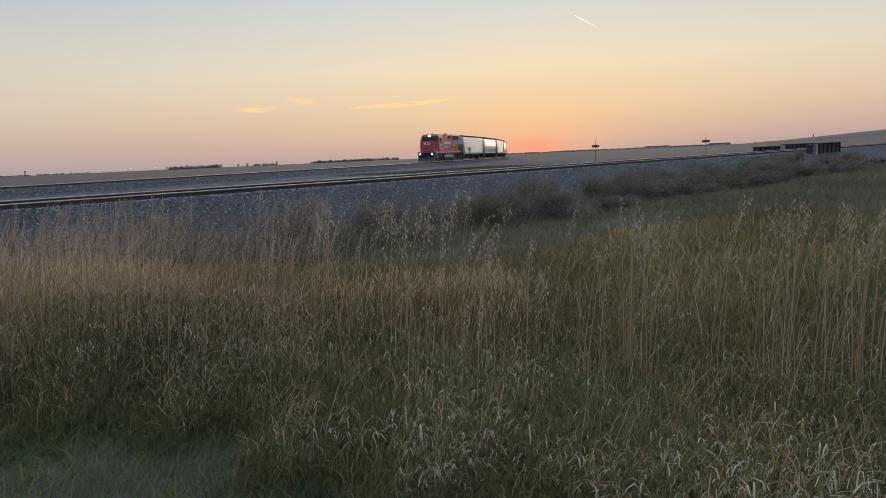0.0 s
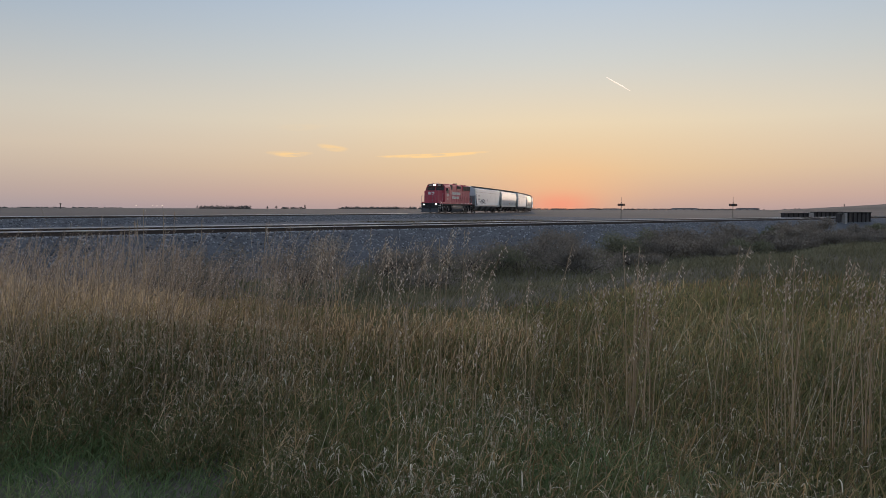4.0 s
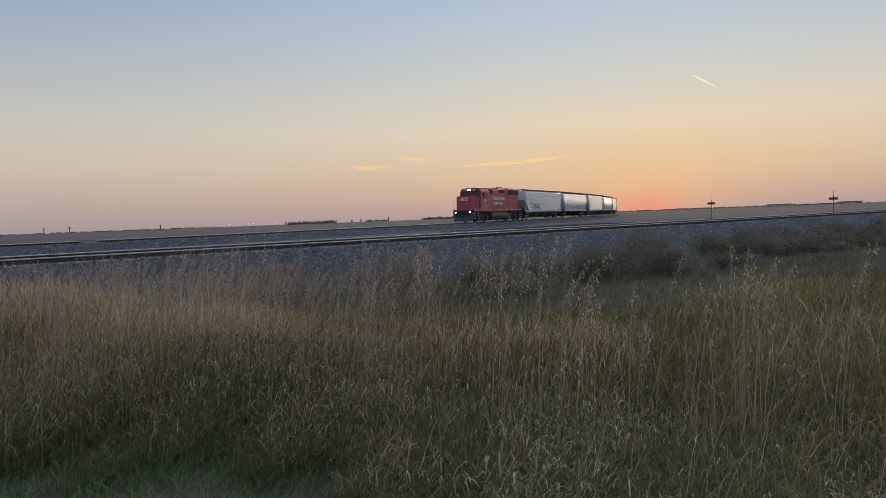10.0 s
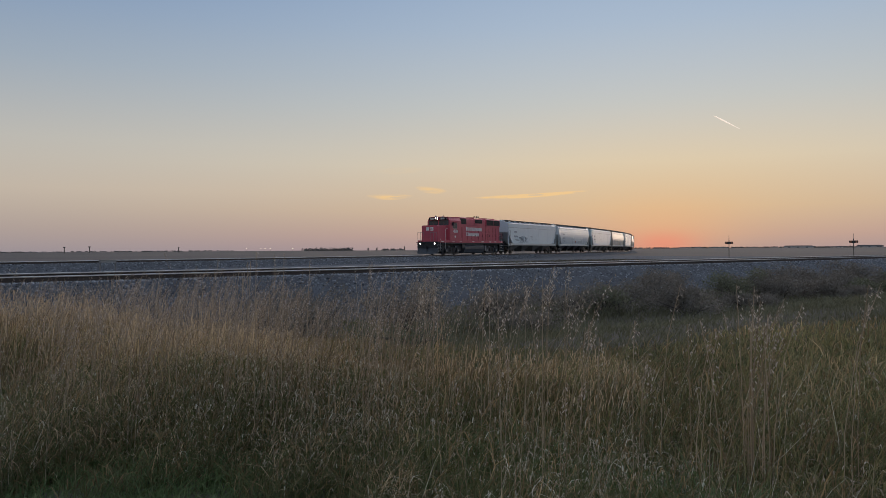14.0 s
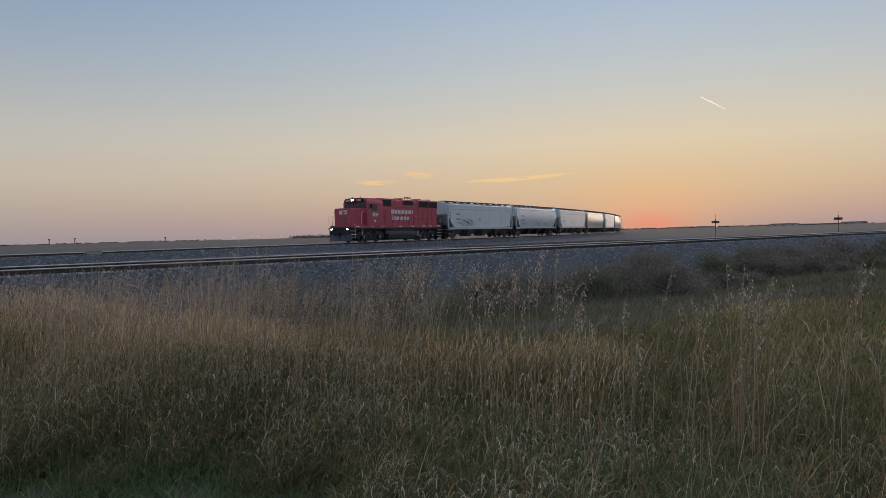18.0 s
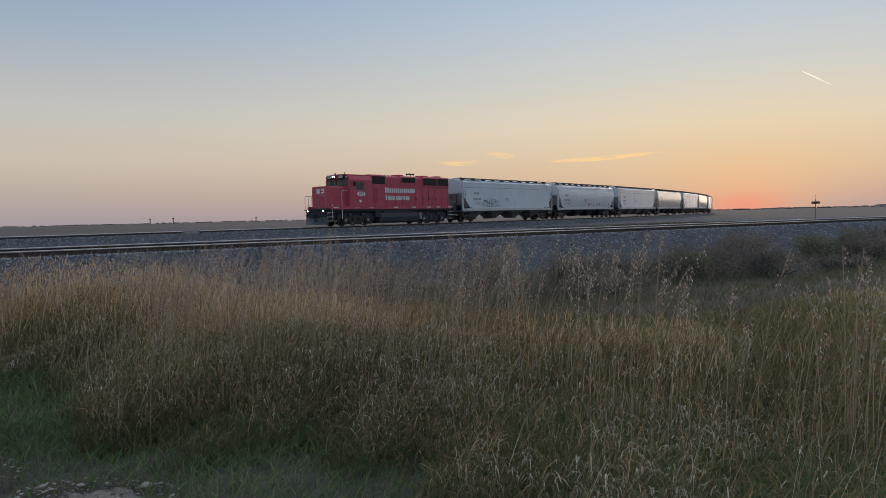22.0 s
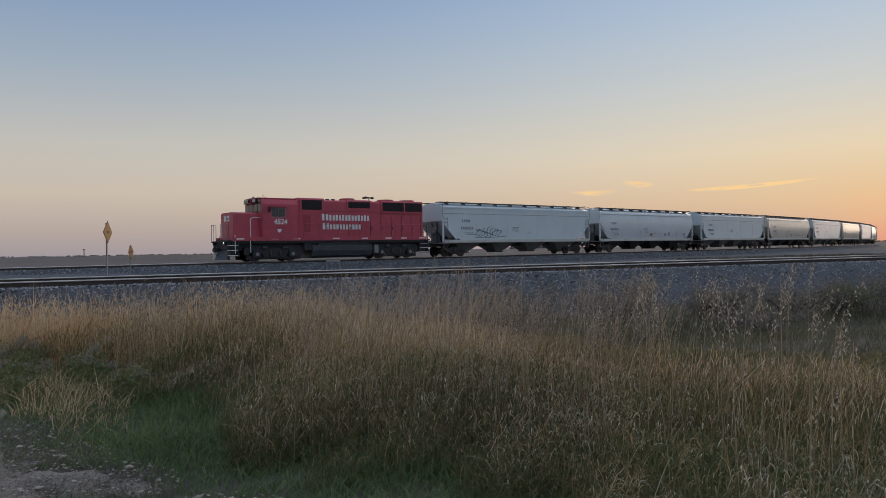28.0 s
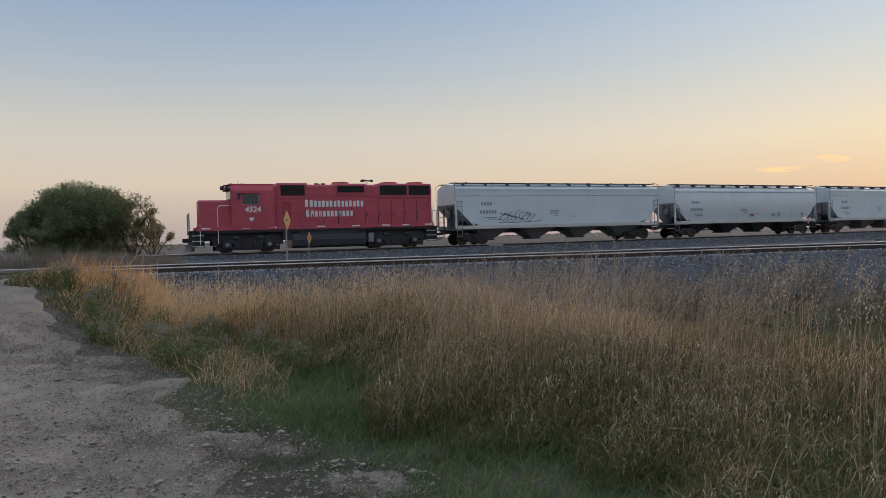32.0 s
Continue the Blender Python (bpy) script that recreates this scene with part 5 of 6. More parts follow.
def bay_part(parent, x, top_w, bot_w, z0, z1, hw, mat):
    bm = loft([[(x - top_w / 2, -hw, z1), (x + top_w / 2, -hw, z1), (x + top_w / 2, hw, z1), (x - top_w / 2, hw, z1)],
               [(x - bot_w / 2, -0.55, z0), (x + bot_w / 2, -0.55, z0), (x + bot_w / 2, 0.55, z0), (x - bot_w / 2, 0.55, z0)]])
    b = part("discharge_bay", bm, mat, parent)
    part("gate", box(x - bot_w / 2 - 0.15, x + bot_w / 2 + 0.15, -0.62, 0.62, z0 - 0.08, z0), M["black"], b)
    return b


def section(zb, round_side):
    """Half widths up one side, over the roof and down the other, from the height zb."""
    pts = []
    zt = 4.2
    for i in range(9):
        z = zb + (zt - zb) * i / 8
        if round_side:
            y = 1.6 * math.sqrt(max(0.0, 1 - ((z - 2.95) / 2.55) ** 2)) if z > 2.95 else 1.6 - 0.2 * ((2.95 - z) / 1.6) ** 2
        else:
            y = 1.58
        pts.append((y, z))
    w = pts[-1][0]
    pts += [(w - 0.1, 4.3), (w * 0.62, 4.5), (w * 0.3, 4.6)]
    return pts


def body_mesh(half, cut, round_side, lip):
    secs = []
    n = 26
    xs = [-half, -half + 0.02] + [-half + 0.02 + (2 * half - 0.04) * i / n for i in range(1, n)] + [half - 0.02, half]
    for x in xs:
        e = half - abs(x)
        zb = 1.38 if e > cut else 3.05 - (3.05 - 1.38) * e / cut
        side = section(zb, round_side)
        k = 0.985 if e < 0.01 else 1.0
        secs.append([(x, y * k, z) for y, z in side] + [(x, -y * k, z) for y, z in reversed(side)])
    return loft(secs)


def hopper_car(name, label, length, paint, round_side, bays):
    t = thing(name, label, "hopper car", group="covered hopper cars of the train")
    half = length / 2 - 0.95
    cut = 1.75
    bm = body_mesh(half, cut, round_side, 0)
    body = part("body", bm, paint, t)
    for s in (-1, 1):
        y = s * 1.6 if not round_side else s * 1.47
        # side sill, top chord and seams
        part("side_sill", box(-half, half, y - 0.06, y + 0.06, 1.18, 1.44, 0.015), M["sill"], t)
        if not round_side:
            part("top_chord", box(-half + 0.02, half - 0.02, s * 1.575 - 0.03, s * 1.575 + 0.03, 4.12, 4.24, 0.01), paint, body)
            part("side_seam", box(-half + 0.05, half - 0.05, s * 1.585 - 0.008, s * 1.585 + 0.008, 3.66, 3.69), M["galv"], body)
        else:
            part("side_seam", box(-half + 0.05, half - 0.05, s * 1.475 - 0.03, s * 1.475 + 0.03, 4.0, 4.06), paint, body)
        for i in range(1, 5):
            x = -half + 2 * half * i / 5
            part("weld_seam", box(x - 0.012, x + 0.012, s * 1.575 - 0.012, s * 1.575 + 0.012, 1.5, 3.6 if not round_side else 2.8), paint, body)
        # running boards on the roof
        for k in range(10):
            x0 = -half + 2 * half * k / 10
            part("running_board", box(x0 + 0.02, x0 + 2 * half / 10 + 0.018, s * 0.95 - 0.28, s * 0.95 + 0.28, 4.65, 4.695), M["board"], t)
            part("board_bracket", box(x0 + 0.9, x0 + 0.96, s * 0.95 - 0.25, s * 0.95 + 0.25, 4.42, 4.65), M["galv"], t)
        for e in (-1, 1):
            # corner post, ladder, end cage and gusset
            xe = e * (half - 0.04)
            part("corner_post", box(xe - 0.07, xe + 0.07, y - 0.07, y + 0.07, 1.3, 3.2, 0.01), paint, t)
            part("gusset", prism([(e * (half - 0.1), 2.95), (e * (half - 1.62), 1.46), (e * (half - 1.45), 1.46), (e * (half - 0.1), 2.75)], y - 0.04, y + 0.04), paint, t)
            ladder(t, e * (half - 0.32), y + s * 0.07, 1.0, 3.3, 0.42, M["galv"])
            part("grab_iron", bent([(e * (half - 0.1), y + s * 0.02, 3.3), (e * (half + 0.05), y + s * 0.1, 3.4), (e * (half + 0.05), y + s * 0.1, 4.55), (e * (half - 0.15), y * 0.85, 4.72), (e * (half - 0.4), s * 1.1, 4.7)], 0.02, 6), M["galv"], t)
            part("stirrup_step", bent([(e * (half - 0.55), y, 1.2), (e * (half - 0.55), y, 0.65), (e * (half - 0.1), y, 0.65), (e * (half - 0.1), y, 1.2)], 0.02, 6), M["galv"], t)
    part("centre_sill", box(-length / 2 + 0.55, length / 2 - 0.55, -0.35, 0.35, 0.85, 1.2, 0.02), M["black"], t)
    part("hatch_cover", box(-half + 0.8, half - 0.8, -0.32, 0.32, 4.58, 4.74, 0.03), paint, t)
    for k in range(8):
        x = -half + 1.6 + (2 * half - 3.2) * k / 7
        part("hatch_latch", box(x - 0.05, x + 0.05, -0.4, 0.4, 4.73, 4.8, 0.01), M["galv"], t)
    for e in (-1, 1):
        xe = e * half
        part("end_platform", box(min(xe - e * 1.7, xe + e * 0.25), max(xe - e * 1.7, xe + e * 0.25), -1.45, 1.45, 1.12, 1.2, 0.01), M["galv"], t)
        part("slope_brace", bent([(xe - e * 0.1, -0.7, 1.2), (xe - e * 0.15, -0.7, 3.05)], 0.05, 6), M["black"], t)
        part("slope_brace", bent([(xe - e * 0.1, 0.7, 1.2), (xe - e * 0.15, 0.7, 3.05)], 0.05, 6), M["black"], t)
        # added plate: its dark colour stands in for the shaded end space and gear
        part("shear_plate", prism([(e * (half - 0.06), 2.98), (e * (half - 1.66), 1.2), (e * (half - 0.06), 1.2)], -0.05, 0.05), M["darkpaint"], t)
        coupler(t, e * (length / 2 - 0.62), e)
        freight_truck(t, e * (length / 2 - 2.75))
        if e > 0:
            part("brake_reservoir", rod((xe - 1.3, -0.5, 1.55), (xe - 1.3, 0.5, 1.55), 0.28, 14), M["black"], t)
            part("brake_wheel", rod((xe + 0.12, 0.6, 2.3), (xe + 0.18, 0.6, 2.3), 0.28, 16), M["galv"], t)
    for k in range(bays):
        x = -half + cut + 1.55 + (2 * half - 2 * cut - 3.1) * k / (bays - 1)
        span = (2 * half - 2 * cut - 1.0) / bays
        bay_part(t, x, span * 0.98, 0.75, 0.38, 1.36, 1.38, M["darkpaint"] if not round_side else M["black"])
    return t


# grimy paint of the bays, also the painted shade of the end plates
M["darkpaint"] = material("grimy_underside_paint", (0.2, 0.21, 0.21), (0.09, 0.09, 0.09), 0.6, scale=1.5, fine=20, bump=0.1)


def stencil(t, x, z, rows, side_y):
    """Unreadable lettering as small bars: (dx, dz, width, height)."""
    for dx, dz, w, h in rows:
        part("marking", box(x + dx, x + dx + w, side_y, side_y + 0.008, z + dz, z + dz + h), M["fadedink"], t)


def build_hoppers():
    first = hopper_car("hopper_car", "long pale grey flat-sided covered hopper car with discharge bays", LONG_CAR, M["bluegrey"], False, 4)
    second = hopper_car("hopper_car", "pale grey round-sided covered hopper car with black bays", ROUND_CAR, M["carpaint"], True, 4)
    fourth = hopper_car("hopper_car", "cream round-sided covered hopper car with a glossy flank", ROUND_CAR, M["beige"], True, 4)
    away = pose(0, 400, 0)
    cars = [first, second, copy_thing(first, away), fourth, copy_thing(first, away), copy_thing(fourth, away), copy_thing(first, away), copy_thing(second, away), copy_thing(first, away)]
    # marks by car: reporting marks and small stencils
    for car, w in zip(cars, (1, 0, 1, 0, 1, 0, 1, 0, 1)):
        y = 1.592 if w else 1.598
        rows = [(-0.25 * i, 0.0, 0.17, 0.24) for i in range(4)] + [(0.12 - 0.25 * i, -0.62, 0.17, 0.24) for i in range(6)] + [(-1.2, -0.95, 1.1, 0.06), (-1.2, -1.08, 0.8, 0.06)]
        stencil(car, 7.3, 2.95, rows, y)
        stencil(car, 0.5, 2.5, [(0, 0, 0.9, 0.05), (0, -0.12, 0.75, 0.05), (0, -0.24, 0.85, 0.05), (0, -0.4, 0.5, 0.05), (-1.6, -0.5, 0.4, 0.06)], y)
        if not w:
            stencil(car, -3.3, 1.75, [(0, 0, 0.45, 0.25), (-0.75, 0, 0.3, 0.4), (-4.1, 0.0, 0.3, 0.3)], y)
            part("placard", box(-0.4, 0.1, y, y + 0.01, 1.75, 2.0), M["rustpaint"], car)
    # scrawled paint on the first car, looping strokes with no readable word
    rnd = random.Random(11)
    for k in range(9):
        x = 5.75 - 0.34 * k
        pts = []
        for i in range(9):
            u = i / 8
            pts.append((x + 0.26 * math.sin(u * 6.3 + k) + 0.12 * rnd.uniform(-1, 1), 1.6, 1.75 + 0.75 * u * (0.75 + 0.25 * rnd.random()) + 0.1 * math.cos(9 * u + k)))
        part("paint_scrawl", bent(pts, 0.02, 4), M["ink"], cars[0])
    part("paint_scrawl", bent([(6.0, 1.6, 1.62), (4.8, 1.6, 1.6), (3.4, 1.6, 1.66), (2.2, 1.6, 1.72)], 0.016, 4), M["ink"], cars[0])
    part("paint_patch", box(-9.0, -8.3, 1.585, 1.6, 1.5, 2.1, 0.0), M["white"], cars[0])
    return cars


M["rustpaint"] = material("rusty_orange_placard", (0.4, 0.16, 0.08), (0.25, 0.1, 0.06), 0.7, scale=5, fine=30)


def hood(x0, x1, hw, z0, z1, chamfer):
    prof = [(-hw, z0), (-hw, z1 - chamfer), (-hw + chamfer * 0.35, z1 - chamfer * 0.35), (-hw + chamfer, z1), (hw - chamfer, z1), (hw - chamfer * 0.35, z1 - chamfer * 0.35), (hw, z1 - chamfer), (hw, z0)]
    return loft([[(x, y, z) for y, z in prof] for x in (x0, x1)])


def tube(p, q, r):
    bm = bmesh.new()
    p, q = Vector(p), Vector(q)
    for k in (r, r + 0.012):
        m = Matrix.Translation((p + q) / 2) @ (q - p).to_track_quat("Z", "Y").to_matrix().to_4x4()
        bmesh.ops.create_cone(bm, cap_ends=False, segments=16, radius1=k, radius2=k, depth=(q - p).length, matrix=m)
    return bm


def build_loco():
    L = thing("locomotive", "red four-axle diesel road-switcher locomotive with lit headlights", "locomotive")
    F = LOCO_LEN / 2

    def X(a):
        return F - a
    red, blk = M["red"], M["black"]
    part("underframe", box(X(17.25), X(0.8), -1.45, 1.45, 1.3, 1.58, 0.02), blk, L)
    part("equipment_rack", box(X(17.0), X(1.2), -0.95, 0.95, 0.8, 1.32, 0.02), blk, L)
    for s in (-1, 1):
        part("side_sill", box(X(17.3), X(0.75), s * 1.5 - 0.03, s * 1.5 + 0.03, 1.47, 1.74, 0.01), red, L)
        part("walkway", box(X(17.2), X(5.8), s * 1.2 - 0.3, s * 1.2 + 0.3, 1.66, 1.7), blk, L)
        for a in (1.35, 3.9, 5.6, 8.9, 11.4, 13.6, 15.1, 16.9):
            part("reflector_strip", box(X(a) - 0.28, X(a) + 0.28, s * 1.535 - 0.004, s * 1.535 + 0.004, 1.57, 1.66), M["white"], L)
    nose = part("short_hood", hood(X(2.98), X(0.98), 1.12, 1.6, 3.5, 0.14), red, L)
    part("nose_emblem", box(X(0.975), X(0.96), -0.5, -0.08, 2.88, 3.28), M["white"], nose)
    part("nose_emblem", box(X(0.975), X(0.96), 0.08, 0.5, 2.88, 3.28), M["white"], nose)
    part("nose_emblem_gap", box(X(0.966), X(0.952), 0.0, 0.4, 3.0, 3.12), red, nose)
    part("nose_door", box(X(0.985), X(0.955), -0.3, 0.3, 1.75, 2.75, 0.02), red, nose)
    # cab
    cab_prof = [(-1.55, 1.6), (-1.55, 4.1), (-1.38, 4.42), (-0.8, 4.6), (0.8, 4.6), (1.38, 4.42), (1.55, 4.1), (1.55, 1.6)]
    cab = part("cab", loft([[(x, y, z) for y, z in cab_prof] for x in (X(5.75), X(2.98))]), red, L)
    part("cab_roof_lip", box(X(5.8), X(2.86), -1.25, 1.25, 4.48, 4.56, 0.02), red, cab)
    for y0, y1 in ((-1.35, -0.8), (-0.7, -0.1), (0.1, 0.7), (0.8, 1.35)):
        w = part("front_window", box(X(2.975), X(2.955), y0, y1, 3.58, 4.12), M["glass"], cab)
        part("window_frame", box(X(2.985), X(2.965), y0 - 0.04, y1 + 0.04, 3.54, 4.16), blk, w)
    for s in (-1, 1):
        for a0, a1 in ((3.75, 4.2), (4.24, 4.7)):
            w = part("side_window", box(X(a1), X(a0), s * 1.56 - 0.008, s * 1.56 + 0.008, 3.2, 3.8), M["glass"], cab)
        part("window_frame", box(X(4.76), X(3.69), s * 1.548 - 0.006, s * 1.548 + 0.006, 3.15, 3.85), M["galv"], cab)
        part("sunshade", box(X(4.85), X(3.6), s * 1.62 - 0.08, s * 1.62 + 0.08, 3.9, 3.94), red, cab)
        part("cab_door", box(X(5.6), X(5.0), s * 1.555 - 0.01, s * 1.555 + 0.01, 1.75, 3.95, 0.005), red, cab)
        part("mirror", box(X(3.5), X(3.42), s * 1.72 - 0.12, s * 1.72 + 0.12, 3.5, 3.9, 0.01), blk, cab)
        text_part("4524", 0.52, M["white"], cab, pose(X(4.35), s * 1.562, 2.82, 90, 0, 180 if s > 0 else 0), "road_number", 0.12)
        part("shield_emblem", prism([(X(4.42), 2.3), (X(4.08), 2.3), (X(4.12), 2.14), (X(4.25), 2.04), (X(4.38), 2.14)], s * 1.57, s * 1.578), M["white"], cab, "small white shield")
    # number boards and headlight above the windscreen
    hb = part("headlight_housing", box(X(3.0), X(2.62), -0.3, 0.3, 4.18, 4.56, 0.04), red, L)
    for s in (-1, 1):
        part("headlight", rod((X(2.625), s * 0.13, 4.37), (X(2.614), s * 0.13, 4.37), 0.11, 14), M["lamp"], hb)
        part("lamp_visor", tube((X(2.64), s * 0.13, 4.37), (X(2.46), s * 0.13, 4.37), 0.125), blk, hb)
        nb = part("number_board", box(X(3.02), X(2.7), s * 0.72 - 0.34, s * 0.72 + 0.34, 4.2, 4.52, 0.03), blk, L)
        part("number_panel", box(X(2.7), X(2.685), s * 0.72 - 0.28, s * 0.72 + 0.28, 4.25, 4.46), M["numlamp"], nb)
        part("number_side", box(X(3.3), X(2.74), s * 1.2 - 0.012, s * 1.2 + 0.012, 4.2, 4.46), blk, nb)
        text_part("4524", 0.2, M["white"], nb, pose(X(3.02), s * 1.216, 4.33, 90, 0, 180 if s > 0 else 0), "side_number")
    # long hood and what bulges out of it
    hoodp = part("long_hood", hood(X(17.35), X(5.7), 1.02, 1.66, 4.55, 0.16), red, L)
    filt = part("filter_hatch", hood(X(8.15), X(6.1), 1.06, 3.62, 4.66, 0.14), red, L)
    dyn = part("blower_hatch", hood(X(12.35), X(10.1), 1.07, 3.85, 4.62, 0.14), red, L)
    rad = part("radiator_hatch", hood(X(17.3), X(13.25), 1.12, 3.65, 4.62, 0.12), red, L)
    for s in (-1, 1):
        for owner, a0, a1, z0, z1, hw in ((filt, 6.3, 7.95, 3.78, 4.5, 1.06), (dyn, 10.25, 12.2, 3.98, 4.45, 1.07), (rad, 13.35, 15.4, 3.78, 4.48, 1.12), (rad, 15.55, 17.2, 3.78, 4.48, 1.12)):
            g = part("grille", box(X(a1), X(a0), s * hw - 0.012, s * hw + 0.012, z0, z1), M["grille"], owner)
            bm = bmesh.new()
            k = 9
            for i in range(k):
                z = z0 + 0.04 + (z1 - z0 - 0.08) * i / (k - 1)
                box(X(a1) + 0.03, X(a0) - 0.03, s * hw + s * 0.012 - 0.012, s * hw + s * 0.012 + 0.012, z - 0.012, z + 0.012, 0, bm)
            part("louvre", bm, M["grille"], g)
        for i in range(9):
            a = 8.35 + i * 0.98
            d = part("hood_door", box(X(a + 0.92), X(a), s * 1.03 - 0.012, s * 1.03 + 0.012, 1.8, 3.02 if i < 5 else 3.4, 0.006), red, hoodp)
            part("door_seam", box(X(a + 0.955), X(a + 0.93), s * 1.04 - 0.006, s * 1.04 + 0.006, 1.8, 3.02 if i < 5 else 3.4), M["grille"], d)
            part("door_latch", box(X(a + 0.12), X(a + 0.06), s * 1.05 - 0.012, s * 1.05 + 0.012, 2.3, 2.5), blk, d)
        part("hood_panel", box(X(7.9), X(6.0), s * 1.03 - 0.012, s * 1.03 + 0.012, 1.75, 3.5, 0.006), red, hoodp)
        # flat plate: the shade of a recess is put into its darker red
        part("hood_recess", box(X(7.0), X(6.4), s * 1.045 - 0.006, s * 1.045 + 0.006, 2.1, 3.4), M["darkred"], hoodp)
        # the railway's name: two rows of plain white blocks, one a letter
        for a0, z0, z1, widths, big in ((7.95, 2.95, 3.42, 8, 0.07), (8.0, 2.27, 2.74, 7, 0.07)):
            a = a0
            for i in range(widths):
                wd = 0.54 if i == 0 else (0.2 if (widths, i) in ((8, 5), (7, 3), (7, 5)) else 0.47)
                top = z1 + (big if i == 0 else 0)
                if wd > 0.3:
                    part("letter_block", box(X(a + wd * 0.4), X(a), s * 1.052 - 0.004, s * 1.052 + 0.004, z0 + 0.04, top), M["white"], hoodp)
                    part("letter_block", box(X(a + wd), X(a + wd * 0.62), s * 1.052 - 0.004, s * 1.052 + 0.004, z0 + 0.04, top - 0.03), M["white"], hoodp)
                else:
                    part("letter_block", box(X(a + wd), X(a), s * 1.052 - 0.004, s * 1.052 + 0.004, z0 + 0.04, top - 0.03), M["white"], hoodp)
                a += wd + 0.085
        # seams between the hood's panels
        for a in (6.0, 8.2, 9.3, 11.2, 13.2, 15.45):
            part("panel_seam", box(X(a) - 0.012, X(a) + 0.012, s * 1.03 - 0.006, s * 1.03 + 0.006, 2.0, 3.6), M["darkred"], hoodp)
        part("panel_seam", box(X(17.2), X(8.3), s * 1.03 - 0.008, s * 1.03 + 0.008, 3.68, 3.71), M["darkred"], hoodp)
        part("panel_seam", box(X(5.7), X(3.0), s * 1.555 - 0.006, s * 1.555 + 0.006, 2.42, 2.44), M["darkred"], cab)
        part("battery_box", box(X(5.5), X(3.1), s * 1.548 - 0.02, s * 1.548 + 0.02, 1.78, 2.36, 0.008), red, cab)
        for a in (9.0, 10.6, 12.2, 13.9, 15.6, 16.8):
            part("lift_lug", box(X(a) - 0.05, X(a) + 0.05, s * 0.98 - 0.02, s * 0.98 + 0.02, 4.5, 4.6), red, hoodp)
        # handrails along the walkway
        bm = bmesh.new()
        for k in range(9):
            a = 6.2 + k * 1.35
            rod((X(a), s * 1.48, 1.6), (X(a), s * 1.48, 2.7), 0.018, 6, bm)
        rod((X(6.2), s * 1.48, 2.7), (X(17.1), s * 1.48, 2.7), 0.02, 6, bm)
        part("side_handrail", bm, red, L)
        part("front_handrail", bent([(X(2.1), s * 1.5, 0.65), (X(2.1), s * 1.5, 3.0), (X(2.3), s * 1.45, 3.12), (X(2.95), s * 1.3, 3.12)], 0.024, 6), M["white"], L, "white-painted handrail")
        part("front_grab", bent([(X(0.98), s * 1.5, 0.6), (X(0.98), s * 1.5, 1.9)], 0.026, 6), M["white"], L)
        part("end_handrail", bent([(X(0.35), s * 1.35, 1.5), (X(0.35), s * 1.35, 2.65), (X(0.35), s * 0.45, 2.65), (X(0.35), s * 0.45, 1.5)], 0.018, 6), M["galv"], L)
        part("end_handrail", bent([(X(0.35), s * 0.9, 1.5), (X(0.35), s * 0.9, 2.65)], 0.016, 6), M["galv"], L)
        part("rear_handrail", bent([(X(17.6), s * 1.35, 1.4), (X(17.6), s * 1.35, 2.65), (X(17.6), s * 0.5, 2.65), (X(17.6), s * 0.5, 1.4)], 0.022, 6), M["galv"], L)
        part("rear_grab", bent([(X(17.4), s * 0.9, 1.9), (X(17.46), s * 0.9, 2.0), (X(17.46), s * 0.9, 4.2)], 0.018, 6), M["white"], L)
        # steps at the corners
        for a0 in (0.45, 16.75):
            st = part("step_well", box(X(a0 + 0.75), X(a0), s * 1.28 - 0.02, s * 1.28 + 0.02, 0.42, 1.5), blk, L)
            for z in (0.45, 0.8, 1.15):
                part("step", box(X(a0 + 0.72), X(a0 + 0.03), s * 1.4 - 0.14, s * 1.4 + 0.14, z, z + 0.04), M["white"], st, "white-edged step")
            part("step_edge", box(X(a0 + 0.78), X(a0 + 0.74), s * 1.4 - 0.14, s * 1.4 + 0.14, 0.4, 1.5), blk, st)
        # ditch lights
        dl = part("ditch_light", box(X(0.62), X(0.4), s * 1.02 - 0.13, s * 1.02 + 0.13, 1.22, 1.5, 0.03), blk, L)
        part("lens", rod((X(0.41), s * 1.02, 1.36), (X(0.394), s * 1.02, 1.36), 0.1, 14), M["lamp"], dl)
        part("lamp_visor", tube((X(0.42), s * 1.02, 1.36), (X(0.32), s * 1.02, 1.36), 0.115), blk, dl)
        part("air_reservoir", rod((X(7.4), s * 1.2, 1.2), (X(11.6), s * 1.2, 1.2), 0.17, 14), M["tank"], L)
        part("cable_trunk", box(X(6.9), X(6.3), s * 1.28 - 0.1, s * 1.28 + 0.1, 0.75, 1.3, 0.03), blk, L)
        part("sander_box", box(X(12.75), X(12.35), s * 1.3 - 0.08, s * 1.3 + 0.08, 0.45, 1.1, 0.02), M["galv"], L)
    part("front_platform", box(X(1.0), X(0.35), -1.5, 1.5, 1.42, 1.5, 0.01), blk, L)
    part("rear_platform", box(X(17.75), X(17.25), -1.5, 1.5, 1.42, 1.5, 0.01), blk, L)
    part("pilot", box(X(0.62), X(0.5), -1.45, 1.45, 0.75, 1.45, 0.02), blk, L)
    part("rear_pilot", box(X(17.6), X(17.45), -1.4, 1.4, 0.5, 1.45, 0.02), blk, L)
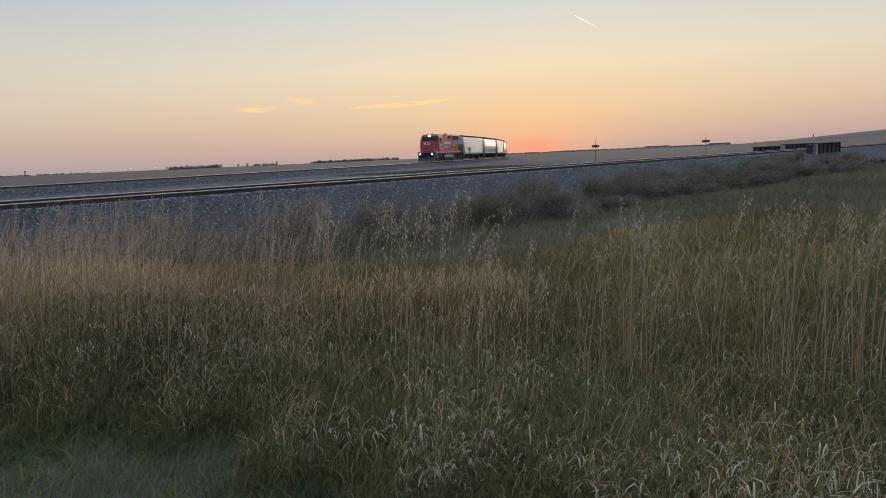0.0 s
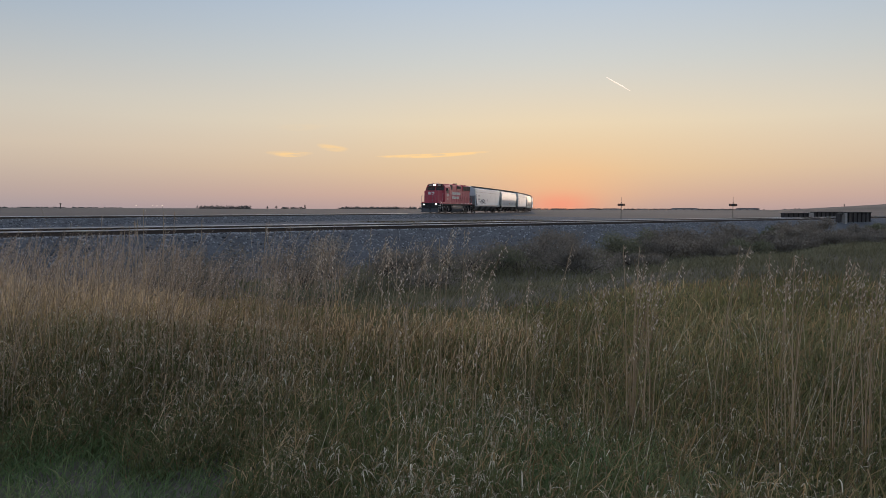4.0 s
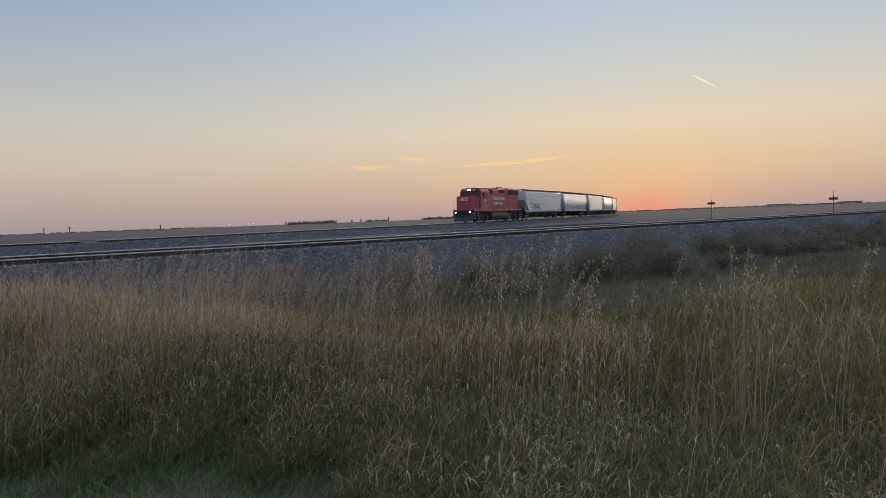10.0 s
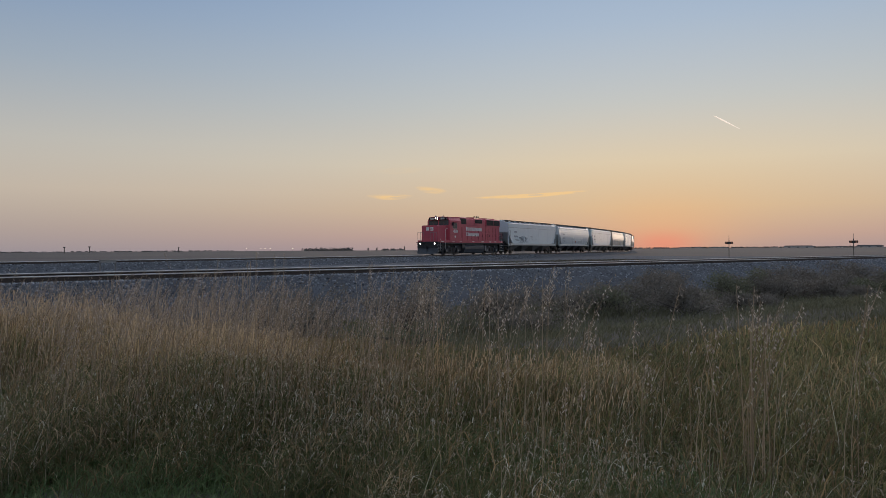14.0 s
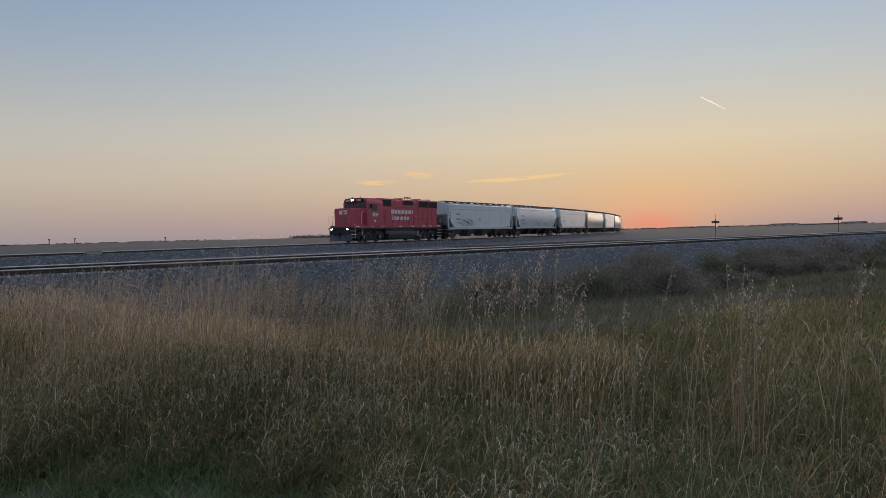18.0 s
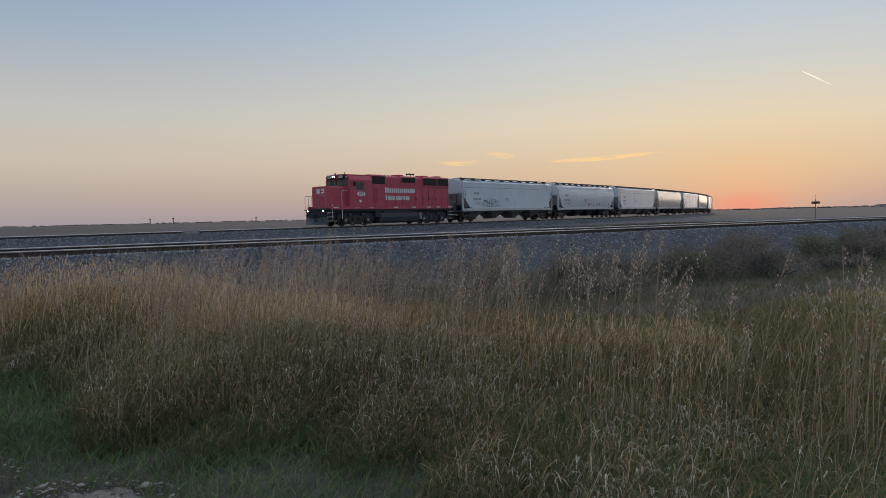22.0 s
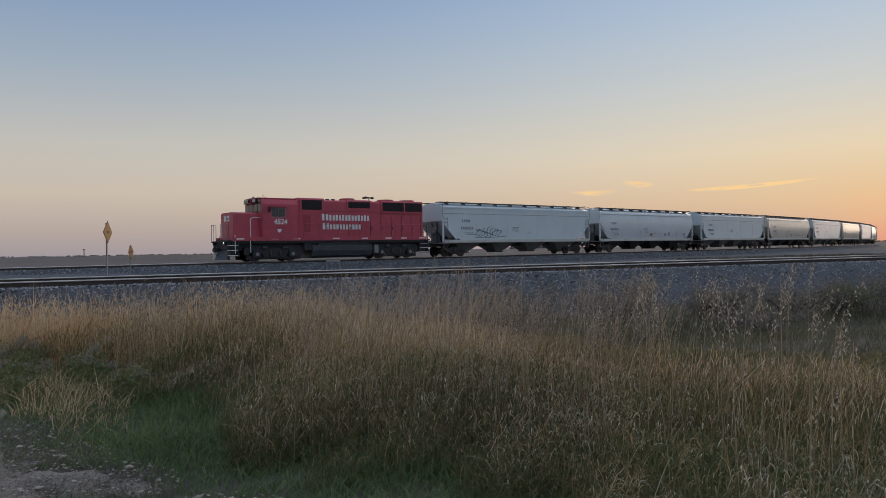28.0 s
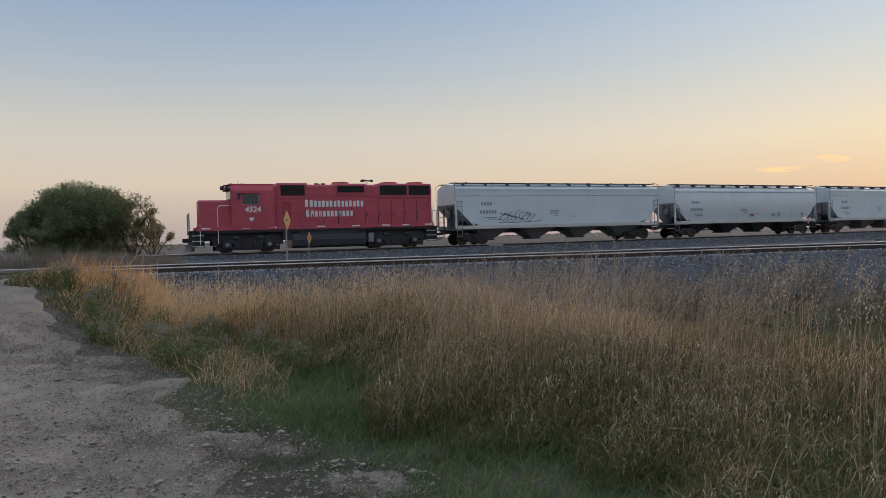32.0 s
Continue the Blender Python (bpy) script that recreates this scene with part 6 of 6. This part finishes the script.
    plow = loft([[(X(0.62), -1.4, 0.16), (X(0.62), -1.4, 0.8), (X(0.5), -1.4, 0.8), (X(0.4), -1.4, 0.16)],
                 [(X(0.5), 0.0, 0.16), (X(0.5), 0.0, 0.8), (X(0.3), 0.0, 0.8), (X(0.05), 0.0, 0.16)],
                 [(X(0.62), 1.4, 0.16), (X(0.62), 1.4, 0.8), (X(0.5), 1.4, 0.8), (X(0.4), 1.4, 0.16)]])
    part("snow_plow", plow, M["tank"], L)
    coupler(L, X(0.75), 1)
    coupler(L, X(17.3), -1)
    for k in range(4):
        part("mu_hose", bent([(X(0.48), -0.7 + 0.12 * k, 1.2), (X(0.3), -0.7 + 0.12 * k, 1.0), (X(0.32), -0.7 + 0.12 * k, 0.7)], 0.025, 6), blk, L)
    # fuel tank
    prof = [(0.95, 0.16), (1.25, 0.32), (1.38, 0.72), (1.38, 1.02), (1.2, 1.28)]
    ring = prof + [(-y, z) for y, z in reversed(prof)]
    part("fuel_tank", loft([[(x, y, z) for y, z in ring] for x in (X(12.15), X(6.95))]), M["tank"], L)
    # roof: fans, horn, stacks, antenna
    for a, r in ((10.75, 0.62), (14.35, 0.66), (16.45, 0.66)):
        f = part("fan_housing", rod((X(a), 0, 4.55), (X(a), 0, 4.76), r, 24), red, L)
        part("fan_grille", rod((X(a), 0, 4.755), (X(a), 0, 4.775), r * 0.88, 24), M["grille"], f)
    h = part("horn_bracket", rod((X(12.75), 0, 4.5), (X(12.75), 0, 4.86), 0.03, 8), blk, L)
    for y, d in ((-0.18, 1), (0.0, -1), (0.18, 1)):
        part("horn_bell", rod((X(12.75), y, 4.9), (X(12.75) + 0.42 * d, y, 4.9), 0.03, 10, None, 0.1), blk, h)
    for a in (9.0, 9.5):
        part("exhaust_stack", rod((X(a), 0, 4.5), (X(a), 0, 4.7), 0.16, 12), blk, L)
    part("antenna", rod((X(3.6), 0.3, 4.6), (X(3.6), 0.3, 4.85), 0.02, 6), blk, L)
    part("antenna_dome", rod((X(3.9), 0.0, 4.58), (X(3.9), 0.0, 4.72), 0.12, 12, None, 0.07), M["white"], L)
    part("bell", rod((X(3.2), -0.5, 4.58), (X(3.2), -0.5, 4.75), 0.13, 12, None, 0.05), M["galv"], L)
    part("rear_headlight", rod((X(17.36), 0.0, 4.2), (X(17.5), 0.0, 4.2), 0.14, 12), blk, L)
    # trucks
    for a in (4.05, 14.5):
        tr = part("truck", box(-0.5, 0.5, -1.0, 1.0, 0.55, 0.85, 0.03), blk, L, "", Matrix.Translation((X(a), 0, 0)))
        for s in (-1, 1):
            out = [(-2.3, 0.5), (-2.3, 0.95), (-1.9, 1.14), (-0.9, 1.14), (-0.6, 0.98), (0.6, 0.98), (0.9, 1.14), (1.9, 1.14), (2.3, 0.95), (2.3, 0.5), (1.95, 0.42), (1.8, 0.6), (1.0, 0.6), (0.85, 0.28), (-0.85, 0.28), (-1.0, 0.6), (-1.8, 0.6), (-1.95, 0.42)]
            part("side_frame", prism(out, s * 1.08 - 0.08, s * 1.08 + 0.08, None, 0.02), blk, tr)
            for dx in (-1.37, 1.37):
                jb = part("journal_box", box(dx - 0.3, dx + 0.3, s * 1.16 - 0.13, s * 1.16 + 0.13, 0.28, 0.82, 0.05), blk, tr)
                part("bearing_cap", rod((dx, s * 1.28, 0.52), (dx, s * 1.32, 0.52), 0.13, 12), M["galv"], jb)
                part("brake_cylinder", rod((dx * 0.72, s * 1.2, 0.98), (dx * 0.72 - 0.4 * (1 if dx > 0 else -1), s * 1.2, 0.98), 0.12, 12), M["tank"], tr)
            part("brake_rigging", box(-2.1, 2.1, s * 0.98 - 0.05, s * 0.98 + 0.05, 0.14, 0.42, 0.02), blk, tr)
            for dx in (-0.35, 0.35):
                part("spring", rod((dx, s * 1.18, 0.42), (dx, s * 1.18, 0.78), 0.11, 10), M["steel"], tr)
        for dx in (-1.37, 1.37):
            w = new("wheelset", LOCO_WHEELS)
            w.parent = tr
            w.location = (dx, 0, 0.508)
    return L


M["darkred"] = material("shaded_red_panel", (0.396, 0.065, 0.0845), (0.288, 0.0455, 0.0585), 0.55, scale=1.0, fine=25, bump=0.06)
LOCO = build_loco()
HOPPERS = build_hoppers()
CARS = [LONG_CAR, ROUND_CAR] * 4 + [LONG_CAR]

# seconds, and metres along the curve of the locomotive's front coupler
TRAIN_ROWS = [(0, 63.7), (1, 66.3), (4.5, 75.2), (7, 82.3), (8, 85.0), (10, 90.8), (12, 97.0), (16, 110.0), (18, 117.2), (20, 124.4), (22, 131.3), (24, 138.2),
              (27, 148.6), (28, 152.0), (30, 159.1), (31, 162.5), (32, 165.9)]


def train_at(t):
    for (t0, s0), (t1, s1) in zip(TRAIN_ROWS, TRAIN_ROWS[1:]):
        if t <= t1:
            return s0 + (s1 - s0) * (t - t0) / (t1 - t0)
    return TRAIN_ROWS[-1][1]


def smooth_train(t):
    w = [(-1.0, 1), (-0.5, 2), (0.0, 3), (0.5, 2), (1.0, 1)]
    if t < 1 or t > 31:
        return train_at(t)
    return sum(train_at(t + d) * k for d, k in w) / 9


def car_pose(s, trucks):
    """s: the car's middle; x of the car points forward."""
    a, b = curve_at(s + trucks)[0], curve_at(s - trucks)[0]
    d = a - b
    m = (a + b) / 2
    return Matrix.Translation(m) @ Matrix.Rotation(math.atan2(d.y, d.x), 4, "Z")


def wheel_rows(w, radius):
    x, y, z = w.location
    return [(0.2 * i, pose(x, y, z, 0, math.degrees((smooth_train(0.2 * i) - 63.7) / radius) % 360, 0)) for i in range(161)]


def motions():
    sway()
    walk(CONTRAIL, [(4.0 * i, contrail_pose(4.0 * i)) for i in range(9)])
    times = [0.5 * i for i in range(65)]
    walk(LOCO, [(t, car_pose(smooth_train(t) - LOCO_LEN / 2, 5.2)) for t in times])
    back = LOCO_LEN
    for c, ob in zip(CARS, HOPPERS):
        walk(ob, [(t, car_pose(smooth_train(t) - back - c / 2, c / 2 - 2.75)) for t in times])
        back += c
    for ob, radius in [(LOCO, 0.508)] + [(h, 0.457) for h in HOPPERS[:4]]:
        for w in ob.children_recursive:
            if w.name.startswith("wheelset"):
                walk(w, wheel_rows(w, radius))


# ---- signs, posts, bridge, distance ----
M["signface"] = material("yellow_sign_sheeting", (0.45, 0.23, 0.06), (0.34, 0.17, 0.05), 0.5, scale=3, fine=40, bump=0.02)
M["signback"] = material("dull_metal_sign_back", (0.2, 0.15, 0.11), (0.12, 0.09, 0.07), 0.6, scale=3, fine=40, bump=0.05)
M["post"] = material("galvanised_post", (0.3, 0.28, 0.26), (0.18, 0.16, 0.15), 0.6, metal=0.3, scale=4, fine=40, bump=0.1)
M["wood"] = material("weathered_timber", (0.16, 0.14, 0.12), (0.07, 0.06, 0.05), 0.9, scale=2, fine=30, bump=0.5)
M["concrete"] = material("pale_concrete", (0.42, 0.4, 0.37), (0.28, 0.26, 0.24), 0.85, scale=1.2, fine=20, bump=0.3)
M["girder"] = material("dark_girder_paint", (0.06, 0.055, 0.055), (0.03, 0.028, 0.028), 0.7, scale=1.5, fine=20, bump=0.2)
# distance haze is put into this greyed, lightened leaf colour
M["hazyleaf"] = material("far_wood_leaves", (0.195, 0.18, 0.163), (0.105, 0.099, 0.093), 0.9, scale=0.05, fine=0.5, bump=0, island=True, spread=0.5)
M["farwall"] = material("far_building_wall", (0.5, 0.46, 0.43), (0.38, 0.35, 0.33), 0.8, scale=0.05, fine=0.4, bump=0, spread=0.6)
M["farroof"] = material("far_building_roof", (0.2, 0.18, 0.18), (0.12, 0.11, 0.11), 0.7, scale=0.05, fine=0.4, bump=0, spread=0.4)
M["townlight"] = glowing("town_light", (1.0, 0.85, 0.62), 1.2)
M["plank"] = material("crossing_plank", (0.14, 0.115, 0.095), (0.06, 0.05, 0.042), 0.9, scale=2, fine=30, bump=0.5, spread=0.5)


def diamond_sign(az, d, z_mid, diag, face_az, label):
    x, y = polar(az, d)
    z = ground_z(x, y)
    t = thing("track_sign", label, "sign", Matrix.Translation((x, y, z)) @ Matrix.Rotation(radians(90 - face_az), 4, "Z"), "diamond signs by the track")
    zm = z_mid - z
    h = diag / 2
    part("post", box(-0.06, -0.02, -0.03, 0.03, -0.4, zm + h * 0.8), M["post"], t)
    bm = bmesh.new()
    ring = [(0, zm + h), (h, zm), (0, zm - h), (-h, zm)]
    lay = []
    for x0 in (0.0, 0.012):
        lay.append([bm.verts.new((x0, a, b)) for a, b in ring])
    for i in range(4):
        bm.faces.new((lay[0][i], lay[0][(i + 1) % 4], lay[1][(i + 1) % 4], lay[1][i]))
    bm.faces.new(lay[0][::-1])
    bm.faces.new(lay[1])
    plate = part("plate", bm, M["signback"], t)
    bm = bmesh.new()
    k = 0.9
    bm.faces.new([bm.verts.new((0.016, a * k, zm + (b - zm) * k)) for a, b in ring])
    part("face", bm, M["signface"], plate, "yellow reflective face")
    part("bar", box(0.017, 0.022, -h * 0.3, h * 0.3, zm - h * 0.09, zm + h * 0.09), M["ink"], plate)
    for dz in (-0.2, 0.2):
        part("bolt", rod((0.012, 0, zm + dz * diag), (0.03, 0, zm + dz * diag), 0.012, 6), M["post"], plate)


def target_post(az, d, z_top, label):
    x, y = polar(az, d)
    z = ground_z(x, y)
    t = thing("target_post", label, "marker post", Matrix.Translation((x, y, z)) @ Matrix.Rotation(radians(-az), 4, "Z"), "target posts in the field")
    zt = z_top - z
    part("post", rod((0, 0, -0.3), (0, 0, zt + 0.3), 0.035, 8), M["wood"], t)
    plate = part("target", box(-0.36, 0.36, -0.03, 0.03, zt - 0.11, zt + 0.11, 0.028), M["girder"], t, "dark oblong target plate")
    for sx in (-1, 1):
        part("reflector", rod((sx * 0.22, -0.045, zt), (sx * 0.22, -0.03, zt), 0.07, 12), M["rustpaint"], plate)
    part("whip", rod((0, 0, zt + 0.25), (0, 0, zt + 0.75), 0.015, 5), M["post"], t)


def plate_girder_bridge():
    t = thing("girder_bridge", "dark plate-girder railway bridge on pale concrete piers", "bridge", kind="structure")
    rot = Matrix.Rotation(math.pi / 2 - MAIN_AZ, 4, "Z")

    def put(name, a, n, bm, mat):
        return part(name, bm, mat, t, "", Matrix.Translation(main_at(a, n, 0)) @ rot)
    far, near = MAIN_D + 2.1, MAIN_D - 2.1
    for a0, a1, n, top in ((63.4, 69.3, far, 1.4), (70.5, 78.9, far, 1.5), (63.6, 64.6, near, 1.4), (65.0, 72.3, near, 1.5)):
        ln = a1 - a0
        g = put("girder", (a0 + a1) / 2, n, box(-ln / 2, ln / 2, -0.04, 0.04, 0.3, top - 0.02), M["girder"])
        part("flange", box(-ln / 2, ln / 2, -0.2, 0.2, top - 0.05, top), M["girder"], g)
        part("flange", box(-ln / 2, ln / 2, -0.2, 0.2, 0.28, 0.33), M["girder"], g)
        k = max(1, int(ln / 1.1))
        for i in range(k + 1):
            x = -ln / 2 + ln * i / k
            part("stiffener", box(x - 0.03, x + 0.03, -0.14, 0.14, 0.33, top - 0.05), M["girder"], g)
    for a, n in ((69.9, far), (64.8, near), (79.3, far)):
        put("pilaster", a, n, prism([(-0.34, -0.2), (-0.22, 1.42), (0.22, 1.42), (0.34, -0.2)], -0.3, 0.3), M["concrete"])
    for a in (63.0, 71.0, 79.5):
        put("pier", a, MAIN_D, prism([(-0.55, -1.6), (-0.35, 0.28), (0.35, 0.28), (0.55, -1.6)], -2.4, 2.4), M["concrete"])
        put("pier_cap", a, MAIN_D, box(-0.42, 0.42, -2.5, 2.5, 0.1, 0.3, 0.03), M["concrete"])
    put("deck", 71.2, MAIN_D, box(-8.6, 8.6, -1.6, 1.6, 0.55, 0.84), M["tie"])


def crossing():
    t = thing("level_crossing", "timber plank level crossing over the main track", "crossing", kind="structure")
    rot = Matrix.Rotation(math.pi / 2 - MAIN_AZ, 4, "Z")
    me = bpy.data.meshes.new("plank")
    bm = box(-2.4, 2.4, -0.12, 0.12, -0.09, 0.0, 0.01)
    bm.to_mesh(me)
    bm.free()
    me.materials.append(M["plank"])
    for n in (-1.35, -1.08, -0.52, -0.26, 0.0, 0.26, 0.52, 1.08, 1.35):
        for a in (-14.2, -9.35):
            o = new("plank", me)
            o.parent = t
            o.matrix_basis = Matrix.Translation(main_at(a, MAIN_D + n, MAIN_TOP - 0.005)) @ rot


def far_wood(az0, az1, d, el0, el1, n, label, seed, gap=0.0):
    """A distant belt of trees: many small ragged crowns in one piece."""
    r = np.random.default_rng(seed)
    cs = []
    for i in range(n):
        az = r.uniform(az0, az1)
        dd = d * r.uniform(0.97, 1.05)
        x, y = polar(az, dd)
        h = dd * math.tan(radians(r.uniform(el0, el1)))
        z = ground_z(x, y)
        for k in range(4):
            cs.append((x + r.uniform(-2, 2), y, z + h * (0.25 + 0.22 * k), h * 0.24 * (1.2 - 0.22 * k) + 0.6))
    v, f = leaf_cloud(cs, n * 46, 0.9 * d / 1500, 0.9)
    tagged(new("far_trees", fast_mesh("far_trees", v, f, M["hazyleaf"])), label, "trees", kind="stuff")


def far_tree(az, d, el, label, seed, narrow=False):
    r = np.random.default_rng(seed)
    x, y = polar(az, d)
    h = d * math.tan(radians(el)) * 1.1
    z = ground_z(x, y)
    t = thing("far_tree", label, "tree", Matrix.Translation((x, y, z - 0.3)))
    part("trunk", rod((0, 0, 0), (0, 0, h * 0.6), h * 0.03, 6), M["bark"], t)
    w = 0.16 if narrow else 0.3
    cs = [(r.normal(0, w * h * 0.4), r.normal(0, w * h * 0.4), h * u, h * w * (1.1 - 0.6 * u)) for u in np.linspace(0.25, 0.92, 14)]
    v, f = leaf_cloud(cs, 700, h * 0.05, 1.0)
    child_mesh("crown", fast_mesh("crown", v, f, M["hazyleaf"]), t)


def far_building(az, d, width_deg, el, label, roof=0.3):
    x, y = polar(az, d)
    w, h = d * radians(width_deg), d * math.tan(radians(el)) * 0.75 + 1.0
    z = ground_z(x, y)
    t = thing("far_building", label, "building", Matrix.Translation((x, y, z - 0.4)) @ Matrix.Rotation(radians(-az), 4, "Z"), "buildings on the horizon")
    part("wall", box(-w / 2, w / 2, -6, 6, 0, h * (1 - roof)), M["farwall"], t)
    part("roof", prism([(-w / 2 - 0.6, h * (1 - roof)), (-w / 2 + w * 0.06, h), (w / 2 - w * 0.06, h), (w / 2 + 0.6, h * (1 - roof))], -6.6, 6.6), M["farroof"], t)
    for k in range(3):
        x0 = -w / 2 + w * (k + 0.6) / 3.3
        part("door", box(x0 - w * 0.04, x0 + w * 0.04, -6.1, -6.0, 0, h * 0.5), M["farroof"], t)


def far_mast(az, d, el, label):
    x, y = polar(az, d)
    z = ground_z(x, y)
    h = d * math.tan(radians(el)) + EYE - z
    t = thing("power_pole", label, "utility pole", Matrix.Translation((x, y, z)) @ Matrix.Rotation(radians(-az), 4, "Z"), "poles on the horizon")
    r = d * 0.0006
    part("pole", rod((0, 0, -1), (0, 0, h), r, 6), M["wood"], t)
    part("crossarm", box(-h * 0.16, h * 0.16, -r, r, h * 0.88, h * 0.88 + 2 * r), M["wood"], t)


def street_light(az, d, el):
    x, y = polar(az, d)
    z = ground_z(x, y)
    h = d * math.tan(radians(el)) + EYE - z
    t = thing("street_light", "lit street light of a distant town", "street light", Matrix.Translation((x, y, z)), "town lights on the horizon")
    part("pole", rod((0, 0, -1), (0, 0, h), 0.25, 6), M["post"], t)
    part("lamp", rod((0, 0, h), (0, 0, h + 0.9), 0.8, 8), M["townlight"], t)


def build_distance():
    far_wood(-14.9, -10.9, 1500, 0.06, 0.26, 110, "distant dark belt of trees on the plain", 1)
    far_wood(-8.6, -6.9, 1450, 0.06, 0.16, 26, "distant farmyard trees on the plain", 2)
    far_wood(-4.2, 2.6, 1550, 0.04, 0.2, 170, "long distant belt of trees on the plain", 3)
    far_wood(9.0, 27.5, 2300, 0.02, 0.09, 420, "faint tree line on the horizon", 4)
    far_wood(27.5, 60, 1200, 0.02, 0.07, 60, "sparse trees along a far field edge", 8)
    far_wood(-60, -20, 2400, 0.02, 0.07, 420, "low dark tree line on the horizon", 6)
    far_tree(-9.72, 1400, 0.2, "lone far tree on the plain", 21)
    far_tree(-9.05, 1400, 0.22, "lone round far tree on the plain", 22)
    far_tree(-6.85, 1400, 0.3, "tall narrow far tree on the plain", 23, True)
    for az, w, el, lb in ((14.9, 0.9, 0.14, "low pale shed on the horizon"), (15.8, 0.5, 0.2, "pale grain shed on the horizon"), (17.2, 1.3, 0.18, "long pale warehouse on the horizon"), (19.6, 0.6, 0.12, "small farm shed on the horizon"),
                          (21.0, 0.5, 0.1, "small grey shed on the horizon"), (22.6, 1.9, 0.3, "large pale warehouse on the horizon"), (25.0, 0.8, 0.16, "low grey shed on the horizon"), (27.0, 1.6, 0.3, "broad pale warehouse on the horizon"),
                          (-2.2, 0.7, 0.1, "pale farm building among trees"), (0.2, 0.5, 0.1, "pale farm building among trees"), (-33.6, 0.9, 0.05, "low pale farm shed on the plain"), (38.6, 1.3, 0.16, "farm buildings on a far rise")):
        far_building(az, 2200 if az < 38 else 900, w, el * 0.65, lb)
    for az in (-17.3, -17.7, -18.0, -19.1, -15.6):
        street_light(az, 1600, 0.16)
    for az, el in ((-31.6, 0.35), (-30.0, 0.38), (-46.6, 0.5), (-24.0, 0.3), (33.2, 0.42)):
        far_mast(az, 900, el, "far wooden power pole on the plain")


# the sunlight on the trail is put in as emission of its material
CONTRAIL_GLOW = glowing("sunlit_contrail", (1.0, 0.8, 0.62), 0.85)


def build_contrail():
    """Short trail of an aircraft, very far and high, drifting slowly down."""
    bm = bmesh.new()
    rings = []
    for i in range(13):
        u = i / 12
        r = 1.6 + 3.2 * math.sin(math.pi * min(1, u * 1.1)) * (1 - 0.35 * u)
        rings.append([(150 * (u - 0.5), 0.8 * math.sin(u * 9) + r * math.cos(a) * 0.8, r * math.sin(a) * 0.8) for a in [k * math.pi / 4 for k in range(8)]])
    bm.free()
    bm = loft(rings)
    me = bpy.data.meshes.new("contrail")
    bm.to_mesh(me)
    bm.free()
    me.materials.append(CONTRAIL_GLOW)
    return tagged(new("contrail", me), "short bright contrail high in the clear sky", "contrail")


CONTRAIL = build_contrail()


def contrail_pose(t):
    def way(az, el):
        return Vector((math.sin(radians(az)) * math.cos(radians(el)), math.cos(radians(az)) * math.cos(radians(el)), math.sin(radians(el)))) * 4200
    a, b = way(16.6 + 0.026 * t, 10.2 - 0.026 * t), way(18.35 + 0.028 * t, 9.17 - 0.029 * t)
    d = (b - a).normalized()
    m = d.to_track_quat("X", "Z").to_matrix().to_4x4()
    return Matrix.Translation((a + b) / 2) @ m


diamond_sign(-45.15, 30.0, 2.5, 0.86, 66, "yellow diamond track sign seen almost edge-on")
diamond_sign(-43.6, 44.0, 1.8, 0.86, 66, "low yellow diamond sign near the curved track")
target_post(17.99, 75, 2.12, "slim post with a dark oblong target plate")
target_post(26.04, 75, 2.12, "slim post with a dark oblong target plate")
plate_girder_bridge()


def track_box(az, d, z):
    x, y = polar(az, d)
    t = thing("track_box", "low pale metal cabinet beside the curved track", "trackside box", Matrix.Translation((x, y, z)) @ Matrix.Rotation(radians(-az), 4, "Z"))
    b = part("body", box(-0.5, 0.5, -0.2, 0.2, -0.12, 0.03, 0.015), M["concrete"], t)
    part("lid", box(-0.53, 0.53, -0.23, 0.23, 0.03, 0.055, 0.008), M["post"], b)
    for s in (-1, 1):
        part("leg", box(s * 0.45 - 0.05, s * 0.45 + 0.05, -0.06, 0.06, -0.9, -0.12), M["post"], t)


track_box(-28.8, 51.0, 1.03)
crossing()
build_distance()


for build in TRACKS:
    build()
motions()
